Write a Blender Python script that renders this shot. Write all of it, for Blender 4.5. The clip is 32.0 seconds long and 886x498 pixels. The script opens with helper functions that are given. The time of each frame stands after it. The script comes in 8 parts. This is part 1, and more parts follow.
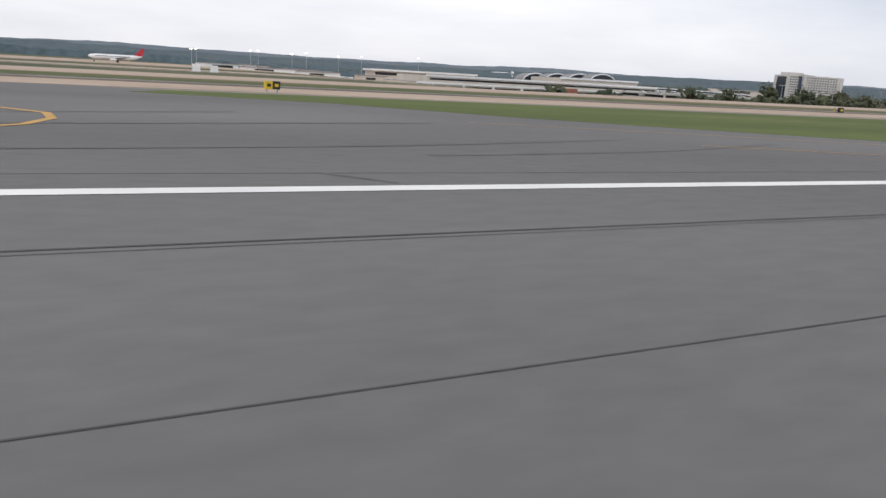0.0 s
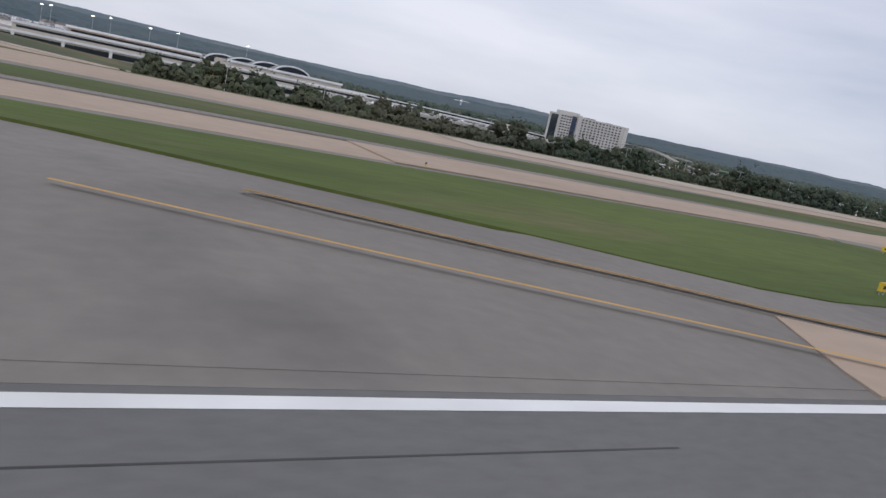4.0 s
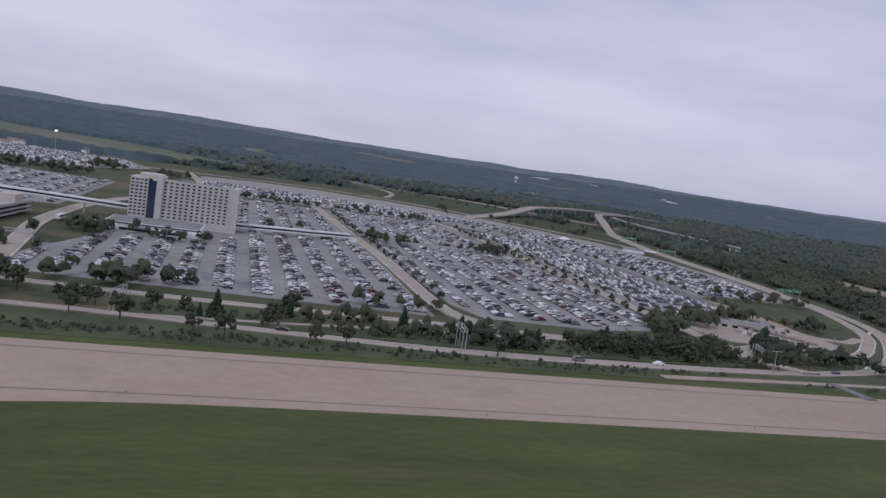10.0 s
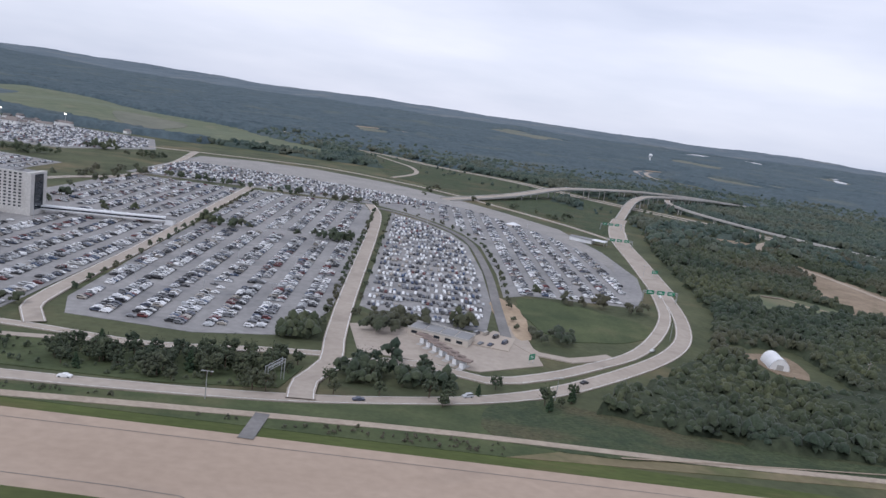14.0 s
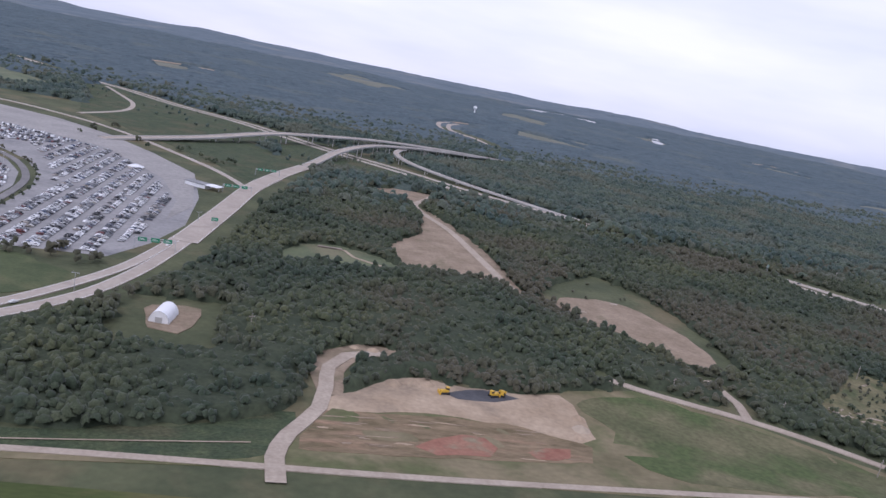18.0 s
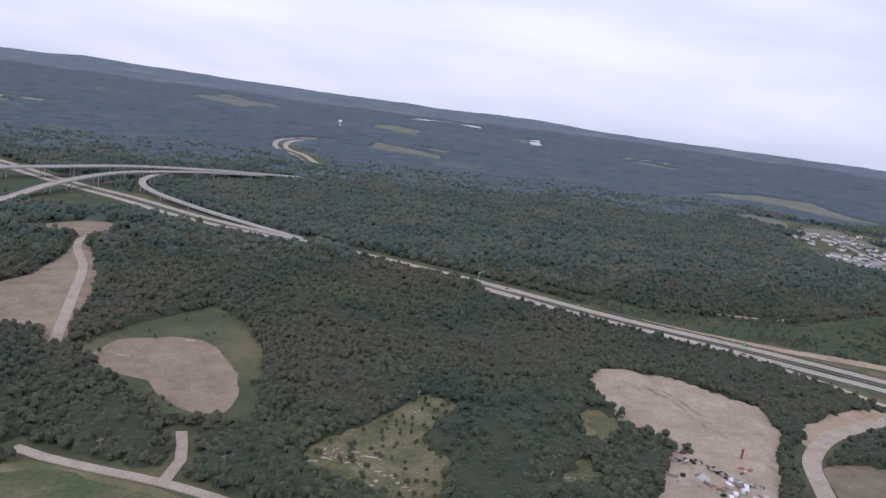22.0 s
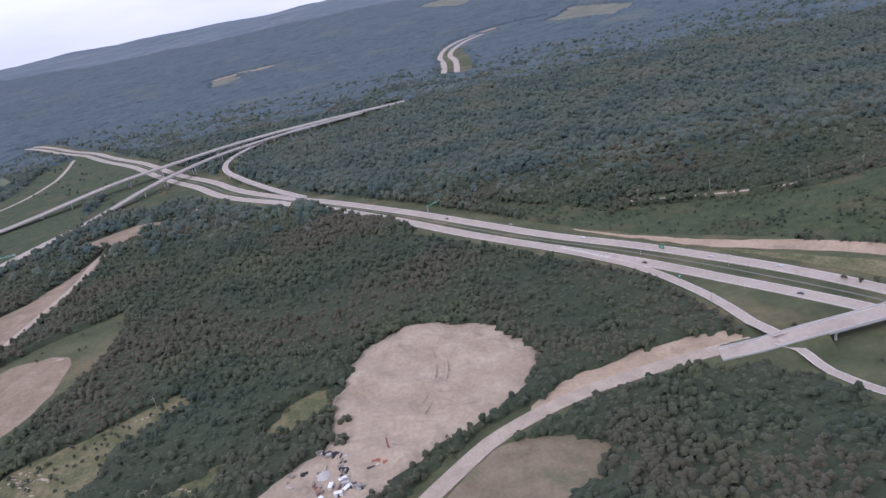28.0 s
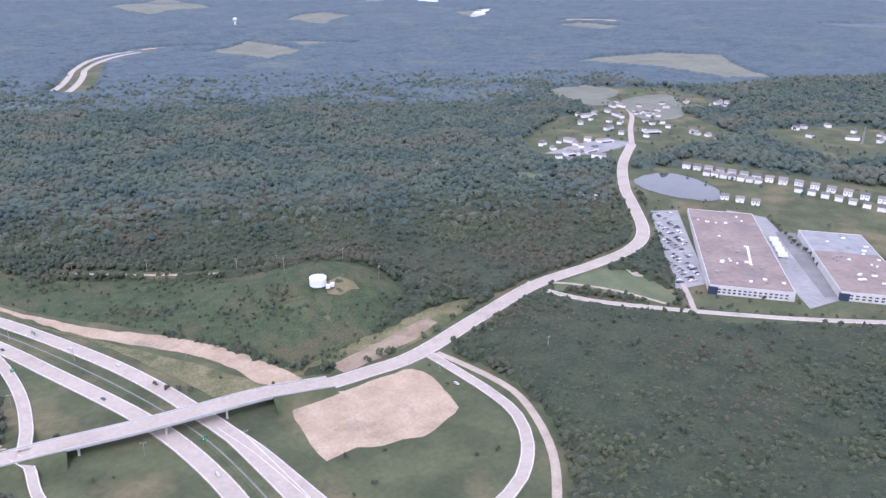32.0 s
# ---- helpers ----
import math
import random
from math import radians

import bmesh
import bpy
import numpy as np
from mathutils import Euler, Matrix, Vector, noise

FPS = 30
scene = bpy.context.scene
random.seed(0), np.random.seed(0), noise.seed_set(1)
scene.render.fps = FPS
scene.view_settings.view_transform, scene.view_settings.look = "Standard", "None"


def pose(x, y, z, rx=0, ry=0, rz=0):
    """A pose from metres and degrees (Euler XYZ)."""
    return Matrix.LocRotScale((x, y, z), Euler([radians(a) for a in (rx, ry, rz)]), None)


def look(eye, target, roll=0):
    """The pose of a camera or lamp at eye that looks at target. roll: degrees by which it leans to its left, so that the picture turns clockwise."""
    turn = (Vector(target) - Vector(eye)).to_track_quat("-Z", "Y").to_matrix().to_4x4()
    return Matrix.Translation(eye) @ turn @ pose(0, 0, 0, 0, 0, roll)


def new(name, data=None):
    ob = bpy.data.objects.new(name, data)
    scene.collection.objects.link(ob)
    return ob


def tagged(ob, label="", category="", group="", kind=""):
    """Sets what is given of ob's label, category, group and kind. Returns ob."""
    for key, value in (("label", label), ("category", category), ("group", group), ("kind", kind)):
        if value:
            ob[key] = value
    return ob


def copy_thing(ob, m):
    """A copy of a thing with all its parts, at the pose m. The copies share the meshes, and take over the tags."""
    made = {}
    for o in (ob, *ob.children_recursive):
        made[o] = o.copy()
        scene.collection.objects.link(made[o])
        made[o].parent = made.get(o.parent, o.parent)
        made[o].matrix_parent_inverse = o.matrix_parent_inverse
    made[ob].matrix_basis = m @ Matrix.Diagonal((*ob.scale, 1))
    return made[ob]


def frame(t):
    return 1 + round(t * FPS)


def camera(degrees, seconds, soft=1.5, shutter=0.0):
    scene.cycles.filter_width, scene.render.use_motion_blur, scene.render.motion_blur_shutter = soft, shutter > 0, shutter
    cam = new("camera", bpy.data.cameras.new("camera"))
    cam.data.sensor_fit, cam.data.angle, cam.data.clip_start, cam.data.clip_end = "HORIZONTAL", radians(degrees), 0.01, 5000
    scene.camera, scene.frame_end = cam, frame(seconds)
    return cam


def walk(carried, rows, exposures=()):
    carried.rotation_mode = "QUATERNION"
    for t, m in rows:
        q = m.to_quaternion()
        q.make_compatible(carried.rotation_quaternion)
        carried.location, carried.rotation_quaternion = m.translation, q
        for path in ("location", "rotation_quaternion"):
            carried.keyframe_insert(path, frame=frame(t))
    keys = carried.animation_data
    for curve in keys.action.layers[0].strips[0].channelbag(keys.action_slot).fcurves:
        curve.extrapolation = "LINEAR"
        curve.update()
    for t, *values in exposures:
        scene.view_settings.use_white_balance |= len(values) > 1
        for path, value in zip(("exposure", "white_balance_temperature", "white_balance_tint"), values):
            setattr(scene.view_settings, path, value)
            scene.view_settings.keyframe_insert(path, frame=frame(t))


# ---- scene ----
import collections
from mathutils.geometry import tessellate_polygon

# ---- camera ----
LENS = 62.14
PATH = [
    (0, 162.09, 0.73, 1.57, -24.67, -13.21, 3.22),
    (1, 190.41, 1.78, 1.51, -24.25, -11.67, 5.1),
    (2.5, 235.2, 3.36, 1.74, -26.43, -9.2, 9.46),
    (4.5, 296.46, 0.4, 6.16, -28.08, -11.6, 13.36),
    (5, 312.55, 0.4, 7.75, -29.42, -11.75, 13.9),
    (5.5, 328.75, 0.45, 9.27, -30.0, -10.9, 13.6),
    (6, 345.5, 0.3, 11.1, -29.9, -10.4, 14),
    (6.5, 362.95, 0.15, 13.07, -27.9, -10.63, 13.4),
    (7, 380.05, 0.05, 15.25, -26.65, -11.45, 13.15),
    (7.5, 397.55, 0.0, 17.42, -26.8, -11.22, 13.95),
    (8, 415.12, 0.05, 19.63, -26.42, -11.62, 13.8),
    (8.5, 433.12, 0.45, 21.76, -24.09, -11.22, 13.28),
    (9, 451.22, 0.66, 24.3, -20.15, -12.5, 10.8),
    (9.5, 469.29, 0.63, 27.27, -14.64, -9.29, 9.7),
    (10, 487.14, 0.42, 30.23, -16.14, -6.59, 8.73),
    (10.5, 504.51, 0.05, 32.96, -4.83, -9.84, 5.64),
    (11, 521.35, -0.22, 35.55, -7.62, -10.01, 10.04),
    (11.5, 537.65, -0.35, 37.8, -10.05, -8.62, 13.12),
    (12, 553.6, -0.19, 40.26, -6, -13.2, 7.55),
    (12.5, 569.98, -0.19, 42.99, 2.31, -12.64, 3.96),
    (13, 587.15, -0.48, 45.96, 6.78, -11.92, 4.45),
    (13.5, 604.2, -0.89, 48.72, 3.07, -13.62, 6.77),
    (14, 620.2, -0.95, 51.55, -2.75, -10.41, 8.29),
    (14.5, 635.47, -0.9, 54.01, -3.65, -7.73, 9.1),
    (16.5, 698.1, 0.62, 62.12, -4.43, -10.12, 8.71),
    (17, 715.45, 0.16, 64.67, -4.23, -9.72, 7.44),
    (17.5, 733.15, -0.42, 67.36, -7.32, -11.47, 10.12),
    (18, 750.75, -0.82, 70.22, -13.18, -12.64, 11.61),
    (18.5, 768.14, -1.19, 73.07, -14.86, -12.65, 11.14),
    (19, 785.31, -1.64, 75.89, -14.4, -13.49, 12.04),
    (19.5, 802.77, -2.07, 78.86, -17.86, -15.49, 11.71),
    (20, 820.36, -2.36, 81.92, -21.56, -11.63, 13.63),
    (20.5, 837.69, -2.39, 84.85, -22.22, -11.13, 12.27),
    (21, 855.25, -2.57, 87.75, -21.21, -11.53, 10.77),
    (21.5, 873, -3.03, 90.49, -18.76, -11.02, 9.03),
    (22, 890.9, -3.75, 92.96, -18.37, -10.91, 8.06),
    (22.5, 908.76, -4.19, 95.4, -17.91, -12.51, 7.31),
    (23, 926.66, -4.64, 97.67, -16.15, -14.53, 8.84),
    (23.5, 944.59, -4.99, 99.92, -15.35, -20.64, 7.21),
    (24, 962.66, -5.11, 102.27, -14.03, -24.64, 6.7),
    (24.5, 980.95, -5.07, 104.68, -14.29, -25.27, 6.91),
    (25, 999.5, -5, 107.11, -15.74, -22.99, 8.59),
    (25.5, 1018.19, -5.06, 109.45, -14.44, -12.64, 9.26),
    (26, 1036.95, -5.24, 111.71, -11.29, -7.88, 10.36),
    (26.5, 1055.93, -5.43, 114.08, -2.79, -11.01, 2.66),
    (28.5, 1132.32, -6.35, 126.42, 8.45, -21.79, -13.67),
    (29, 1151.09, -6.94, 128.21, 2.41, -21.68, -10.18),
    (29.5, 1169.57, -7.61, 129.71, -3.46, -20.89, -8.7),
    (30, 1187.87, -8.21, 131.11, -7.15, -19.42, -6.99),
    (30.5, 1205.91, -8.64, 132.67, -11.36, -18.64, -4.55),
    (31, 1224.07, -8.98, 134.46, -11.67, -19.34, -2.31),
    (31.5, 1242.56, -9.35, 136.43, -10.04, -21.82, -2.67),
    (32, 1261.14, -9.74, 138.49, -13.31, -20.87, 0.98),
]
EXPOSURES = [(0, 0.4, 6400, 11), (1, 0.08, 6300, 12), (2, 0.12, 6200, 13), (5, 0.0, 5900, 12), (6, -0.2, 5780, 10), (7, -0.02, 5700, 13), (8, 0.0, 5720, 17), (9, 0.17, 5720, 20), (10, -0.28, 5700, 20), (12, 0.06, 5720, 19), (13, 0.0, 5720, 17), (14, 0.25, 5800, 14), (17, 0.03, 5820, 20), (18, 0.38, 5650, 23), (19, 0.5, 5440, 25), (20, 0.56, 5450, 24), (21, 0.34, 5700, 21), (22, 0.3, 5700, 21), (23, 0.48, 5480, 21), (24, 1.25, 5300, 25), (25, 1.3, 5320, 25), (26, 0.0, 5950, 20), (29, 0.98, 5450, 27), (32, 1.3, 5430, 26)]
cam = camera(LENS, 32.0, soft=1.5)
walk(cam, [(t, look((x, y, z), (x - math.sin(radians(a)) * math.cos(radians(b)), y + math.cos(radians(a)) * math.cos(radians(b)),
                                z + math.sin(radians(b))), c)) for t, x, y, z, a, b, c in PATH], EXPOSURES)

# ---- world and sun: a bright overcast afternoon ----
world = bpy.data.worlds.new("overcast_sky")
scene.world = world
world.use_nodes = True
wn, wl = world.node_tree.nodes, world.node_tree.links
wn.clear()
w_out = wn.new("ShaderNodeOutputWorld")
w_mix = wn.new("ShaderNodeMixShader")
w_sky = wn.new("ShaderNodeTexSky")
w_sky.sky_type, w_sky.sun_disc = "NISHITA", False
w_sky.sun_elevation, w_sky.sun_rotation = radians(48), radians(215)
w_bg = wn.new("ShaderNodeBackground")
w_bg.inputs["Strength"].default_value = 0.1
w_cloud = wn.new("ShaderNodeBackground")
w_cloud.inputs["Strength"].default_value = 0.80
w_co = wn.new("ShaderNodeTexCoord")
w_map = wn.new("ShaderNodeMapping")
w_map.inputs["Scale"].default_value = (1.0, 1.0, 5.0)
w_noise = wn.new("ShaderNodeTexNoise")
w_noise.inputs["Scale"].default_value = 1.7
w_noise.inputs["Detail"].default_value = 5.0
w_noise.inputs["Roughness"].default_value = 0.5
w_ramp = wn.new("ShaderNodeValToRGB")
w_ramp.color_ramp.elements[0].position, w_ramp.color_ramp.elements[1].position = 0.32, 0.68
w_ramp.color_ramp.elements[0].color = (0.64, 0.67, 0.745, 1)
w_ramp.color_ramp.elements[1].color = (1.02, 0.99, 1.0, 1)
wl.new(w_co.outputs["Generated"], w_map.inputs["Vector"])
wl.new(w_map.outputs["Vector"], w_noise.inputs["Vector"])
wl.new(w_noise.outputs["Fac"], w_ramp.inputs["Fac"])
wl.new(w_ramp.outputs["Color"], w_cloud.inputs["Color"])
wl.new(w_sky.outputs["Color"], w_bg.inputs["Color"])
w_mix.inputs["Fac"].default_value = 0.9
wl.new(w_bg.outputs["Background"], w_mix.inputs[1])
wl.new(w_cloud.outputs["Background"], w_mix.inputs[2])
wl.new(w_mix.outputs["Shader"], w_out.inputs["Surface"])
sun = new("sun", bpy.data.lights.new("sun", "SUN"))
sun.data.energy, sun.data.angle, sun.data.color = 0.9, radians(16), (1.0, 0.96, 0.9)
sun.matrix_world = look((0, 0, 0), (-math.sin(radians(215)) * math.cos(radians(48)), -math.cos(radians(215)) * math.cos(radians(48)), -math.sin(radians(48))))


# ---- materials ----
def material(name, dark, light, size=4.0, rough=0.9, metal=0.0, fine=0.0, bump=0.0, stretch=(1, 1, 1), spots=None, spot_size=20.0, spot_at=0.62,
             vary="", sheen=0.0, third=None, contrast=0.2, grain=0.12):
    """Two-tone noise over the world's metres, a finer grain over it, wide spots of a third tone, and relief."""
    m = bpy.data.materials.new(name)
    m.use_nodes = True
    n, k = m.node_tree.nodes, m.node_tree.links
    b = n["Principled BSDF"]
    b.inputs["Roughness"].default_value, b.inputs["Metallic"].default_value = rough, metal
    b.inputs["Specular IOR Level"].default_value = 0.25
    geo = n.new("ShaderNodeNewGeometry")
    mp = n.new("ShaderNodeMapping")
    mp.inputs["Scale"].default_value = stretch
    k.new(geo.outputs["Position"], mp.inputs["Vector"])

    def tex(metres, detail=4.0):
        t = n.new("ShaderNodeTexNoise")
        t.inputs["Scale"].default_value, t.inputs["Detail"].default_value = 1.0 / metres, detail
        k.new(mp.outputs["Vector"], t.inputs["Vector"])
        return t

    ramp = n.new("ShaderNodeValToRGB")
    ramp.color_ramp.elements[0].position, ramp.color_ramp.elements[1].position = 0.5 - contrast, 0.5 + contrast
    ramp.color_ramp.elements[0].color, ramp.color_ramp.elements[1].color = (*dark, 1), (*light, 1)
    if third:
        e = ramp.color_ramp.elements.new(0.5)
        e.color = (*third, 1)
    base = tex(size)
    if vary == "object":
        info = n.new("ShaderNodeObjectInfo")
        k.new(info.outputs["Random"], ramp.inputs["Fac"])
    elif vary == "island":
        k.new(geo.outputs["Random Per Island"], ramp.inputs["Fac"])
    else:
        k.new(base.outputs["Fac"], ramp.inputs["Fac"])
    col = ramp.outputs["Color"]
    drift = tex(45.0, 3.0) if vary == "island" and sheen else None

    def mixed(fac, a, bcol, kind="MIX"):
        x = n.new("ShaderNodeMix")
        x.data_type, x.blend_type = "RGBA", kind
        if isinstance(fac, float):
            x.inputs["Factor"].default_value = fac
        else:
            k.new(fac, x.inputs["Factor"])
        k.new(a, x.inputs["A"])
        if isinstance(bcol, tuple):
            x.inputs["B"].default_value = (*bcol, 1)
        else:
            k.new(bcol, x.inputs["B"])
        return x.outputs["Result"]

    if drift:
        dr = n.new("ShaderNodeValToRGB")
        dr.color_ramp.elements[0].position, dr.color_ramp.elements[1].position = 0.36, 0.66
        dr.color_ramp.elements[0].color, dr.color_ramp.elements[1].color = (0.70, 0.80, 0.86, 1), (1.24, 1.16, 1.0, 1)
        k.new(drift.outputs["Fac"], dr.inputs["Fac"])
        col = mixed(1.0, col, dr.outputs["Color"], "MULTIPLY")
    if spots:
        st = tex(spot_size, 1.5 if vary == "island" else 6.0)
        sr = n.new("ShaderNodeValToRGB")
        sr.color_ramp.elements[0].position, sr.color_ramp.elements[1].position = spot_at - 0.06, spot_at + 0.1
        k.new(st.outputs["Fac"], sr.inputs["Fac"])
        col = mixed(sr.outputs["Color"], col, spots)
    if fine:
        ft = tex(fine, 3.0)
        fr = n.new("ShaderNodeValToRGB")
        fr.color_ramp.elements[0].position, fr.color_ramp.elements[1].position = 0.3, 0.7
        fr.color_ramp.elements[0].color, fr.color_ramp.elements[1].color = (1 - grain, 1 - grain, 1 - grain, 1), (1 + grain, 1 + grain, 1 + grain, 1)
        k.new(ft.outputs["Fac"], fr.inputs["Fac"])
        col = mixed(1.0, col, fr.outputs["Color"], "MULTIPLY")
    k.new(col, b.inputs["Base Color"])
    if sheen:
        b.inputs["Sheen Weight"].default_value, b.inputs["Sheen Roughness"].default_value = sheen, 0.5
    if bump:
        bt = tex(fine or size, 4.0)
        bp = n.new("ShaderNodeBump")
        bp.inputs["Distance"].default_value = bump
        k.new(bt.outputs["Fac"], bp.inputs["Height"])
        k.new(bp.outputs["Normal"], b.inputs["Normal"])
    return m


ASPHALT = material("runway_asphalt", (0.112, 0.110, 0.107), (0.160, 0.157, 0.152), 14, 0.85, fine=0.35, bump=0.006, stretch=(0.6, 1.3, 1), spots=(0.165, 0.158, 0.148), spot_size=22, grain=0.07)
OLD_ASPHALT = material("weathered_asphalt", (0.185, 0.170, 0.152), (0.228, 0.210, 0.188), 11, 0.9, fine=0.7, spots=(0.158, 0.147, 0.134), spot_size=8, grain=0.06)
CONCRETE = material("taxiway_concrete", (0.372, 0.288, 0.220), (0.420, 0.330, 0.256), 22, 0.9, fine=1.6, stretch=(0.8, 1.1, 1), spots=(0.335, 0.264, 0.206), spot_size=16, grain=0.06)
GREY_CONCRETE = material("grey_concrete", (0.318, 0.256, 0.205), (0.368, 0.298, 0.240), 12, 0.9, fine=0.9, grain=0.05)
SLAB = material("pale_concrete_slab", (0.375, 0.315, 0.256), (0.435, 0.372, 0.308), 1, 0.9, vary="object")
ROAD = material("road_concrete", (0.362, 0.312, 0.260), (0.415, 0.360, 0.304), 14, 0.9, fine=1.5, spots=(0.325, 0.282, 0.236), spot_size=9, grain=0.08)
ROAD_DARK = material("road_asphalt", (0.16, 0.155, 0.15), (0.23, 0.22, 0.21), 10, 0.9, fine=1.0)
LOT = material("parking_asphalt", (0.23, 0.225, 0.22), (0.31, 0.30, 0.29), 22, 0.9, fine=2.0, spots=(0.17, 0.17, 0.175), spot_size=14, spot_at=0.64)
GRAVEL = material("gravel_road", (0.335, 0.278, 0.217), (0.425, 0.358, 0.284), 6, 0.95, fine=0.8, bump=0.03)
DIRT = material("bare_earth", (0.325, 0.246, 0.166), (0.425, 0.332, 0.234), 9, 0.95, fine=1.2, bump=0.08, spots=(0.265, 0.208, 0.148), spot_size=11)
FIELD_SOIL = material("ploughed_soil", (0.165, 0.134, 0.086), (0.235, 0.19, 0.128), 7, 0.95, fine=1.0, bump=0.08, spots=(0.14, 0.135, 0.08), spot_size=10, spot_at=0.58)
CLAY = material("dusty_clay", (0.215, 0.165, 0.112), (0.315, 0.245, 0.175), 8, 0.95, fine=1.1, bump=0.08, spots=(0.19, 0.155, 0.10), spot_size=9)
BROWN_FIELD = material("dry_field", (0.140, 0.122, 0.066), (0.225, 0.188, 0.112), 13, 0.95, fine=1.6, bump=0.08, spots=(0.105, 0.115, 0.05), spot_size=16, spot_at=0.55)
DRY_MEADOW = material("dry_meadow", (0.115, 0.112, 0.056), (0.185, 0.165, 0.09), 9, 0.95, fine=1.2, bump=0.1, spots=(0.085, 0.098, 0.045), spot_size=12, spot_at=0.54, grain=0.25)
CHURNED = material("churned_earth", (0.125, 0.098, 0.052), (0.25, 0.185, 0.115), 3.5, 0.95, fine=0.6, bump=0.15, stretch=(0.35, 1.3, 1), spots=(0.30, 0.20, 0.13), spot_size=5, spot_at=0.6, grain=0.2)
FAR_FIELD = material("distant_field", (0.135, 0.142, 0.108), (0.185, 0.185, 0.142), 60, 0.95, fine=12, spots=(0.12, 0.135, 0.10), spot_size=90)
SLOPE = material("grassy_slope", (0.080, 0.090, 0.040), (0.150, 0.138, 0.074), 14, 0.95, fine=1.4, bump=0.1, spots=(0.075, 0.10, 0.036), spot_size=18, spot_at=0.55, grain=0.2)
SHRUBS = material("low_shrubs", (0.038, 0.056, 0.029), (0.070, 0.087, 0.042), 5, 0.95, fine=0.8, bump=0.35, spots=(0.088, 0.083, 0.045), spot_size=18, spot_at=0.58, grain=0.32)
LOT_PALE = material("worn_pale_asphalt", (0.275, 0.262, 0.245), (0.335, 0.318, 0.296), 18, 0.9, fine=2.0, spots=(0.24, 0.23, 0.215), spot_size=20)
RED_EARTH = material("red_clay", (0.24, 0.105, 0.072), (0.31, 0.165, 0.112), 5, 0.95, fine=1.0, spots=(0.24, 0.20, 0.13), spot_size=6)
SAND = material("quarry_spoil", (0.310, 0.248, 0.178), (0.405, 0.333, 0.248), 12, 0.95, fine=1.4, bump=0.25, spots=(0.265, 0.216, 0.162), spot_size=9)
COAL = material("dark_stone_dust", (0.06, 0.06, 0.065), (0.10, 0.10, 0.105), 4, 0.95, fine=0.8)
GRASS = material("airfield_grass", (0.056, 0.073, 0.022), (0.090, 0.110, 0.034), 11, 0.95, fine=0.9, bump=0.05, stretch=(0.4, 1.3, 1), spots=(0.15, 0.115, 0.06), spot_size=17, spot_at=0.59)
LUSH_GRASS = material("lush_airfield_grass", (0.066, 0.092, 0.021), (0.104, 0.132, 0.033), 11, 0.95, fine=0.9, bump=0.05, stretch=(0.4, 1.3, 1), spots=(0.135, 0.125, 0.055), spot_size=17, spot_at=0.64)
DRY_GRASS = material("dry_airfield_grass", (0.060, 0.074, 0.025), (0.094, 0.107, 0.039), 12, 0.95, fine=0.9, bump=0.05, stretch=(0.4, 1.3, 1), spots=(0.118, 0.104, 0.054), spot_size=15, spot_at=0.63)
GREEN = material("mown_grass", (0.066, 0.088, 0.037), (0.114, 0.132, 0.060), 14, 0.95, fine=1.4, spots=(0.15, 0.14, 0.072), spot_size=30, sheen=0.1)
VERGE = material("verge_grass", (0.052, 0.070, 0.032), (0.092, 0.110, 0.050), 10, 0.95, fine=1.0, bump=0.05, spots=(0.12, 0.115, 0.06), spot_size=20, spot_at=0.63)
MEADOW = material("rough_meadow", (0.054, 0.066, 0.034), (0.100, 0.108, 0.056), 18, 0.95, fine=2.0, bump=0.2, spots=(0.145, 0.125, 0.07), spot_size=30, spot_at=0.58)
# blue-grey aerial haze is mixed into this far ground's base colour
FAR_WOODS_HAZE = material("distant_woodland", (0.078, 0.104, 0.118), (0.112, 0.140, 0.152), 70, 0.95, fine=16, bump=3.0, spots=(0.15, 0.155, 0.125), spot_size=260, spot_at=0.66)
LEAF = material("broadleaf_foliage", (0.040, 0.053, 0.033), (0.070, 0.082, 0.048), 1, 0.95, fine=0.4, bump=0.12, vary="island", third=(0.053, 0.066, 0.040), sheen=0.08, contrast=0.5, grain=0.28,
                spots=(0.072, 0.068, 0.044), spot_size=60, spot_at=0.54)
# far canopy and horizon woods: leaf colours blued and paled for haze
CANOPY_HAZE = material("distant_canopy", (0.058, 0.085, 0.098), (0.088, 0.117, 0.130), 30, 0.95, fine=6, bump=1.6, spots=(0.108, 0.126, 0.116), spot_size=110, spot_at=0.62, grain=0.2)
HORIZON_WOODS_HAZE = material("horizon_woodland_haze_tint", (0.098, 0.128, 0.150), (0.132, 0.163, 0.186), 160, 0.95, fine=30, bump=3.0, spots=(0.175, 0.19, 0.19), spot_size=240, spot_at=0.62)
# darker than the crowns: the shade between them is put into this leaf colour
UNDERSTORY = material("understory_shade_tone", (0.034, 0.045, 0.027), (0.054, 0.065, 0.037), 9, 0.95, fine=1.2, bump=0.2, grain=0.25)
# mid-distance leaves, both layers: some bluish haze is tinted into the colour
SCRUB_HAZE = material("hillside_understory_haze_tint", (0.050, 0.071, 0.062), (0.074, 0.096, 0.080), 12, 0.95, fine=2.0, bump=0.3, grain=0.2)
LEAF_MID_HAZE = material("hillside_foliage_haze_tint", (0.050, 0.072, 0.060), (0.076, 0.098, 0.076), 1, 0.95, fine=0.9, bump=0.25, vary="island", third=(0.062, 0.085, 0.068), sheen=0.08, contrast=0.5, grain=0.24,
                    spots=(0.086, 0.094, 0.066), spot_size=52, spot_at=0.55)
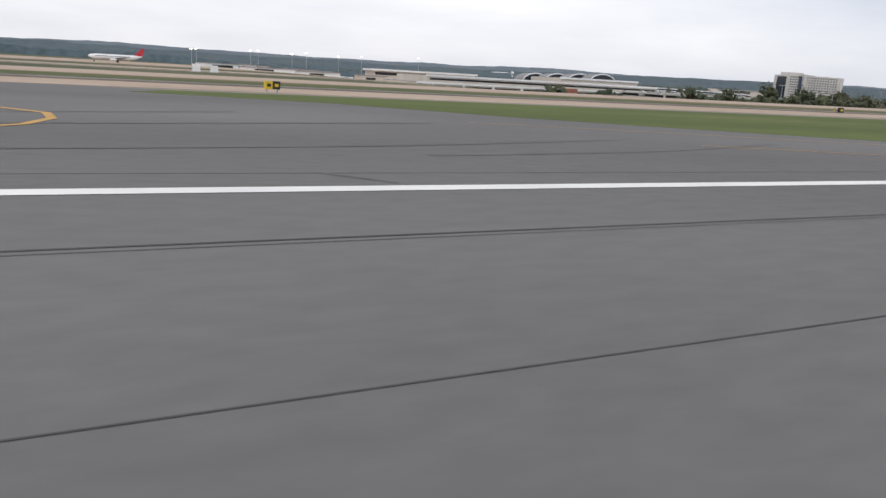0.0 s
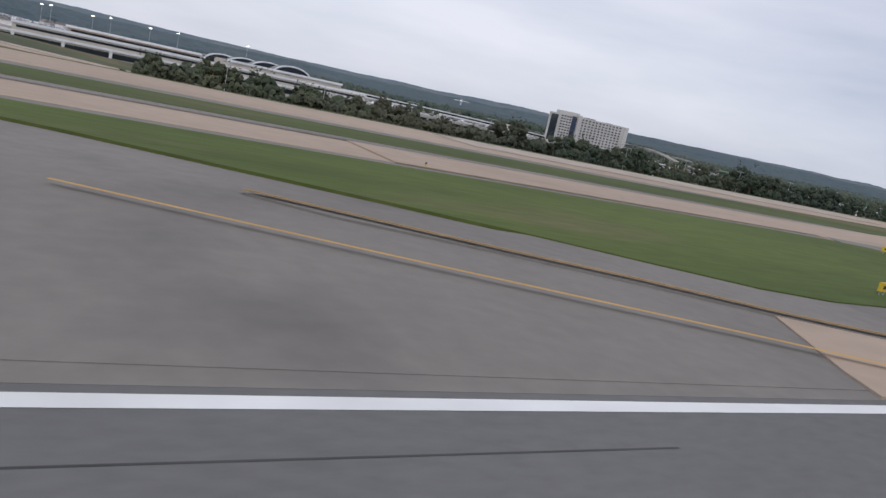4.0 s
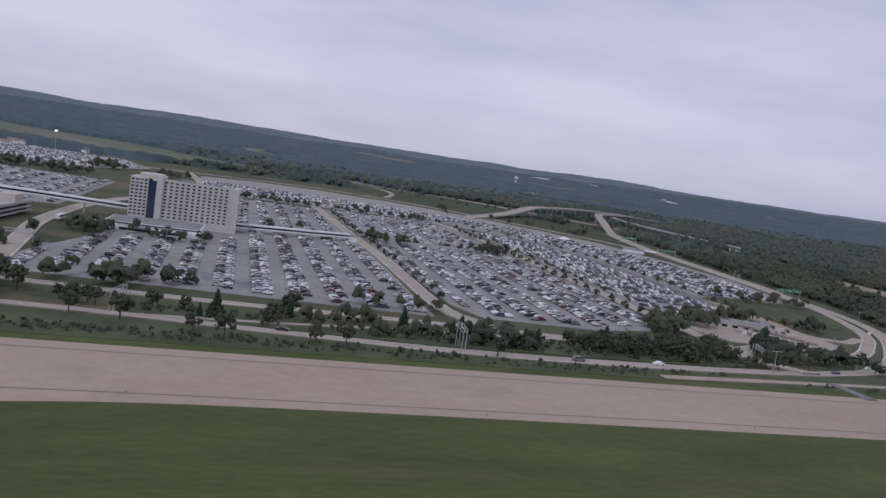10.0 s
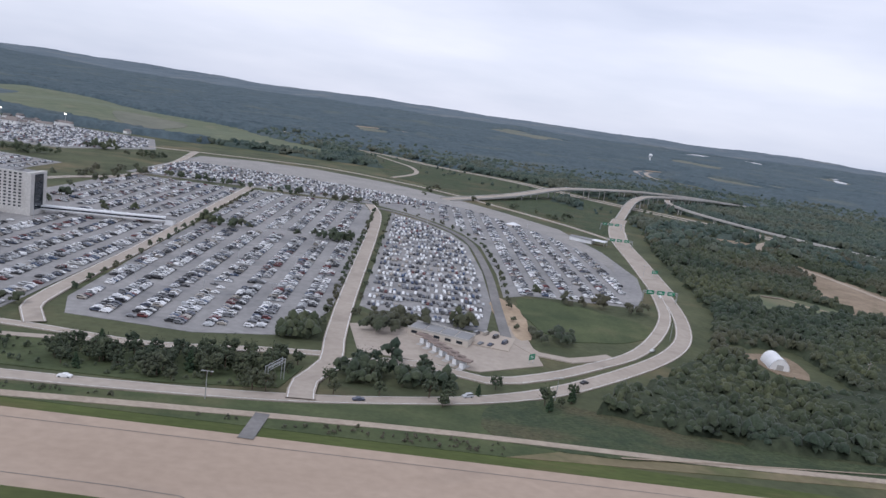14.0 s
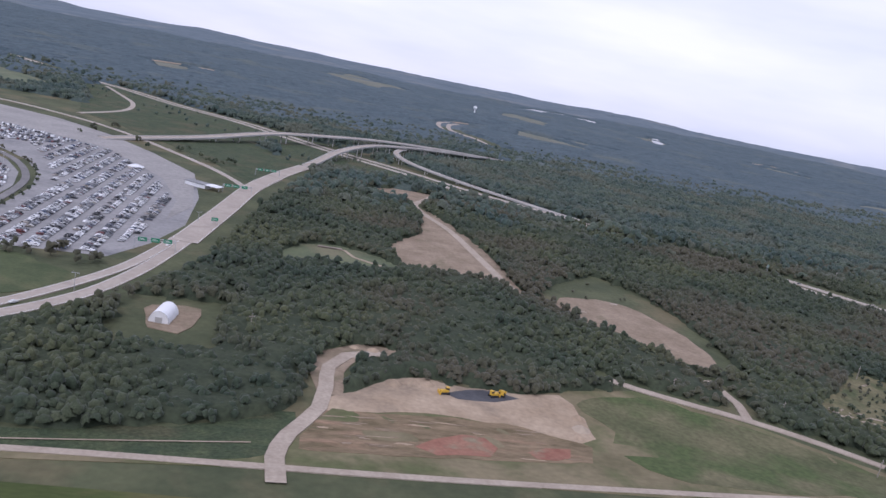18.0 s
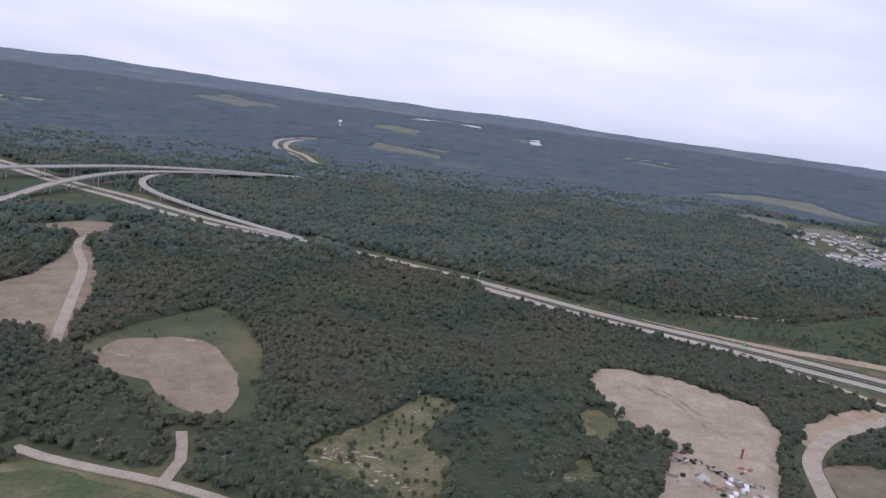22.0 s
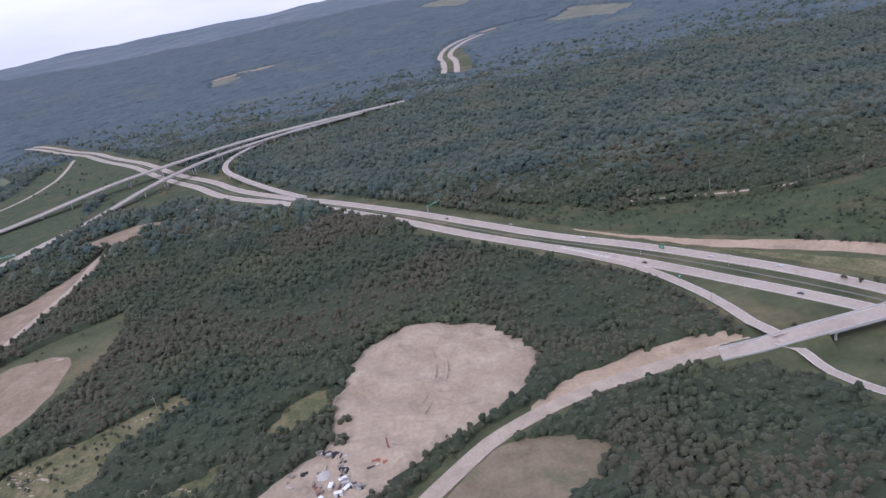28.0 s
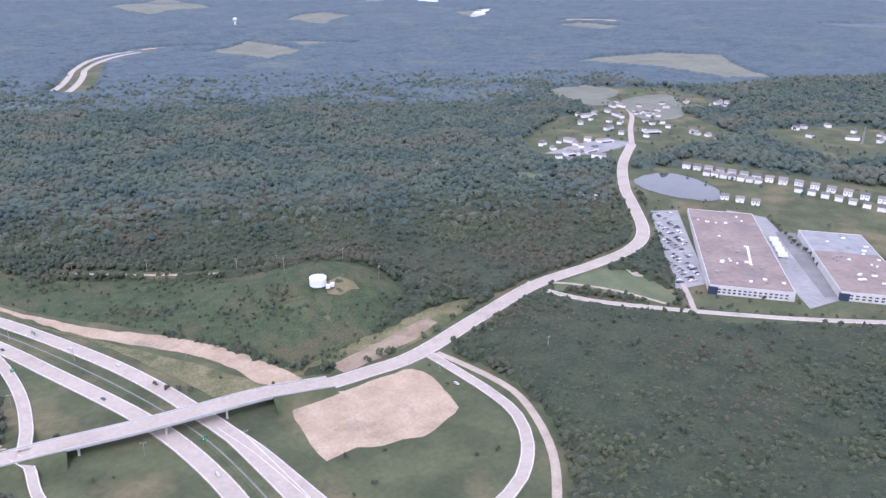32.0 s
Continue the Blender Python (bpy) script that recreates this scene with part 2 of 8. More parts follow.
CONIFER = material("conifer_needles", (0.020, 0.036, 0.020), (0.045, 0.07, 0.035), 1, 0.9, vary="island", contrast=0.5)
BARK = material("tree_bark", (0.08, 0.06, 0.045), (0.14, 0.11, 0.08), 0.3, 0.95)
WHITE_LINE = material("white_road_paint", (0.66, 0.66, 0.64), (0.80, 0.80, 0.78), 2.5, 0.7)
YELLOW_LINE = material("yellow_road_paint", (0.44, 0.26, 0.07), (0.54, 0.33, 0.10), 2.0, 0.7)
HOLD_PAINT = material("orange_hold_line_paint", (0.50, 0.235, 0.05), (0.60, 0.30, 0.075), 1.5, 0.7)
RED_PAINT = material("red_marking_paint", (0.35, 0.03, 0.04), (0.45, 0.06, 0.06), 1.0, 0.7)
STREAK = material("faint_tyre_streak", (0.098, 0.096, 0.094), (0.136, 0.133, 0.129), 1.2, 0.85, fine=0.35, stretch=(1, 0.5, 1))
RUBBER = material("tyre_rubber_marks", (0.108, 0.106, 0.104), (0.143, 0.14, 0.137), 3, 0.85, fine=0.4, stretch=(0.3, 1, 1))
RUBBER_SEAL = material("joint_sealant", (0.05, 0.05, 0.05), (0.085, 0.085, 0.085), 3, 0.8)
HOTEL_WALL = material("pale_stone_cladding", (0.50, 0.48, 0.45), (0.58, 0.56, 0.53), 5, 0.8, fine=0.6)
ROOF_GREY = material("grey_roofing", (0.22, 0.22, 0.22), (0.30, 0.30, 0.30), 6, 0.9)
ROOF_BROWN = material("brown_membrane_roof", (0.20, 0.155, 0.135), (0.27, 0.215, 0.185), 16, 0.85, fine=3.0, spots=(0.17, 0.15, 0.14), spot_size=14)
WHITE_PANEL = material("white_painted_metal", (0.68, 0.69, 0.70), (0.80, 0.80, 0.80), 3, 0.5)
CREAM = material("cream_facade", (0.50, 0.45, 0.39), (0.60, 0.55, 0.48), 5, 0.8)
GARAGE = material("garage_concrete", (0.40, 0.385, 0.36), (0.50, 0.485, 0.46), 6, 0.85)
# near-black for doors and dark parts; also the garage's painted interior shade
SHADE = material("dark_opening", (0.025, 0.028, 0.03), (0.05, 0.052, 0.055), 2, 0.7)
STEEL = material("galvanised_steel", (0.42, 0.43, 0.44), (0.55, 0.56, 0.56), 1.5, 0.45, metal=0.6)
POLE_WOOD = material("pole_timber", (0.22, 0.19, 0.16), (0.34, 0.30, 0.26), 0.6, 0.9)
SIGN_GREEN = material("green_sign_sheeting", (0.02, 0.17, 0.09), (0.03, 0.24, 0.13), 1.0, 0.5)
SIGN_YELLOW = material("yellow_sign_panel", (0.60, 0.40, 0.03), (0.72, 0.50, 0.05), 1.0, 0.5)
SIGN_BLACK = material("black_panel", (0.02, 0.02, 0.02), (0.04, 0.04, 0.04), 1.0, 0.6)
MACHINE = material("machine_yellow", (0.55, 0.33, 0.04), (0.68, 0.43, 0.06), 0.6, 0.5)
MACHINE_RED = material("machine_red", (0.27, 0.095, 0.06), (0.36, 0.15, 0.09), 0.6, 0.6)
TAIL_RED = material("tail_red", (0.40, 0.03, 0.05), (0.48, 0.06, 0.07), 1.0, 0.4)
BRICK_RED = material("red_brick_wall", (0.25, 0.09, 0.07), (0.32, 0.14, 0.10), 2.0, 0.85)
TYRE = material("tyre_black", (0.02, 0.02, 0.02), (0.04, 0.04, 0.04), 0.3, 0.9)
WATER = material("pond_water", (0.05, 0.06, 0.055), (0.08, 0.085, 0.075), 9, 0.06)
HOUSE_WALL = material("white_siding", (0.70, 0.69, 0.67), (0.84, 0.83, 0.81), 1, 0.7, vary="object")
HOUSE_ROOF = material("shingle_roof", (0.13, 0.12, 0.115), (0.24, 0.21, 0.19), 1, 0.9, vary="object")


def glass(name, tint, rough=0.08):
    m = bpy.data.materials.new(name)
    m.use_nodes = True
    b = m.node_tree.nodes["Principled BSDF"]
    b.inputs["Base Color"].default_value, b.inputs["Roughness"].default_value = (*tint, 1), rough
    b.inputs["Specular IOR Level"].default_value = 0.6
    return m


GLASS_DARK = glass("dark_window_glass", (0.02, 0.026, 0.035))
GLASS_BLUE = glass("blue_tinted_glass", (0.035, 0.05, 0.09))
CAR_GLASS = glass("car_window_glass", (0.015, 0.018, 0.02), 0.05)


def car_paint(name, vary):
    m = material(name, (0, 0, 0), (1, 1, 1), 1, 0.3, vary=vary)
    ramp = [q for q in m.node_tree.nodes if q.bl_idname == "ShaderNodeValToRGB"][0].color_ramp
    ramp.interpolation = "CONSTANT"
    tones = [(0, (0.78, 0.78, 0.78)), (0.23, (0.46, 0.47, 0.48)), (0.40, (0.17, 0.175, 0.185)), (0.52, (0.03, 0.03, 0.034)), (0.72, (0.06, 0.07, 0.10)),
             (0.82, (0.33, 0.30, 0.26)), (0.88, (0.13, 0.035, 0.035)), (0.92, (0.055, 0.085, 0.15)), (0.96, (0.60, 0.60, 0.58))]
    while len(ramp.elements) < len(tones):
        ramp.elements.new(0.5)
    for e, (p, c) in zip(ramp.elements, tones):
        e.position, e.color = p, (*c, 1)
    b = m.node_tree.nodes["Principled BSDF"]
    b.inputs["Coat Weight"].default_value = 0.5
    return m


PAINT_ONE = car_paint("car_paint", "object")
PAINT_MANY = car_paint("car_paint_in_rows", "island")
LAMP = bpy.data.materials.new("flood_light")
LAMP.use_nodes = True
LAMP.node_tree.nodes["Principled BSDF"].inputs["Emission Color"].default_value = (1.0, 0.86, 0.66, 1)
LAMP.node_tree.nodes["Principled BSDF"].inputs["Emission Strength"].default_value = 6.0


# ---- lie of the land ----
def smooth(a, b, v):
    u = np.clip((v - a) / (b - a), 0, 1)
    return u * u * (3 - 2 * u)


def land(x, y):
    """Height of the ground: a level airfield, a shallow drop beyond it, low wooded hills, and higher country all round."""
    z = -0.14 - 4 * smooth(105, 150, y) * smooth(200, 330, x)
    z = z - 3 * smooth(980, 1120, x) * smooth(120, 200, y) * (1 - smooth(330, 420, y))
    r = np.hypot(x - 700, y)
    z = z + 20 * smooth(1300, 2600, r) + 40 * np.clip((r - 2600) / 2000, 0, 1)
    z = z + (4 * np.sin(x / 190 + 1.1 * np.sin(y / 260)) + 2.5 * np.sin(x / 83 + y / 210)) * smooth(3300, 4200, r)
    z = z + 15.2 * np.exp(-((x - 1280) / 38) ** 2 - ((y - 312) / 32) ** 2)
    hills = np.sin(x / 97 + 1.3) * np.sin(y / 83) + 0.6 * np.sin(x / 41 + y / 57) + 0.5 * np.sin(y / 38 - x / 71)
    z = z + 2.2 * hills * smooth(560, 900, y)
    z = z + (7 + 6 * np.sin(x / 330) + 6 * np.sin(y / 270 + x / 510)) * smooth(1700, 2600, r)
    return z


def land1(x, y):
    return float(land(np.float64(x), np.float64(y)))


# ---- mesh helpers ----
def part(name, bm, mat, parent=None, label="", smooth_faces=False):
    """Links a bmesh as one mesh object, under a thing or a part if one is given."""
    me = bpy.data.meshes.new(name)
    bm.to_mesh(me)
    bm.free()
    for one in (mat if isinstance(mat, (list, tuple)) else [mat]):
        me.materials.append(one)
    if smooth_faces:
        me.polygons.foreach_set("use_smooth", [True] * len(me.polygons))
    ob = new(name, me)
    if parent:
        ob.parent = parent
    return tagged(ob, label)


def sheet(name, verts, faces, mat, parent=None, label="", slots=None):
    me = bpy.data.meshes.new(name)
    me.from_pydata([tuple(v) for v in verts], [], [tuple(f) for f in faces])
    for one in (mat if isinstance(mat, (list, tuple)) else [mat]):
        me.materials.append(one)
    if slots is not None:
        me.polygons.foreach_set("material_index", list(slots))
    ob = new(name, me)
    if parent:
        ob.parent = parent
    return tagged(ob, label)


def tris(name, verts, faces, mats, slots=None, parent=None):
    """A big triangle mesh straight from arrays."""
    me = bpy.data.meshes.new(name)
    n, f = len(verts), len(faces)
    me.vertices.add(n)
    me.vertices.foreach_set("co", np.ascontiguousarray(verts, np.float32).ravel())
    me.loops.add(3 * f)
    me.loops.foreach_set("vertex_index", np.ascontiguousarray(faces, np.int32).ravel())
    me.polygons.add(f)
    me.polygons.foreach_set("loop_start", np.arange(0, 3 * f, 3, dtype=np.int32))
    if slots is not None:
        me.polygons.foreach_set("material_index", np.ascontiguousarray(slots, np.int32))
    for m in mats:
        me.materials.append(m)
    me.update(calc_edges=True)
    ob = new(name, me)
    if parent:
        ob.parent = parent
    return ob


def empty(name, at=(0, 0, 0), turn=0.0):
    ob = new(name)
    ob.matrix_world = pose(*at, 0, 0, turn)
    return ob


def block(bm, x0, x1, y0, y1, z0, z1, bevel=0.0, taper=0.0):
    """A box, with its top drawn in by taper and its edges bevelled."""
    made = bmesh.ops.create_cube(bm, size=1)["verts"]
    for v in made:
        top = v.co.z > 0
        k = taper if top else 0
        v.co = Vector(((x0 + k if v.co.x < 0 else x1 - k), (y0 + k if v.co.y < 0 else y1 - k), z1 if top else z0))
    if bevel:
        bmesh.ops.bevel(bm, geom=list({e for v in made for e in v.link_edges}), offset=bevel, segments=1, affect="EDGES")
    return made


def boxes(*rows, bevel=0.0):
    bm = bmesh.new()
    for r in rows:
        block(bm, *r, bevel=bevel)
    return bm


def rod(bm, a, b, r0, r1=None, n=8):
    a, b = Vector(a), Vector(b)
    m = Matrix.Translation((a + b) / 2) @ (b - a).to_track_quat("Z", "Y").to_matrix().to_4x4()
    bmesh.ops.create_cone(bm, cap_ends=True, segments=n, radius1=r0, radius2=r0 if r1 is None else r1, depth=(b - a).length, matrix=m)


def rods(*rows, n=8):
    bm = bmesh.new()
    for r in rows:
        rod(bm, *r, n=n)
    return bm


def curve_points(pts, step=6.0, closed=False):
    """A smooth line through the points of a plan, every step metres."""
    p = np.array(pts, float)
    m = len(p)
    out = []
    for i in range(m if closed else m - 1):
        if closed:
            a, b, c, d = p[(i - 1) % m], p[i], p[(i + 1) % m], p[(i + 2) % m]
        else:
            a, b, c, d = p[max(i - 1, 0)], p[i], p[i + 1], p[min(i + 2, m - 1)]
        k = max(int(np.hypot(*(c - b)[:2]) / step), 1)
        for u in np.arange(k) / k:
            out.append(0.5 * ((2 * b) + (c - a) * u + (2 * a - 5 * b + 4 * c - d) * u * u + (3 * b - a - 3 * c + d) * u ** 3))
    if not closed:
        out.append(p[-1])
    return np.array(out)


def sideways(line, by):
    """The plan line moved to its left by so many metres."""
    d = np.gradient(line[:, :2], axis=0)
    d /= np.maximum(np.hypot(d[:, 0], d[:, 1])[:, None], 1e-6)
    out = line.copy()
    out[:, :2] += np.stack([-d[:, 1], d[:, 0]], 1) * by
    return out


def ribbon(name, line, width, lift, mat, parent=None, label="", deck=False, cross=3):
    """A strip along a plan line, laid on the land; with deck the line's own heights are kept."""
    cols = [sideways(line, width * (0.5 - i / (cross - 1))) for i in range(cross)]
    verts, faces = [], []
    for r in range(len(line)):
        for c in cols:
            z = c[r][2] + lift if deck else land1(c[r][0], c[r][1]) + lift
            verts.append((c[r][0], c[r][1], z))
    for r in range(len(line) - 1):
        for i in range(cross - 1):
            a = r * cross + i
            faces.append((a, a + cross, a + cross + 1, a + 1))
    if width > 1.0 and not deck:
        foot = len(verts)
        for r in range(len(line)):
            for i in (0, cross - 1):
                x, y, z = verts[r * cross + i]
                verts.append((x, y, z - 0.4))
        for r in range(len(line) - 1):
            a, b = r * cross, foot + 2 * r
            faces.append((a + cross, a, b, b + 2))
            faces.append((a + cross - 1, a + 2 * cross - 1, b + 3, b + 1))
    ob = sheet(name, verts, faces, mat, parent, label)
    return ob


def patch(name, outline, lift, mat, parent=None, label="", rounded=True, cell=12.0, rough=0.0):
    """A piece of ground cover inside a plan outline, laid on the land; with rough its inside rises in lumps."""
    edge = (curve_points(outline, 4.0, True) if rounded else np.array(outline, float))[:, :2]
    if rounded and edge[:, 1].mean() > 110:
        edge = edge + 1.5 * np.array([(noise.noise((x / 8, y / 8, 1)) + 0.5 * noise.noise((x / 3, y / 3, 2)), noise.noise((x / 8, y / 8, 5)) + 0.5 * noise.noise((x / 3, y / 3, 6))) for x, y in edge])
    start = [tuple(edge[i] for i in t) for t in tessellate_polygon([[Vector((x, y, 0)) for x, y in edge]])]
    done = []
    while start:
        t = start.pop()
        sides = [np.hypot(*(t[(i + 1) % 3] - t[i])) for i in range(3)]
        k = int(np.argmax(sides))
        if sides[k] <= cell:
            done.append(t)
            continue
        a, b, c = t[k], t[(k + 1) % 3], t[(k + 2) % 3]
        m = (a + b) / 2
        start += [(a, m, c), (m, b, c)]
    verts, faces, at = [], [], {}
    for t in done:
        if (t[1][0] - t[0][0]) * (t[2][1] - t[0][1]) - (t[1][1] - t[0][1]) * (t[2][0] - t[0][0]) < 0:
            t = t[::-1]
        f = []
        for p in t:
            key = (round(p[0], 3), round(p[1], 3))
            if key not in at:
                at[key] = len(verts)
                lump = 0.0
                if rough:
                    inset = np.hypot(edge[:, 0] - p[0], edge[:, 1] - p[1]).min()
                    lump = rough * max(noise.noise((p[0] / 11, p[1] / 11, 3)) + 0.5 + 0.35 * noise.noise((p[0] / 3, p[1] / 3, 1)), 0) * min(inset / 5, 1)
                verts.append((p[0], p[1], land1(p[0], p[1]) + lift + lump))
            f.append(at[key])
        if len(set(f)) == 3:
            faces.append(f)
    used = collections.Counter(frozenset((f[i], f[i - 1])) for f in faces for i in range(3))
    below = {}
    for f in list(faces):
        for i in range(3):
            a, b = f[i - 1], f[i]
            if used[frozenset((a, b))] == 1:
                for v in (a, b):
                    if v not in below:
                        below[v] = len(verts)
                        verts.append((verts[v][0], verts[v][1], verts[v][2] - 0.4))
                faces.append([b, a, below[a], below[b]])
    return sheet(name, verts, faces, mat, parent, label)


def inside(x, y, outline):
    p = np.array(outline, float)
    hit = np.zeros(np.shape(x), bool)
    for (ax, ay), (bx, by) in zip(p, np.roll(p, -1, 0)):
        cross = ((ay > y) != (by > y)) & (x < (bx - ax) * (y - ay) / np.where(by == ay, 1e-9, by - ay) + ax)
        hit ^= cross
    return hit


def near_line(x, y, line, reach):
    hit = np.zeros(np.shape(x), bool)
    for a, b in zip(line[:-1, :2], line[1:, :2]):
        d = b - a
        u = np.clip(((x - a[0]) * d[0] + (y - a[1]) * d[1]) / max(d @ d, 1e-9), 0, 1)
        hit |= (x - a[0] - u * d[0]) ** 2 + (y - a[1] - u * d[1]) ** 2 < reach * reach
    return hit


# ---- ground: one sheet to the horizon ----
gx = np.unique(np.concatenate([np.arange(-13000, -2000, 550), np.arange(-2000, 100, 150), np.arange(100, 1750, 9), np.arange(1750, 2600, 40), np.arange(2600, 5600, 200), np.arange(5600, 14500, 550)]))
gy = np.unique(np.concatenate([np.arange(-12600, -100, 625), np.arange(-100, 100, 25), np.arange(100, 460, 6), np.arange(460, 960, 15), np.arange(960, 2400, 40), np.arange(2400, 5000, 130), np.arange(5000, 13400, 350)]))
GX, GY = np.meshgrid(gx, gy)
GZ = land(GX, GY)
nx, ny = len(gx), len(gy)
qi = (np.arange(ny - 1)[:, None] * nx + np.arange(nx - 1)[None]).ravel()
quads = np.stack([qi, qi + 1, qi + nx + 1, qi + nx], 1)
mid_x, mid_y = GX.ravel()[quads].mean(1), GY.ravel()[quads].mean(1)
# beyond these radii the ground takes the two haze-tinted wood materials
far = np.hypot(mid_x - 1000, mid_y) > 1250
ground = tris("ground", np.stack([GX.ravel(), GY.ravel(), GZ.ravel()], 1), np.concatenate([quads[:, [0, 1, 2]], quads[:, [0, 2, 3]]]), [MEADOW, FAR_WOODS_HAZE, HORIZON_WOODS_HAZE], np.tile(far.astype(int) + (np.hypot(mid_x - 1000, mid_y) > 3500 + 350 * np.sin(mid_x / 260) * np.sin(mid_y / 310 + mid_x / 700)), 2))
tagged(ground, "rolling green country with distant wooded hills", "ground", kind="structure")

# ---- airfield pavements ----
def structure(ob, label, category):
    return tagged(ob, label, category, kind="structure")


field_grass = structure(patch("airfield_grass", [(-400, -260), (1500, -260), (1500, 60), (960, 100), (640, 109), (300, 109), (-400, 109)], 0.04, GRASS, rounded=False, cell=60), "mown airfield grass beside the runway", "grass")
runway = structure(sheet("runway", [(-400, -21, -0.02), (960, -21, -0.02), (960, 14.8, -0.02), (-400, 14.8, -0.02)], [(0, 1, 2, 3)], ASPHALT), "dark grey grooved asphalt runway with rubber streaks", "runway")
sheet("edge_line", [(-400, 10.25, -0.012), (352, 10.25, -0.012), (352, 10.68, -0.012), (-400, 10.68, -0.012)], [(0, 1, 2, 3)], WHITE_LINE, runway, "solid white edge line")
sheet("edge_line", [(440, 10.2, 0.02), (940, 10.2, 0.02), (940, 10.75, 0.02), (440, 10.75, 0.02)], [(0, 1, 2, 3)], WHITE_LINE, runway, "solid white edge line")
sheet("tar_joint", [(130, 3.05, -0.014), (204, 5.293, -0.014), (204, 5.312, -0.014), (130, 3.069, -0.014)], [(0, 1, 2, 3)], RUBBER_SEAL, runway)
for yy, ww, xe in ((7.5, 0.05, 290), (7.36, 0.018, 204)):
    ye = yy + 0.0115 * (xe - 165)
    sheet("tar_joint", [(60, yy - 1.2, -0.014), (xe, ye, -0.014), (xe, ye + ww, -0.014), (60, yy - 1.2 + ww, -0.014)], [(0, 1, 2, 3)], RUBBER_SEAL, runway)
for x, y0, y1, w in ((193.6, 9.8, 5.6, 0.3), (231.8, 10.2, 6.4, 0.42), (233.4, 8.6, 6.2, 0.3), (235.0, 9.7, 6.3, 0.36), (236.4, 8.3, 7.2, 0.3), (237.8, 8.4, 6.4, 0.28)):
    mid = (y0 + y1) / 2
    ribbon("tyre_streak", curve_points([(x + 0.1, y0, -0.016), (x - 0.05, mid, -0.016), (x - 0.2, y1, -0.016)], 0.8), w, 0.0, STREAK, runway, "broad faint tyre streak", deck=True)
rng = random.Random(5)
for i in range(9):
    x0 = 152 + i * 16.0 + rng.uniform(-4, 4)
    lean = rng.uniform(-2.5, 4.5)
    w = rng.choice((0.08, 0.11, 0.14, 0.18))
    line = curve_points([(x0, rng.uniform(10.9, 11.3)), (x0 + lean * 0.4, 12.0), (x0 + lean, rng.uniform(12.6, 14.2))], 0.8)
    ribbon("skid_mark", line, w, 0.1275, RUBBER, runway, "faint dark tyre streak")
for k, (x0, y0, x1, y1) in enumerate(((145, 17, 172, 24), (160, 15, 176, 19), (168, 14.5, 182, 18.5), (150, 21, 166, 27))):
    ribbon("skid_mark", curve_points([(x0, y0), ((x0 + x1) / 2, (y0 + y1) / 2 - 0.6), (x1, y1)], 2), 0.3, 0.137, RUBBER, runway)

edge_strip = structure(patch("runway_shoulder", [(216, 10.95), (300, 10.95), (300, 15.2), (216, 15.2)], 0.128, OLD_ASPHALT, rounded=False, cell=30), "weathered asphalt shoulder beyond the runway edge line", "pavement")
exit_west = structure(patch("exit_taxiway_west", [(100, 12), (215, 12), (211, 15.3), (196, 25), (178, 31), (168, 44), (160, 47), (100, 47)], 0.128, ASPHALT, rounded=False), "grey asphalt exit taxiway", "taxiway")
shoulder = structure(patch("asphalt_shoulder", [(140, 43), (346, 43), (346, 48.4), (140, 48.4)], 0.08, OLD_ASPHALT, rounded=False, cell=30), "grey asphalt taxiway shoulder", "pavement")
exit_mid = structure(patch("exit_taxiway_middle", [(240, 12), (298.8, 11.5), (299.4, 12.6), (302.6, 18), (318, 19), (300, 25), (285, 34), (268, 44), (235, 47), (250, 30), (257, 16)], 0.145, OLD_ASPHALT, rounded=False), "weathered asphalt exit taxiway", "taxiway")
taxi_near = structure(patch("taxiway_near", [(-300, 48), (440, 48), (440, 90), (405, 82), (372, 62), (300, 62), (-300, 62)], 0.11, CONCRETE, rounded=False, cell=40), "beige concrete taxiway", "taxiway")
taxi_far = structure(patch("taxiway_far", [(-300, 79), (430, 79), (470, 81.5), (590, 82), (603.5, 76), (603.5, 16), (700, 16), (712, 104), (480, 102.5), (-300, 101)], 0.17, CONCRETE, rounded=False, cell=40), "long beige concrete taxiway", "taxiway")
strip_edge = structure(patch("strip_shoulder", [(-300, 59.4), (352, 58.9), (374, 60.9), (340, 61.6), (-300, 62.6)], 0.215, OLD_ASPHALT, rounded=False, cell=40), "grey asphalt shoulder below the grass strip", "pavement")
taxi_edge = structure(patch("taxiway_shoulder", [(-300, 74.5), (385, 75.5), (412, 80), (412, 81), (-300, 79.4)], 0.14, OLD_ASPHALT, rounded=False, cell=40), "grey asphalt taxiway shoulder", "pavement")
connector = structure(patch("connector_taxiway", [(298.5, 11), (470, 11), (470, 20), (432, 40), (440, 52), (440, 85), (300, 62), (300, 48), (344, 48), (344, 40), (335, 30), (321, 21.5), (305, 21.5), (302.4, 17.6), (299.2, 12.5)], 0.20, CONCRETE, rounded=False), "beige concrete connector taxiway at the holding point", "taxiway")
ring_west = structure(patch("asphalt_ring_west", [(286, 27), (294, 22.2), (298.5, 19.8), (302.2, 17.5), (305.9, 15.6), (308.6, 14.9), (312, 14.8), (316.9, 15.9), (324.2, 18.1), (330.2, 20.3), (336.9, 23.4), (343.3, 27.5), (348.9, 32.8), (351.3, 37.6), (352.5, 46.5), (345, 47.5), (340, 40), (320, 27), (303, 26)], 0.23, OLD_ASPHALT), "curved grey asphalt shoulder round a grass island", "pavement")
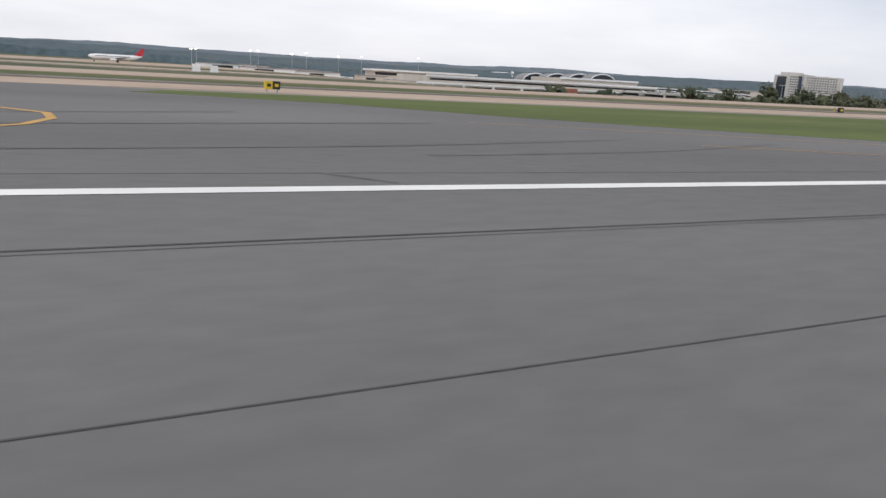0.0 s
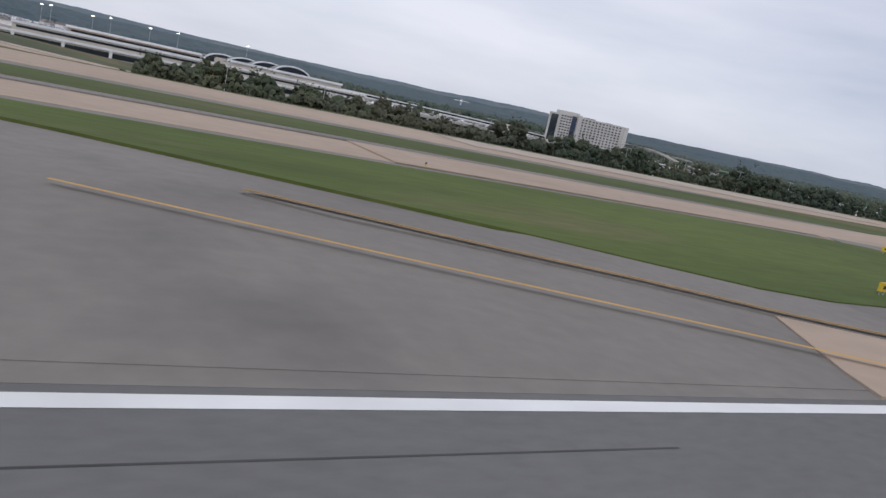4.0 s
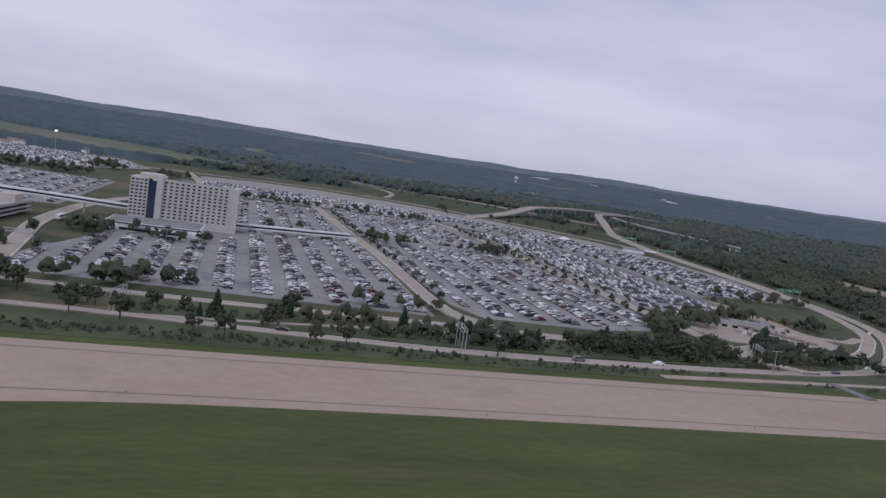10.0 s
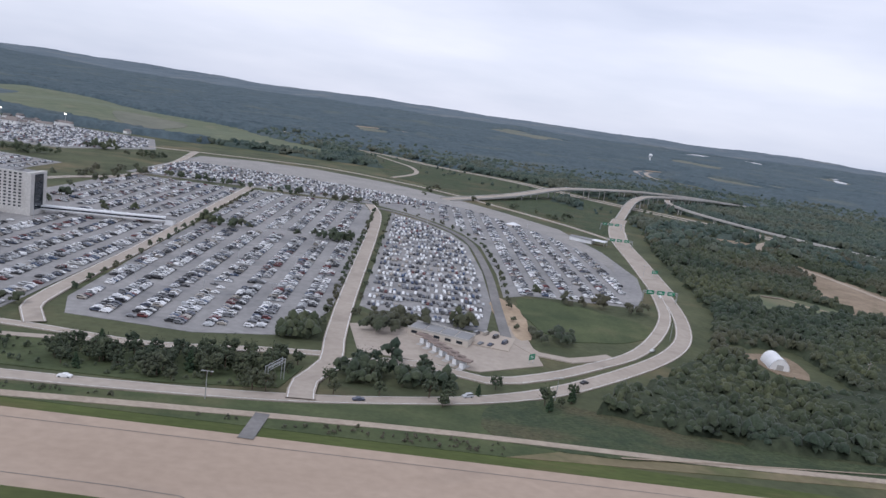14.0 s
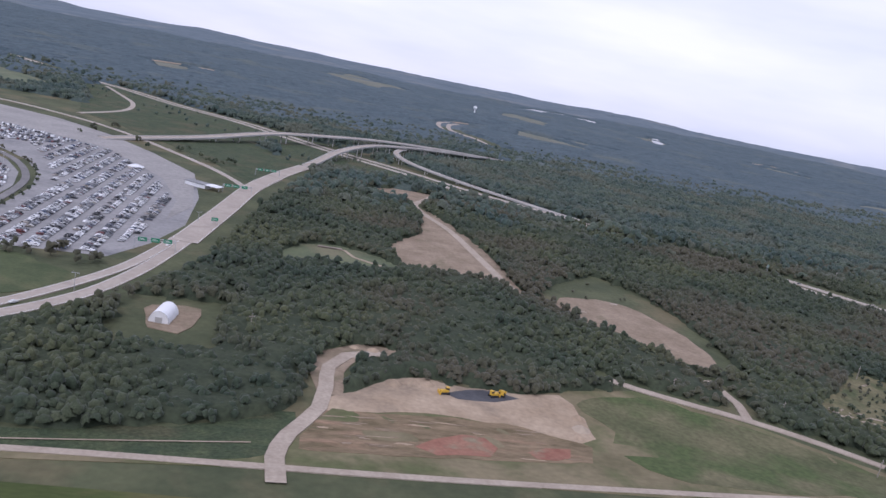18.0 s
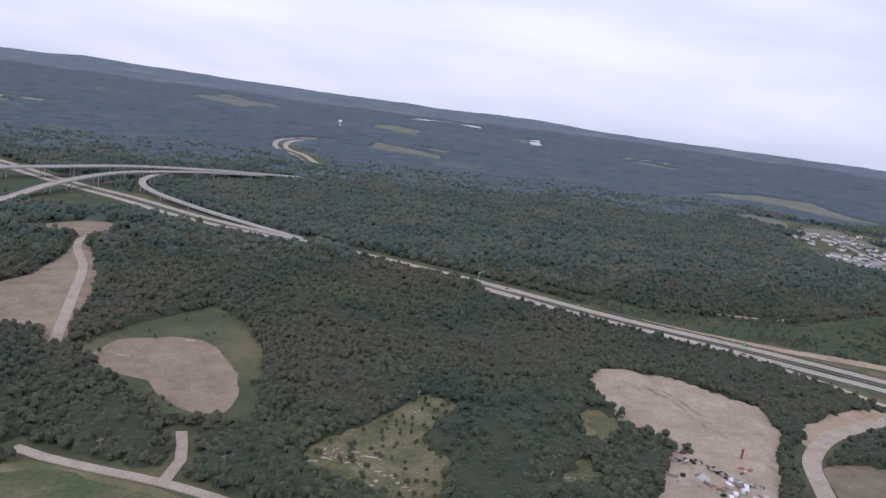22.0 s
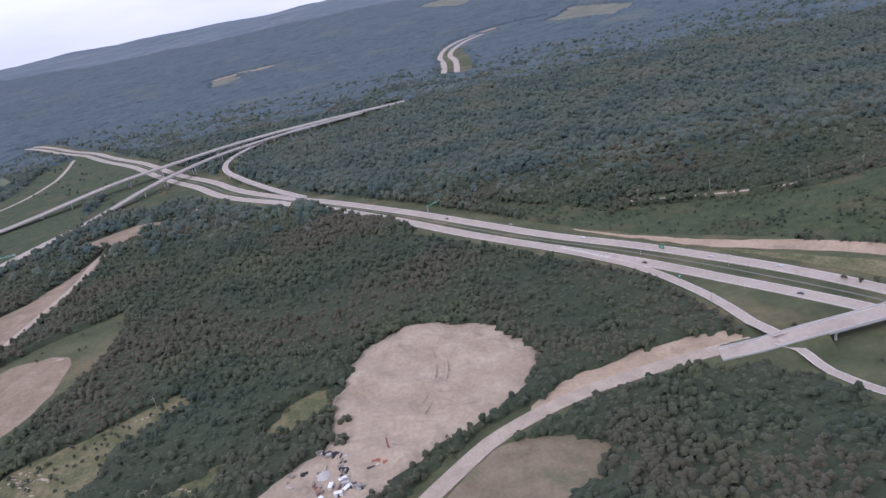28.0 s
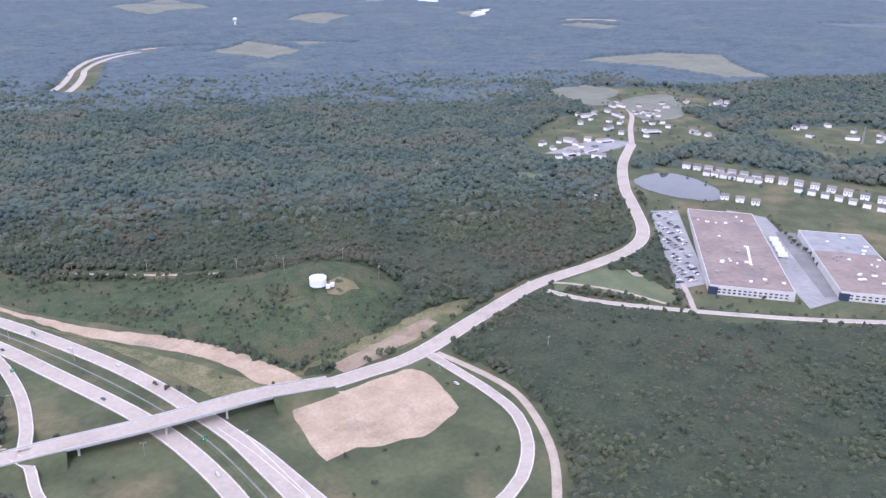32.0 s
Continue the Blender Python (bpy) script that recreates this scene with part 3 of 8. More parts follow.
grey_lens = structure(patch("asphalt_lens", [(318, 15.5), (330, 13.5), (346, 18.5), (352, 23.5), (356.5, 28), (359.5, 32.5), (361, 38), (357, 40.5), (353.5, 38.5), (350, 31), (342, 24), (330, 18)], 0.26, GREY_CONCRETE), "darker asphalt lens in the concrete", "pavement")
ring_east = structure(patch("asphalt_ring_east", [(365, 12), (363.2, 17), (363.2, 20), (364.2, 23.2), (366.3, 26.6), (370.4, 31.2), (377.5, 36.9), (383.3, 40.2), (388.2, 43.2), (392.5, 44.9), (397, 45.6), (404, 44.5), (411.8, 41.4), (416.4, 39.4), (424, 33), (427, 29), (430.5, 35.5), (432.5, 40.2), (434, 46), (437, 46.5), (446, 42.5), (460, 37.5), (471, 33), (520, 15.5), (470, 11.2), (400, 11.2)], 0.23, OLD_ASPHALT, rounded=False), "grey asphalt shoulder round a grass island", "pavement")
wedge = structure(patch("concrete_wedge", [(420.5, 40.5), (431.5, 40.5), (429.8, 36), (430.6, 35), (427.3, 29.8), (425, 30.2), (423.5, 34)], 0.26, CONCRETE, rounded=False), "pale concrete wedge", "pavement")
corner = structure(patch("concrete_corner", [(425, 50), (480, 76), (480, 90), (400, 90), (400, 62)], 0.155, CONCRETE, rounded=False), "beige concrete corner between taxiways", "taxiway")
ISLANDS = {
    "west": [(163, 41), (172, 36), (178, 29.5), (188, 22.2), (197, 17.2), (208, 14.6), (226, 13.9), (249, 14.2), (256.5, 17.5), (256, 26), (247, 35), (232, 43), (195, 44.6), (165, 44.6)],
    "middle": [(266, 43.5), (280, 36), (292, 29.5), (298.1, 26), (302, 23.4), (305.7, 21.1), (309, 20.2), (313, 20.3), (319.5, 21.9), (328, 24.7), (334, 27.7), (340, 31.6), (345, 35.5), (347, 39.7), (345.8, 43.2), (335, 44.8), (320, 44.8), (293, 44.6)],
    "round": [(371, 16.5), (368.4, 19.5), (369.4, 23), (373, 27.5), (379, 32.8), (390, 38.8), (401, 40.2), (409, 39.2), (417, 35.4), (420.4, 30.5), (420, 25.5), (414, 19), (400, 16), (385, 15.4)],
    "east": [(460, 34.5), (445, 40), (433, 45.6), (424.2, 50.2), (419.6, 56.1), (429.3, 63.6), (441, 70.2), (456, 76.8), (472, 80.6), (497, 82), (556, 82.3), (588, 82), (597, 80.5), (602, 75), (604, 60), (604, 40), (598, 25), (580, 17.5), (500, 17), (475, 22)],
    "strip": [(-300, 62.2), (100, 62.2), (340, 61.2), (371, 61.1), (380, 62.2), (391, 65.8), (404, 72.4), (420, 81.6), (410, 80.8), (392, 79), (375, 76.2), (342, 73.8), (290, 73.6), (-300, 73.6)],
}
for key, outline in ISLANDS.items():
    structure(patch("grass_island_" + key, outline, {"west": 0.136, "strip": 0.235}.get(key, 0.29), DRY_GRASS if key == "east" else LUSH_GRASS if key in ("west", "middle") else GRASS, rounded=key != "strip"), "mown green grass island with worn brown patches", "grass")


def blot(x, y, a, b, seed, rag=0.35, n=44):
    """A ragged oval outline in the plan."""
    out = []
    for i in range(n):
        u = 2 * math.pi * i / n
        k = 1 + rag * noise.noise((2.2 * math.cos(u) + seed, 2.2 * math.sin(u), seed * 3.1)) + rag * noise.noise((6 * math.cos(u), 6 * math.sin(u) + seed, 1.7))
        out.append((x + a * k * math.cos(u), y + b * k * math.sin(u)))
    return out


WORN = material("worn_turf", (0.088, 0.072, 0.040), (0.140, 0.098, 0.060), 1.6, 0.95, fine=0.3, bump=0.03, stretch=(0.5, 1.2, 1), spots=(0.07, 0.085, 0.026), spot_size=2.2, spot_at=0.52)
for i, (x, y, a, b) in enumerate(((394, 30, 5.6, 2.3), (386, 26.6, 4.2, 1.2), (402.5, 29.5, 3.4, 1.5), (397, 26.5, 3.4, 1.0), (381, 25.6, 2.6, 0.7))):
    structure(patch("bare_patch", blot(x, y, a, b, i + 1, 0.26), 0.308 + 0.006 * i, WORN, rounded=False, cell=3), "bare brown patch worn in the grass island", "bare patch")
FLECK = material("stony_turf", (0.20, 0.18, 0.13), (0.34, 0.30, 0.24), 0.4, 0.95)
fleck_rng = random.Random(17)
for cx, cy, n in ((384.7, 29.4, 7), (379.6, 26.2, 7), (384.7, 25.1, 8), (390.4, 31.6, 5), (391, 24.6, 7), (387.4, 23.9, 7), (382, 27.6, 5), (395, 32.4, 4), (399, 27, 4)):
    for i in range(n):
        x, y = cx + fleck_rng.gauss(0, 0.8), cy + fleck_rng.gauss(0, 0.28)
        a, b = fleck_rng.uniform(0.12, 0.5), fleck_rng.uniform(0.03, 0.09)
        structure(patch("gravel_fleck", blot(x, y, a, b, i + 9 + cx, 0.7, 12), 0.345, FLECK, rounded=False, cell=3), "pale stony fleck in the worn grass", "bare patch")


def stripes(name, pts, width, mat, parent, label="", gap=0.0):
    line = curve_points(pts, 2.0)
    if gap:
        return [ribbon(name, sideways(line, s), width, 0.32 if pts[0][0] > 270 else 0.14, mat, parent, label) for s in (gap / 2, -gap / 2)]
    return ribbon(name, line, width, 0.32 if pts[0][0] > 270 else 0.14, mat, parent, label)


WEST_EDGE = [(286, 27.2), (294, 22.5), (298.6, 20.1), (302.2, 17.8), (305.9, 15.95), (308.6, 15.2), (312, 15.1), (316.8, 16.2), (324, 18.4), (330, 20.6), (336.7, 23.7), (343, 27.8), (348.5, 33), (350.8, 37.5)]
EAST_EDGE = [(366, 11.5), (363.6, 16.5), (363.4, 19.8), (364.2, 22.8), (366.5, 26.4), (370.6, 31), (377.7, 36.6), (383.5, 39.9), (388.4, 42.9), (392.7, 44.6), (397, 45.3), (404, 44.2), (411.6, 41.1), (416, 39.2)]
for edge in (WEST_EDGE, EAST_EDGE):
    ribbon("line_surround", curve_points(edge, 2.0), 0.32, 0.307, RUBBER, connector, "worn black border of the yellow line", cross=2)
stripes("edge_marking", WEST_EDGE, 0.1, YELLOW_LINE, connector, "double yellow edge line", 0.26)
stripes("edge_marking", [(332, 14), (346, 18.6), (352, 23.6), (356.3, 28), (359.3, 32.5), (361, 38.5)], 0.075, YELLOW_LINE, connector, "double yellow line", 0.34)
stripes("edge_marking", EAST_EDGE, 0.1, YELLOW_LINE, connector, "double yellow line", 0.34)
stripes("lead_off_line", [(280, 24.4), (288, 20), (299, 14.3), (301.7, 12.8), (304.4, 11.2), (307.5, 9.5), (318, 4.6)], 0.2, YELLOW_LINE, exit_mid, "yellow lead-off line")
stripes("lead_off_line", [(178, 17.5), (189, 13), (193, 11), (199, 8), (206, 4.5), (216, 1.5)], 0.1, YELLOW_LINE, exit_west, "yellow lead-off line")
stripes("edge_marking", [(174, 25), (188, 19), (195, 15.5), (203, 12)], 0.1, YELLOW_LINE, exit_west, "yellow edge line")
stripes("edge_marking", [(150, 28), (157, 27), (160.5, 24), (160.3, 20), (158, 17)], 0.25, YELLOW_LINE, exit_west, "curved yellow line")
stripes("centre_line", [(443, 41), (452, 33), (459, 26), (468, 15)], 0.12, YELLOW_LINE, ring_east, "thin yellow line", 0.8)


def hold_line(x0, x1, y0, y1, parent):
    """Two solid and two dashed orange bars across a taxiway."""
    for row, solid in enumerate((1, 1, 0, 0)):
        n = 1 if solid else int((x1 - x0) / 1.0)
        for i in range(n):
            a, b = (x0, x1) if solid else (x0 + (x1 - x0) * i / n, x0 + (x1 - x0) * (i + 0.55) / n)
            h = lambda x: y0 + (y1 - y0) * (x - x0) / (x1 - x0) + 0.3 * row
            sheet("hold_bar", [(a, h(a), 0.21), (b, h(b), 0.21), (b, h(b) + 0.19, 0.21), (a, h(a) + 0.19, 0.21)], [(0, 1, 2, 3)], HOLD_PAINT, parent)
    h0, h1 = y0 + 0.5, y1 + 0.5
    sheet("hold_surround", [(x0, h0, 0.2), (x1, h1, 0.2), (x1, h1 + 0.66, 0.2), (x0, h0 + 0.66, 0.2)], [(0, 1, 2, 3)], RUBBER, parent, "black border behind the hold bars")


hold_line(347.5, 383.2, 38.1, 38.8, connector)
hold_line(416, 443, 39.9, 40.6, connector)


def runway_sign_on_ground(x, y, w=4.5, d=1.75):
    """Red surface marking with white runway numbers, read from the taxiway side."""
    ob = empty("runway_marking", (x, y, 0.22), 180)
    bm = bmesh.new()
    vs = [bm.verts.new(p) for p in ((-w / 2, -d / 2, 0), (w / 2, -d / 2, 0), (w / 2, d / 2, 0), (-w / 2, d / 2, 0))]
    bm.faces.new(vs)
    part("red_panel", bm, RED_PAINT, ob)
    t = bpy.data.curves.new("runway_numbers", "FONT")
    t.body, t.size, t.align_x, t.align_y, t.extrude = "10L-28R", 1.6, "CENTER", "CENTER", 0.004
    t.offset = 0.05
    t.materials.append(WHITE_LINE)
    txt = new("runway_numbers", t)
    txt.parent = ob
    txt.matrix_basis = pose(0, 0, 0.03)
    return structure(ob, "red runway marking with white numbers 10L-28R", "marking")


for x, y in ((358.2, 40.7), (364.0, 40.75), (422.4, 42.2), (431.8, 42.3)):
    runway_sign_on_ground(x, y)

slabs = structure(patch("slab_bed", [(326, 86.5), (415, 88), (415, 101.5), (326, 100)], 0.20, GREY_CONCRETE, rounded=False, cell=30), "pale concrete slab field with dark joints", "pavement")
slab_bm = bmesh.new()
block(slab_bm, -1.84, 1.84, -1.6, 1.6, 0, 0.03, bevel=0.02)
slab_mesh = None
for i in range(23):
    for j in range(4):
        at = (328.5 + 3.8 * i, 88.4 + 3.35 * j + 0.016 * 3.8 * i, 0.08)
        if slab_mesh is None:
            first = part("concrete_slab", slab_bm, SLAB, slabs)
            slab_mesh = first.data
            first.location = at
        else:
            ob = new("concrete_slab", slab_mesh)
            ob.parent, ob.location = slabs, at

for pts in ([(430, 82.3), (480, 84.6), (560, 85.4), (596, 84.6), (604, 81), (607, 74)], [(-280, 97.6), (300, 98.4), (480, 99.4), (700, 101)], [(-280, 82), (300, 82.2), (400, 83.5)], [(-280, 58.6), (300, 58.6), (372, 58.8)]):
    ribbon("pavement_seam", curve_points(pts, 12), 0.16, 0.205, OLD_ASPHALT, taxi_far, "dark seam along the taxiway edge", cross=2)

# ---- roads ----
ROADS = {}


def road(name, pts, width, mat, label, lift=0.2, lines=True, z=None, clear=None):
    """A road along plan points; its white edge lines and its broken middle line are parts."""
    line = curve_points(pts, 6.0)
    ob = structure(ribbon(name, line, width, lift, mat), label, "road")
    if lines:
        for s in (width / 2 - 0.35, -width / 2 + 0.35):
            ribbon("edge_line", sideways(line, s), 0.14, lift + 0.035, WHITE_LINE, ob, cross=2)
    ROADS[name] = (line, (width / 2 + 1.5) if clear is None else clear)
    return ob


main_pts = [(120, 150), (250, 146), (340, 142), (430, 134), (474, 127), (494, 121.5), (522, 116), (550, 115.5), (582, 118.5), (603, 122.5), (621, 129), (641, 139), (666, 158), (696, 191), (711, 226), (722, 287), (735, 380), (748, 440)]
road("road_main", main_pts, 5.0, ROAD, "pale concrete main road past the airfield fence")
road("road_inner", [(604, 140), (612, 152), (627, 156), (641, 151), (655, 158), (668, 169), (686, 188), (704, 223), (713, 256), (724, 320)], 4.2, ROAD, "pale concrete plaza road", 0.27)
road("road_trunk", [(719, 270), (727, 330), (736, 400), (750, 460), (764, 505)], 10.0, ROAD, "wide pale concrete trunk road", 0.34)
road("road_service", [(250, 168), (330, 165), (420, 158), (479, 152), (510, 150.5), (545, 149), (569, 147), (592, 152.5), (606, 155)], 3.2, ROAD, "narrow pale service road beside the car park", 0.24)
road("road_slip", [(474, 128), (500, 133), (522, 139), (540, 141), (565, 146)], 2.6, ROAD, "narrow slip road", 0.29, lines=False)
road("avenue_west", [(544, 151), (538.5, 160), (536.5, 175), (536, 230), (534, 280), (531.5, 340), (529, 410)], 4.6, ROAD, "pale concrete avenue between parking blocks", 0.37)
road("avenue_east", [(605, 122), (604, 135), (607, 150), (606, 165), (605, 200), (604.5, 250), (604, 310), (602, 370), (596, 405)], 5.2, ROAD, "pale concrete avenue with small trees", 0.42)
road("lane_curved", [(600, 396), (612, 390), (628, 372), (641, 347), (648, 319), (650.5, 265), (649.5, 215), (649, 182)], 3.0, ROAD_DARK, "curved parking lane", 0.32, lines=False)
road("road_lawn_bend", [(649.5, 196), (650.2, 184), (655.5, 174.5), (664, 172.6), (676, 180)], 3.4, ROAD, "pale bend of the exit road round the lawn", 0.3, lines=False)
road("road_ring", [(300, 500), (380, 540), (448, 562), (505, 578), (545, 582), (590, 562), (640, 524), (700, 450), (722, 415), (735, 385)], 3.6, ROAD, "pale ring road round the car park", 0.28)
road("road_cross", [(440, 130), (441, 160), (437, 200), (433, 240), (437, 300), (452, 352), (470, 390), (466, 470), (452, 560)], 5.0, ROAD, "pale approach road under the walkway", 0.34)
road("road_perimeter", [(560, 107.5), (600, 111.5), (632, 114), (677, 115), (720, 117.5), (786, 118.5), (840, 121), (895, 123.5), (960, 118), (1040, 108), (1110, 92), (1240, 40)], 2.2, GRAVEL, "narrow gravel perimeter road", 0.22, lines=False)
road("road_perimeter_link", [(600, 102), (600.5, 112)], 2.4, ROAD_DARK, "short gate road to the perimeter track", 0.3, lines=False)
road("road_track", [(757, 112), (756.5, 122), (759, 134), (765.6, 149), (767.4, 160), (768.5, 172), (773.5, 180.5), (783, 185)], 3.6, GRAVEL, "gravel haul track", 0.34, lines=False)
road("road_country", [(850, 186), (858, 180.5), (873, 173), (886, 167), (903, 156), (920, 140.5), (930, 128), (945, 112), (975, 84), (1010, 40)], 3.2, GRAVEL, "pale country road at the wood's edge", 0.27, lines=False)
road("road_spur", [(886, 167), (889.5, 178), (889, 194)], 3.0, GRAVEL, "short gravel spur", 0.33, lines=False)
north_pts = [(380, 1018), (470, 948), (559, 872), (608, 822), (705, 722), (787, 628), (843, 572), (878, 531), (908, 502), (950, 467), (973, 450), (1019, 411), (1058, 378), (1092, 350), (1122, 325), (1150, 303), (1175, 281), (1197, 260), (1216, 239), (1230, 221), (1242, 205), (1253, 185), (1263, 165), (1271, 147), (1284, 80), (1290, 0)]
south_pts = [(374, 1008), (463, 938), (552, 862), (600, 812), (697, 712), (779, 618), (833, 562), (868, 521), (899, 494), (925, 475), (949, 456), (981, 430), (1026, 390), (1063, 357), (1095, 331), (1124, 307), (1151, 283), (1174, 260), (1195, 239), (1211, 222), (1226, 203), (1239, 182), (1249, 161), (1258, 140), (1270, 78), (1276, 0)]
motor_n, motor_s = curve_points(north_pts, 7.0), curve_points(south_pts, 7.0)
low_line = curve_points([((a + c) / 2, (b + d) / 2) for (a, b), (c, d) in zip(north_pts, south_pts)], 7.0)
for key, line in (("north", motor_n), ("south", motor_s)):
    ob = structure(ribbon("motorway_" + key, line, 6.6, 0.23, ROAD), "pale concrete motorway carriageway with white lines", "road")
    for s in (2.9, -2.9):
        ribbon("edge_line", sideways(line, s), 0.16, 0.27, WHITE_LINE, ob, cross=2)
    ROADS["motorway_" + key] = (line, 11.5)
median = structure(ribbon("motorway_median", low_line, 3.4, 0.16, MEADOW), "dry grass median between carriageways", "verge")
ribbon("median_drain", low_line, 0.6, 0.2, ROAD_DARK, median, "dark drain channel")


def ramp(name, pts, width, lift, rise, label):
    """A slip road on the land whose one end climbs onto the bridge embankment."""
    line = curve_points([(x, y, 0) for x, y in pts], 4.0)
    for p in line:
        away = math.hypot(p[0] - rise[0], p[1] - rise[1])
        k = max(1 - away / 17.0, 0.0)
        p[2] = max(land1(p[0], p[1]) + lift, land1(p[0], p[1]) + lift + (rise[2] - land1(p[0], p[1])) * k)
    ob = structure(ribbon(name, line, width, 0.0, ROAD, deck=True), label, "road")
    for s in (width / 2 - 0.3, -width / 2 + 0.3):
        ribbon("edge_line", sideways(line, s), 0.13, 0.04, WHITE_LINE, ob, deck=True, cross=2)
    ROADS[name] = (line, width / 2 + 2.5)
    return ob


ramp_pts = [(1100, 326), (1120, 308), (1141, 287), (1151, 274), (1161, 257), (1169, 240), (1175, 222), (1179, 206)]
gore = ramp("ramp_south", ramp_pts, 4.4, 0.31, (1179, 206, -4.0), "concrete exit ramp with hatched gore")
ROADS["ramp_south"] = (curve_points(ramp_pts, 5), 5)
for i in range(15):
    a = np.array([1117.0, 314.5]) + np.array([20.0, -20.5]) * i / 15
    sheet("chevron", [(a[0] - 0.2, a[1] - 1.2, land1(*a) + 0.37), (a[0] + 1.5, a[1] + 0.3, land1(*a) + 0.37), (a[0] + 1.7, a[1] - 0.2, land1(*a) + 0.37), (a[0], a[1] - 1.7, land1(*a) + 0.37)], [(0, 1, 2, 3)], WHITE_LINE, gore)
for x, y, turn in ((1153, 272, -60), (1159, 262, -62), (1163, 253, -63), (1166.5, 246, -66), (1170, 238, -68), (1173, 229, -72)):
    c, d = math.cos(radians(turn)), math.sin(radians(turn))
    sheet("pale_repair", [(x + c * p - d * q, y + d * p + c * q, land1(x, y) + 0.36) for p, q in ((-2.6, -0.9), (1.4, -0.9), (1.4, 0.5), (-2.6, 0.5))], [(0, 1, 2, 3)], SLAB, gore, "pale patched concrete")

ramp("ramp_loop_south", [(1177, 203), (1182, 199), (1187, 187), (1195, 174.5), (1204, 164), (1216, 150), (1235, 130), (1262, 108)], 3.4, 0.24, (1178, 203, -4.1), "narrow concrete slip ramp")
road("ramp_loop_east", [(1317, 246), (1327, 227), (1334, 212), (1338, 198), (1336, 181), (1328, 164), (1316, 152), (1305, 145), (1293, 144), (1284, 147), (1275, 154), (1267, 167), (1259, 181), (1250, 196), (1238, 212)], 4.6, ROAD, "curving concrete loop ramp", 0.24)
road("ramp_loop_outer", [(1320, 247), (1332, 231), (1341.5, 214), (1344, 196), (1342, 174), (1334, 150), (1322, 125)], 3.0, GRAVEL, "unpaved outer lane beside the loop ramp", 0.18, lines=False)
road("road_town", [(1266, 228), (1290, 237), (1312, 247), (1347, 276), (1383, 305), (1422, 324), (1454, 343), (1473, 367), (1489, 414), (1502, 452), (1531, 514), (1570, 577)], 8.0, ROAD, "wide pale road climbing towards the town", 0.33)
road("road_quarry", [(1040, 60), (1044, 90), (1052, 118), (1062, 135), (1079, 161), (1091, 176), (1112, 191), (1134, 200), (1158, 207), (1172, 210)], 6.0, GRAVEL, "wide unpaved haul road", 0.28, lines=False)
road("avenue_estate", [(1386, 297), (1403, 282), (1438, 265), (1483, 247), (1523, 235), (1600, 215)], 4.0, ROAD, "pale estate road lined with young trees", 0.24)
road("road_estate_entry", [(1445, 262), (1452, 280), (1456, 292)], 2.6, ROAD, "estate entry road", 0.3, lines=False)
road("road_shed", [(1380, 309), (1400, 303), (1420, 290), (1436, 272)], 1.8, GRAVEL, "thin track", 0.29, lines=False)
road("road_dirt_north", [(872, 500), (850, 472), (834, 440), (828, 425), (830, 400), (838, 365), (842, 310), (845, 262)], 4.0, GRAVEL, "pale dirt road through the clearing", 0.27, lines=False)
road("road_curve_far", [(1012, 930), (1009, 995), (1003, 1060), (990, 1150), (990, 1235), (1010, 1330), (1034, 1380)], 8.0, ROAD, "far motorway bend in the woods", 0.5, lines=False, clear=20)
road("road_curve_far", [(1030, 930), (1025, 1013), (1019, 1072), (1006, 1150), (1006, 1226), (1026, 1318), (1050, 1366)], 8.0, ROAD, "far motorway bend in the woods", 0.5, lines=False, clear=20)
road("road_powerline", [(1150, 362), (1195, 352), (1240, 345), (1290, 342), (1318, 318)], 1.6, GRAVEL, "faint maintenance track", 0.2, lines=False)
road("road_town_far", [(1570, 577), (1600, 640), (1640, 720), (1660, 800)], 5.0, ROAD, "far town road", 0.3, lines=False)
road("road_west_exit", [(559, 830), (590, 760), (612, 700), (618, 640), (600, 580)], 4.0, ROAD, "ramp from the motorway to the ring road", 0.24, lines=False)

# ---- raised decks ----
def deck(name, pts, width, label, piers, thick=0.9):
    """A bridge deck with parapets on piers; the plan points carry heights."""
    line = curve_points(pts, 6.0)
    ob = empty(name, (0, 0, 0))
    top = sheet("deck_top", *deck_strip(line, width), ROAD, ob)
    girder = sheet("girder", *box_strip(line, width * 0.9, -thick, -0.06), GARAGE, ob, "weathered concrete girders")
    for s in (width / 2, -width / 2):
        sheet("parapet", *box_strip(sideways(line, s), 0.25, -0.35, 0.5), GARAGE, ob, "concrete parapet")
        ribbon("edge_line", sideways(line, s * 0.86), 0.14, 0.05, WHITE_LINE, ob, deck=True, cross=2)
    for u in piers:
        i = int(u * (len(line) - 1))
        x, y, z = line[i]
        g = land1(x, y) - 0.4
        if z - thick - g < 1.2:
            continue
        d = sideways(line, 1.0)[i] - line[i]
        cap = [(x + d[0] * s * width * 0.42, y + d[1] * s * width * 0.42) for s in (-1, 1)]
        part("pier_cap", rods(((*cap[0], z - thick - 0.25), (*cap[1], z - thick - 0.25), 0.4), n=6), GARAGE, ob)
        for s in (-0.3, 0.3):
            part("pier", rods(((x + d[0] * s * width, y + d[1] * s * width, g), (x + d[0] * s * width, y + d[1] * s * width, z - thick - 0.2), 0.42), n=10), GARAGE, ob)
    ROADS[name] = (line, width / 2 + 4)
    return structure(ob, label, "bridge")


def deck_strip(line, width):
    a, b = sideways(line, width / 2), sideways(line, -width / 2)
    v = [tuple(p) for pair in zip(a, b) for p in pair]
    return v, [(2 * i, 2 * i + 1, 2 * i + 3, 2 * i + 2) for i in range(len(line) - 1)]


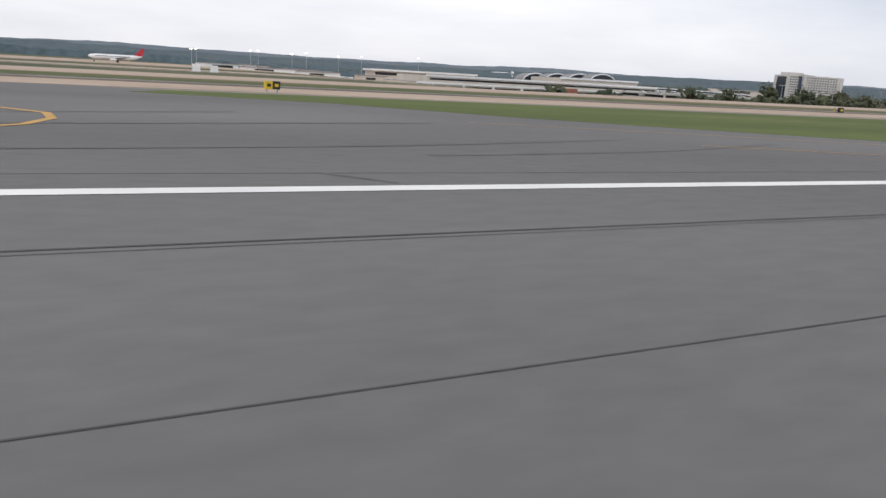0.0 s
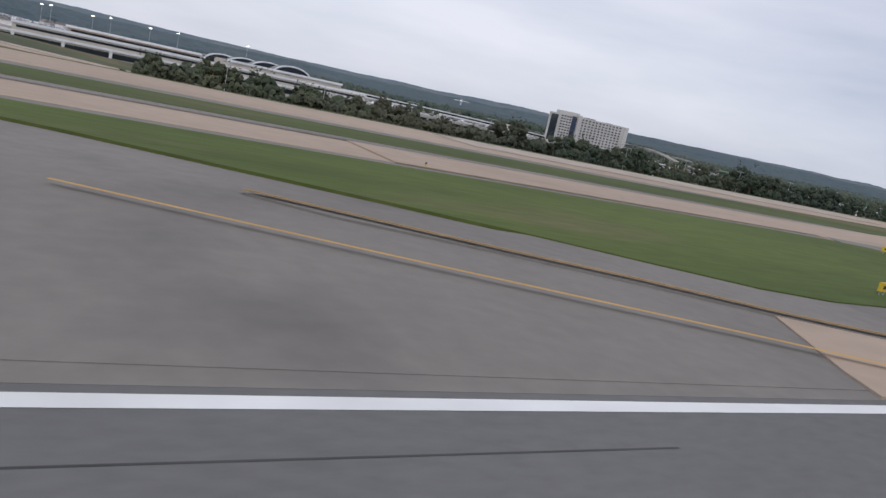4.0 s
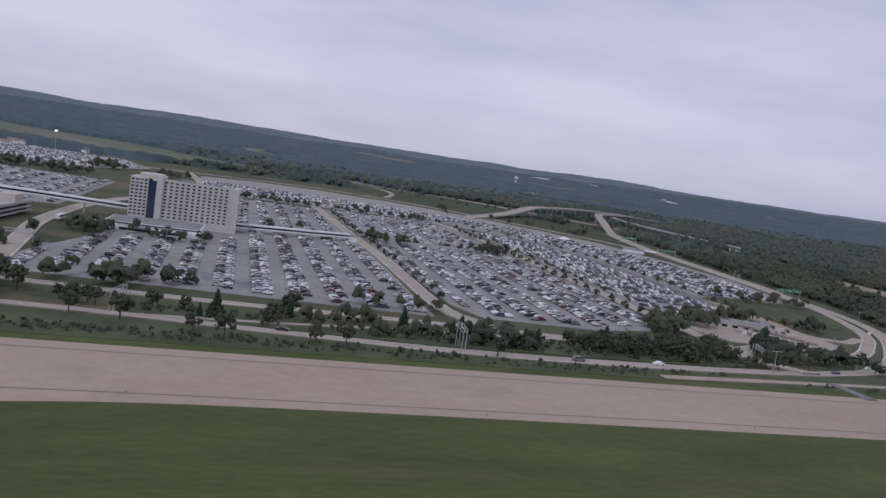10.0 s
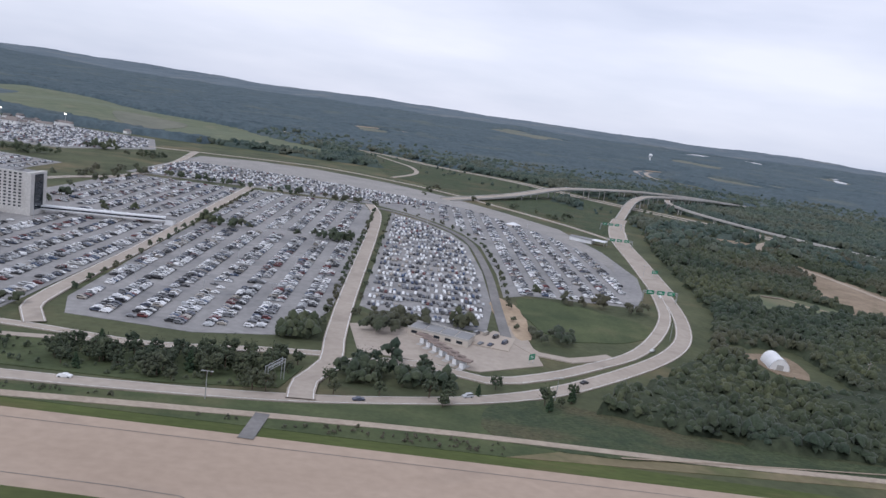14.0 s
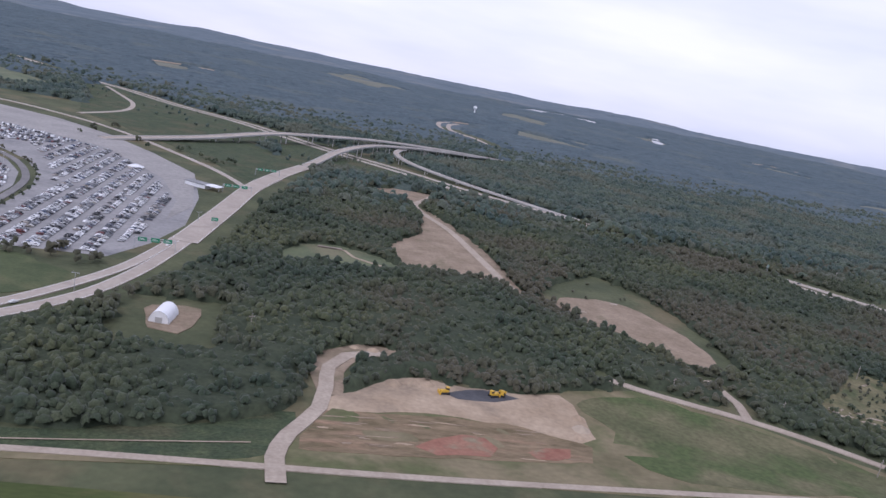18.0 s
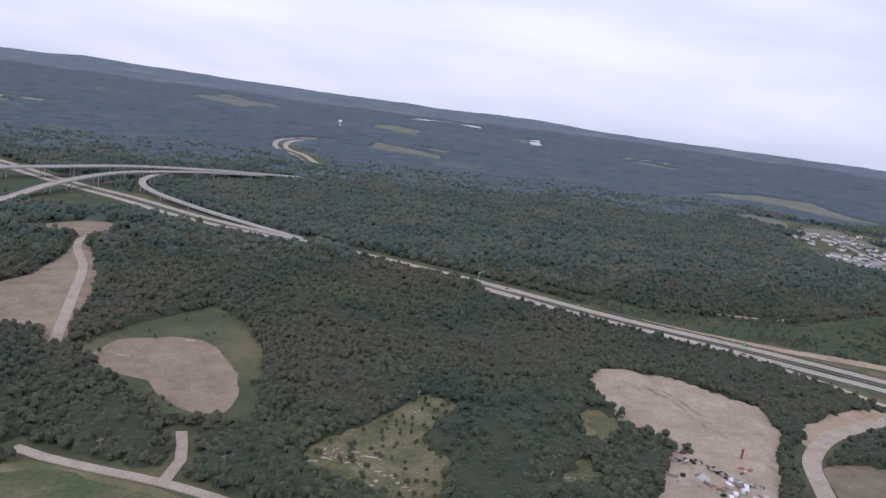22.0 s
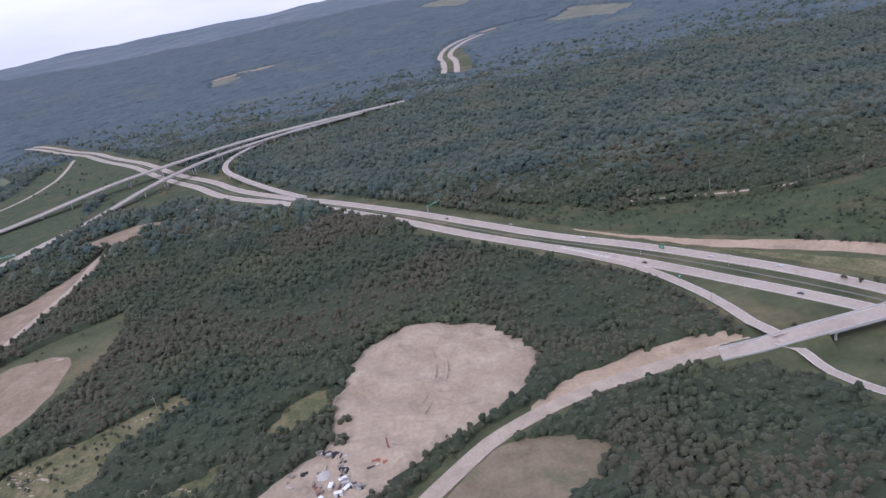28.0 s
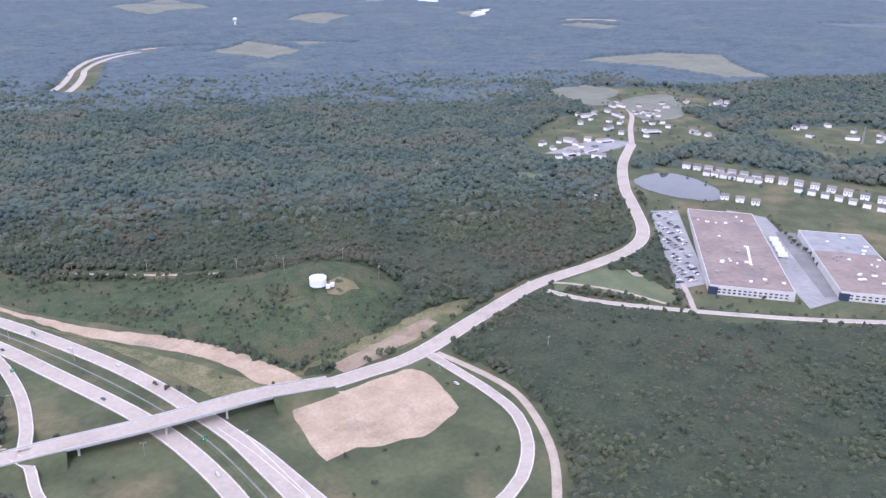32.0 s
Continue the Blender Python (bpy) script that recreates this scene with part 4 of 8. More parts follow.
def box_strip(line, width, z0, z1):
    a, b = sideways(line, width / 2), sideways(line, -width / 2)
    v = []
    for p, q in zip(a, b):
        v += [(p[0], p[1], p[2] + z0), (q[0], q[1], q[2] + z0), (q[0], q[1], q[2] + z1), (p[0], p[1], p[2] + z1)]
    f = []
    for i in range(len(line) - 1):
        for k in range(4):
            f.append((4 * i + k, 4 * i + (k + 1) % 4, 4 * i + 4 + (k + 1) % 4, 4 * i + 4 + k))
    f += [(3, 2, 1, 0), tuple(4 * (len(line) - 1) + k for k in range(4))]
    return v, f


deck("overpass_upper", [(640, 480, -3.8), (690, 540, -1.0), (737, 603, 3.4), (781, 648, 4.2), (830, 690, 4.4), (890, 724, 3.6), (945, 757, 1.0), (985, 785, -1.5)], 9.0, "long pale concrete motorway viaduct on piers", [0.2, 0.26, 0.32, 0.38, 0.44, 0.5, 0.56, 0.62, 0.68, 0.74, 0.8, 0.86])
deck("overpass_ramp", [(764, 505, -3.4), (773, 530, -1.6), (785, 562, 1.6), (803, 605, 3.6), (828, 650, 4.2), (868, 686, 4.2), (905, 713, 3.4), (942, 742, 1.6)], 6.5, "pale concrete flyover ramp on piers", [0.2, 0.3, 0.4, 0.5, 0.58, 0.66, 0.74, 0.82])
deck("overpass_loop", [(951, 470, -3.7), (922, 500, -3.0), (880, 548, -1.5), (850, 588, 0.6), (841, 622, 1.6), (846, 655, 2.2), (862, 688, 2.8), (895, 722, 2.4), (930, 748, 1.0)], 4.6, "narrow curving concrete ramp on piers", [0.3, 0.4, 0.5, 0.58, 0.64, 0.7, 0.76, 0.82, 0.88])
bridge_pts = [(1160, 204, -6.6), (1172, 204, -5.2), (1184, 205, -3.6), (1214, 211, -2.7), (1249, 222, -2.7), (1262, 226.5, -3.9), (1276, 231.5, -6.0)]
deck("road_bridge", bridge_pts, 7.6, "pale concrete road bridge over the motorway", [0.36, 0.54, 0.72], 1.0)
bridge_line = curve_points(bridge_pts, 3.0)
for name, keep in (("embankment_west", bridge_line[:, 0] < 1193), ("embankment_east", bridge_line[:, 0] > 1249)):
    line = bridge_line[keep]
    rows = [sideways(line, w) for w in (9.5, 3.9, -3.9, -9.5)]
    verts = []
    for i in range(len(line)):
        for k, r in enumerate(rows):
            x, y = r[i][:2]
            verts.append((x, y, land1(x, y) - 0.2 if k in (0, 3) else line[i][2] - 0.12))
    faces = [(4 * i + k, 4 * i + 4 + k, 4 * i + 5 + k, 4 * i + 1 + k) for i in range(len(line) - 1) for k in range(3)]
    structure(sheet(name, verts, [f[::-1] for f in faces], MEADOW), "grassy earth embankment carrying the bridge road", "embankment")

# ---- ground cover: lots, clearings, fields ----
COVER = {
    "parking_hotel": (LOT, [(436, 165), (533, 157), (533.5, 230), (531, 300), (528, 398), (466, 398), (462, 300), (452, 230)], 0.12, "grey asphalt car park beside the hotel", False),
    "parking_central": (LOT, [(546, 160), (541, 172), (538.5, 230), (537, 300), (532.5, 400), (593, 404), (600, 372), (601.5, 300), (602, 190), (597, 165), (575, 158)], 0.12, "grey asphalt central car park", False),
    "parking_east": (LOT, [(609, 198), (622, 187), (644, 188), (648, 215), (648.5, 265), (646, 318), (639, 345), (626, 369), (609, 386)], 0.16, "grey asphalt car park with close rows", False),
    "parking_outer": (LOT, [(653, 230), (662, 237), (700, 240), (709, 262), (716, 295), (714, 350), (704, 410), (675, 455), (640, 500), (600, 535), (545, 560), (500, 560), (462, 540), (462, 405), (530, 412), (598, 410), (618, 392), (632, 376), (645, 350), (652, 320), (654, 265)], 0.06, "grey asphalt outer car park", False),
    "parking_west": (LOT, [(215, 480), (300, 452), (395, 470), (430, 540), (400, 620), (300, 640), (215, 600)], 0.12, "distant grey rental car park", False),
    "parking_north": (LOT, [(326, 272), (428, 282), (428, 404), (338, 426)], 0.14, "grey asphalt car park behind the garage", False),
    "approach_yard": (LOT, [(414, 180), (420, 196), (429, 194), (429, 170), (420, 164)], 0.2, "grey asphalt yard beside the approach road", False),
    "green_triangle": (VERGE, [(657, 227), (670, 233), (688, 224), (700, 212), (690, 200), (672, 190), (660, 196)], 0.15, "bright green lawn beside the car park", True),
    "lot_apron": (LOT_PALE, [(466, 494), (500, 498), (544, 491), (592, 477), (650, 449), (692, 384), (706, 338), (708, 300), (714, 330), (704, 410), (675, 455), (640, 500), (600, 535), (545, 558), (500, 558), (464, 540)], 0.14, "worn empty edge of the outer car park", False),
    "toll_yard": (ROAD, [(612, 160), (640, 156), (656, 166), (655, 186), (646, 190), (640, 178), (618, 184), (608, 180)], 0.2, "pale concrete toll plaza", False),
    "sandy_corner": (DIRT, [(649, 190), (656, 186), (656, 222), (651, 228), (648, 220)], 0.22, "bare sandy corner of the car park", True),
    "verge_main": (VERGE, [(300, 104), (640, 107), (650, 112), (640, 134), (603, 119), (560, 112), (500, 117), (440, 130), (300, 138)], 0.1, "green verge along the airfield", False),
    "verge_lot": (VERGE, [(470, 131), (520, 120), (580, 122), (600, 128), (602, 145), (560, 144), (500, 147), (470, 150)], 0.16, "green verge with shrubs", False),
    "north_hill": (GREEN, [(15, 1150), (160, 1080), (290, 966), (406, 900), (490, 780), (470, 690), (400, 665), (300, 690), (135, 735), (-20, 900)], 0.3, "mown green hill beyond the car parks", True),
    "north_hill_small": (GREEN, [(420, 860), (480, 800), (545, 740), (520, 690), (470, 690), (430, 760)], 0.35, "green hillside field", True),
    "green_wedge": (SHRUBS, [(548, 850), (640, 782), (715, 720), (785, 645), (850, 565), (885, 528), (850, 535), (822, 505), (775, 520), (757, 490), (738, 412), (700, 470), (640, 545), (596, 600), (575, 700), (545, 790)], 0.12, "rough green wedge between ring road and motorway", True),
    "work_field": (BROWN_FIELD, [(640, 107), (760, 118), (960, 119), (930, 127), (912, 142), (886, 164), (856, 179), (835, 174), (800, 160), (770, 152), (758, 131), (720, 126), (660, 121)], 0.1, "dry brown field beside the perimeter road", False),
    "wood_edge": (SHRUBS, [(642, 113), (642, 138), (656, 142), (668, 137), (681, 131), (702, 126), (722, 128), (745, 137), (760, 146), (758, 131), (752, 121), (700, 116)], 0.13, "dry grass slope below the wood", True),
    "work_green": (SLOPE, [(833, 166), (857, 175), (873, 167.5), (886, 160), (903, 146), (916, 130), (880, 126), (845, 127), (834, 140), (838, 152)], 0.16, "grassy slope with tan and green patches", True),
    "churned_field": (CHURNED, [(761.8, 134), (765.5, 147.5), (775.4, 149), (806, 150.5), (821, 146), (828, 141), (824.4, 134), (802.8, 129.8), (775.2, 127.6), (760.6, 126.9)], 0.15, "churned brown earth with pale streaks", True),
    "red_patch": (RED_EARTH, [(785, 133.6), (790.2, 138.8), (797, 141.5), (803.2, 142.1), (804.2, 136.5), (799.4, 131.5), (788.4, 130.3)], 0.2, "bare red clay patch", True),
    "red_patch_small": (RED_EARTH, [(810.2, 136), (816, 138.8), (822.8, 139.3), (820, 134.3), (811, 132.7)], 0.2, "small bare red clay patch", True),
    "haul_yard": (DIRT, [(763.6, 147.5), (765.4, 153.5), (770.5, 157), (777.6, 162.5), (782.2, 168.3), (787, 171), (792.9, 171), (798.5, 168.8), (809.8, 169.6), (818.1, 167.8), (829.8, 169.7), (831.6, 159.3), (831.1, 147), (826, 143), (821.3, 146.4), (808.5, 149.8), (789.6, 151.5), (774.2, 149)], 0.18, "pale churned earth yard with wheel ruts", True),
    "haul_loop": (CLAY, [(765, 156), (765, 176), (769.5, 184.5), (778, 189.5), (788, 188.5), (786, 184), (778.5, 181), (773.5, 174), (771.5, 164), (771.5, 157)], 0.165, "trampled earth round the haul track's loop", True),
    "haul_dark": (COAL, [(797.5, 163.2), (804, 168), (812, 167.3), (816.6, 165), (809.3, 161.8), (800, 160.8)], 0.215, "dark stone heap spread on the yard", True),
    "clearing_north": (CLAY, [(792, 446), (812, 468), (832, 482), (846, 470), (834, 436), (820, 432), (806, 438)], 0.14, "bare pale earth clearing", True),
    "clearing_middle": (CLAY, [(828, 415), (838, 400), (848, 335), (848, 262), (838, 270), (825, 274), (801, 275), (799, 312), (818, 345), (824, 375)], 0.13, "dry brown clearing with a dirt road", True),
    "clearing_meadow": (GREEN, [(753, 255), (755, 281), (767.5, 298), (786, 296), (800, 280), (799, 270), (778, 264), (762, 266)], 0.12, "small green meadow in the wood", True),
    "clearing_round": (CLAY, [(858, 245), (865, 266), (891, 270), (901, 252), (905, 228), (901, 207), (887, 209), (876, 229)], 0.18, "round bare earth clearing", True),
    "clearing_round_grass": (MEADOW, [(850, 258), (868, 284), (880, 298), (898, 312), (911, 290), (915, 250), (908, 198), (884, 202), (864, 232)], 0.1, "green grass round the bare clearing", True),
    "wood_meadow": (DRY_MEADOW, [(918, 176), (926, 188), (938, 196), (948, 203), (960, 216), (968, 223), (975, 212), (966, 199), (957, 189), (962, 176), (956, 164), (950, 150), (943, 152), (934, 160), (924, 168)], 0.12, "overgrown meadow with pale ruts", True),
    "quarry_yard": (SAND, [(1040, 184), (1026, 166), (1012, 150), (998, 139), (984, 142), (970, 140), (964, 124), (978, 110), (1010, 112), (1040, 114), (1048, 130), (1052, 148), (1060, 160), (1056, 178)], 0.14, "pale dusty quarry yard", True),
    "quarry_coal": (COAL, [(1022, 136), (1028, 140), (1035, 139), (1040, 133), (1038, 123), (1030, 121), (1026, 129)], 0.22, "flat dark stone dust pad", True),
    "brown_field": (FIELD_SOIL, [(1066, 128), (1070, 136), (1078, 152), (1090, 170), (1109, 172), (1121, 163), (1116, 149), (1097, 133), (1080, 124)], 0.15, "brown ploughed field", True),
    "meadow_gap": (DRY_MEADOW, [(1012, 188), (1015, 204), (1024, 212), (1031, 211), (1030, 197), (1018, 185)], 0.13, "dry clearing beside the quarry", True),
    "meadow_low": (DRY_MEADOW, [(984, 162), (995, 168), (1006, 176), (1004, 166), (999, 158)], 0.13, "stony clearing above the quarry yard", True),
    "dirt_ramp": (DIRT, [(1099, 186), (1110, 202), (1126, 209), (1145, 217), (1165, 218), (1169, 211), (1143, 203), (1119, 195)], 0.17, "bare earth bank beside the haul road", True),
    "dirt_strip": (DIRT, [(1124, 336), (1149, 317), (1175, 300), (1200, 288), (1223, 276), (1244, 260), (1262, 242), (1266, 234), (1251, 236), (1241, 249), (1232, 258), (1221, 266), (1199, 278), (1175, 292), (1150, 312)], 0.24, "long bare earth strip above the motorway", True),
    "dirt_fill": (DIRT, [(1264, 222), (1286, 228), (1308, 236.5), (1315.5, 223), (1319, 207), (1313, 200), (1303, 192), (1297, 192.5), (1290, 189.5), (1281, 191), (1276, 187.5), (1271, 185), (1267, 196), (1262.5, 211)], 0.16, "bare earth fill beside the loop ramp", True),
    "loop_grass": (MEADOW, [(1262, 222), (1310, 240), (1330, 212), (1335, 180), (1322, 154), (1290, 152), (1268, 180)], 0.11, "grass inside the loop ramp", True),
    "bank_grass": (DRY_MEADOW, [(1262, 240), (1271, 249), (1293, 263), (1330, 288), (1352, 296), (1338, 279), (1310, 254), (1290, 245)], 0.18, "dry grass bank with exposed rock", True),
    "bank_cut": (CLAY, [(1277, 244), (1298, 259), (1323, 277), (1326, 272), (1302, 251), (1282, 239)], 0.24, "bare cut bank below the road", True),
    "median_field": (DRY_MEADOW, [(1150, 308), (1199, 275), (1240, 246), (1252, 232), (1240, 226), (1215, 252), (1185, 282)], 0.14, "dry grass between motorway and bare strip", True),
    "power_cut": (SHRUBS, [(1070, 402), (1148, 352), (1205, 345), (1262, 330), (1305, 318), (1318, 300), (1300, 270), (1280, 247), (1262, 246), (1244, 264), (1200, 292), (1150, 320), (1100, 360)], 0.1, "green power line clearing", True),
    "estate_green": (GREEN, [(1390, 300), (1410, 290), (1440, 272), (1448, 284), (1440, 312), (1425, 318)], 0.14, "green triangle beside the estate road", True),
    "estate_lot": (LOT, [(1494, 398), (1512, 396), (1470, 290), (1449, 286)], 0.15, "grey car park beside the warehouse", False),
    "estate_apron": (LOT, [(1544, 392), (1562, 375), (1530, 262), (1500, 254)], 0.15, "concrete loading apron", False),
    "estate_lot_east": (ROAD_DARK, [(1552, 352), (1563, 348), (1530, 262), (1516, 264)], 0.24, "dark asphalt strip beside the warehouse", False),
    "pond": (WATER, [(1517, 466), (1535, 479), (1553, 480), (1564, 458), (1562, 424), (1546, 410), (1526, 420), (1513, 447)], 0.2, "grey still pond", True),
    "town_yard": (LOT, [(1480, 556), (1530, 590), (1560, 600), (1575, 580), (1520, 545)], 0.3, "pale town yards", False),
    "field_near_town": (GREEN, [(1420, 492), (1455, 466), (1460, 492), (1440, 506)], 0.3, "small green field", True),
    "field_far_green": (FAR_FIELD, [(1575, 840), (1620, 770), (1655, 800), (1640, 880)], 0.4, "far green field", True),
    "lake_far": (WATER, [(1540, 2720), (1650, 2830), (1740, 2890), (1800, 2900), (1870, 2720), (1850, 2600), (1800, 2640), (1745, 2770), (1650, 2720)], 0.6, "distant lake catching the sky", True),
    "lake_small": (WATER, [(1825, 2090), (1884, 2150), (1960, 2340), (1930, 2380), (1880, 2240)], 0.6, "distant narrow lake catching the sky", True),
    "field_far_bare": (FAR_FIELD, [(480, 1482), (543, 1508), (557, 1451), (521, 1373)], 0.6, "far bare field", True),
    "field_far_brown": (FAR_FIELD, [(827, 2382), (928, 2818), (1101, 2458), (960, 2157)], 0.6, "far brown field", True),
    "field_far_long": (FAR_FIELD, [(1307, 2036), (1412, 2309), (1510, 2196), (1393, 1881)], 0.6, "far green field", True),
    "field_far_pale": (FAR_FIELD, [(1161, 1352), (1224, 1547), (1324, 1387), (1263, 1201)], 0.5, "far pale field", True),
    "field_far_meadow": (FAR_FIELD, [(1802, 2202), (1932, 2328), (1880, 2109), (1837, 2063)], 0.5, "far green field", True),
    "field_far_slope": (FAR_FIELD, [(1962, 1801), (2045, 1835), (2123, 1752), (2012, 1606)], 0.5, "far pale slope", True),
    "field_far_east": (FAR_FIELD, [(1755, 1150), (1866, 1214), (1956, 1242), (2040, 1180), (2008, 1092), (1970, 923), (1910, 955), (1869, 1027)], 0.5, "far pale green fields", True),
    "field_far_town": (FAR_FIELD, [(1606, 874), (1669, 912), (1697, 869), (1646, 815)], 0.45, "far dry field", True),
    "field_far_edge": (FAR_FIELD, [(1673, 807), (1745, 826), (1686, 692), (1635, 690)], 0.4, "far green field", True),
    "field_far_tan": (FAR_FIELD, [(464, 1595), (584, 1597), (580, 1515)], 0.55, "far tan field", True),
    "field_far_flat": (FAR_FIELD, [(1289, 1524), (1442, 1480), (1330, 1430)], 0.55, "far tan field", True),
    "field_far_west": (FAR_FIELD, [(267, 865), (345, 870), (365, 738), (341, 722)], 0.6, "far green field", True),
}
for pts, w, kind in (([(2037, 1898), (2101, 1885), (2166, 1869)], 24, "field"),
                     ([(1047, 1395), (1100, 1430), (1148, 1467)], 16, "field"), ([(479, 1502), (585, 1585)], 18, "field")):
    line = curve_points(pts, 25)
    ROADS["distant_%d" % pts[0][0]] = (line, w / 2 + 14)
    structure(ribbon("distant_" + kind, line, w, 1.2, SLAB if kind == "water" else DIRT), "distant pale river reach catching the sky" if kind == "water" else "distant pale bare strip in the woods", kind)
for rank, (key, (mat, outline, lift, label, rounded)) in enumerate(COVER.items()):
    structure(patch(key, outline, lift, mat, rounded=rounded, cell=60 if "far" in key else 30 if "hill" in key or "wedge" in key else 14), label, key.split("_")[0])

# ---- quarry spoil heap: a terraced pale mound ----
heap_outline = [(1033, 200), (1036, 236), (1053, 255), (1085, 247), (1104, 219), (1096, 196), (1078, 178), (1062, 158), (1050, 146), (1038, 168)]
structure(patch("quarry_heap", heap_outline, 0.2, SAND, cell=5.0, rough=2.6), "broad pale spoil heap with vehicle ruts", "spoil heap")

# ---- woodland ----
def clumps(seed, count, spread, height, size, sub=1):
    """A crown of lumpy clumps round a middle, as vertices and triangles; its foot is at z = 0."""
    r = random.Random(seed)
    bm = bmesh.new()
    for i in range(count):
        a, d = r.uniform(0, 6.283), spread * math.sqrt(r.random())
        c = Vector((d * math.cos(a), d * math.sin(a), height * (0.45 + 0.5 * r.random()) * (1 - 0.35 * d / max(spread, 0.01))))
        s = size * r.uniform(0.7, 1.25)
        made = bmesh.ops.create_icosphere(bm, subdivisions=sub, radius=1.0)["verts"]
        turn = Euler((r.uniform(0, 6), r.uniform(0, 6), r.uniform(0, 6))).to_matrix()
        for v in made:
            v.co = c + turn @ v.co * s * r.uniform(0.72, 1.3) * Vector((1, 1, 0.85)).length / 1.64
    bm.normal_update()
    bmesh.ops.delete(bm, geom=[f for f in bm.faces if f.normal.z < -0.3], context="FACES")
    bm.verts.index_update()
    bm.verts.ensure_lookup_table()
    v = np.array([q.co[:] for q in bm.verts])
    f = np.array([[q.index for q in p.verts] for p in bm.faces])
    bm.free()
    return v, f


def scatter(name, protos, pts, scales, mats, label, seed):
    """Copies of the crowns at the points, joined into one mesh."""
    rr = np.random.RandomState(seed)
    which = rr.randint(0, len(protos), len(pts))
    turn = rr.uniform(0, 6.283, len(pts))
    vs, fs, off = [], [], 0
    for k, (v, f) in enumerate(protos):
        sel = np.nonzero(which == k)[0]
        if not len(sel):
            continue
        c, s = np.cos(turn[sel])[:, None], np.sin(turn[sel])[:, None]
        sc = scales[sel][:, None]
        tall = rr.uniform(0.8, 1.25, len(sel))[:, None]
        x = (v[:, 0] * c - v[:, 1] * s) * sc + pts[sel, 0:1]
        y = (v[:, 0] * s + v[:, 1] * c) * sc + pts[sel, 1:2]
        z = v[:, 2] * sc * tall + pts[sel, 2:3]
        vs.append(np.stack([x, y, z], -1).reshape(-1, 3))
        fs.append((f[None] + (np.arange(len(sel)) * len(v))[:, None, None]).reshape(-1, 3) + off)
        off += len(sel) * len(v)
    ob = tris(name, np.concatenate(vs), np.concatenate(fs), mats)
    ob.data.polygons.foreach_set("use_smooth", [True] * len(ob.data.polygons))
    return tagged(ob, label, "trees", kind="stuff")


def TALL(x, y):
    """The stand of tall trees close beside the motorway."""
    return inside(x, y, [(950, 440), (964, 452), (984, 434), (1028, 395), (1046, 380), (1036, 350), (1008, 372), (968, 404)])


def thin_at(x, y):
    """True on open ground where only a few small trees grow."""
    thin = np.zeros(np.shape(x), bool)
    for outline in THIN:
        thin |= inside(x, y, outline)
    return thin & ~inside(x, y, [(702, 493), (716, 575), (740, 592), (748, 520), (736, 462), (715, 446)])


def open_ground(x, y, grow=0.0):
    """True where no tree stands: pavements, roads, clearings and yards."""
    no = (y < 112) | ((x < 960) & (y < 121)) | ((x < 640) & (y < 640) & (x > -500)) | inside(x, y, [(430, 100), (648, 118), (668, 146), (706, 190), (728, 240), (748, 380), (770, 470), (735, 560), (660, 640), (430, 660)])
    for key, (mat, outline, lift, label, rounded) in COVER.items():
        if key in ("green_wedge", "loop_grass", "power_cut", "wood_meadow", "bank_grass", "median_field", "meadow_gap", "meadow_low", "clearing_round_grass", "verge_main", "verge_lot"):
            continue
        no |= inside(x, y, outline)
    no |= inside(x, y, heap_outline)
    no |= (x > 714) & (x < 740) & (y > 170) & (y < 208)
    no |= (x > 1264) & (x < 1298) & (y > 286) & (y < 316)
    for key, (line, reach) in ROADS.items():
        hit = near_line(x, y, line, reach + grow)
        if key.startswith("motorway"):
            hit &= ~TALL(x, y) | near_line(x, y, line, 6.5)
        no |= hit
    return no


THIN = [COVER[k][1] for k in ("green_wedge", "loop_grass", "power_cut", "wood_meadow", "bank_grass", "median_field", "meadow_gap", "meadow_low", "clearing_round_grass")] + [
    [(1105, 345), (1130, 340), (1200, 292), (1262, 246), (1270, 232), (1235, 222), (1180, 285), (1120, 322)], [(1500, 415), (1530, 400), (1580, 410), (1640, 400), (1640, 470), (1590, 510), (1520, 490)],
    [(1165, 200), (1262, 110), (1330, 110), (1345, 200), (1320, 245), (1265, 225)], [(1130, 330), (1180, 215), (1240, 215), (1200, 290)],
    [(1440, 250), (1640, 200), (1640, 420), (1500, 420)], [(700, 119), (700, 127), (1000, 130), (1000, 90)],
    [(1575, 520), (1600, 520), (1715, 385), (1700, 350), (1640, 340), (1560, 400), (1550, 430), (1570, 470)], [(1470, 520), (1560, 520), (1690, 590), (1700, 720), (1560, 720), (1470, 600)], [(1600, 720), (1780, 720), (1780, 900), (1600, 900)], [(1700, 480), (1850, 480), (1850, 620), (1700, 620)]]


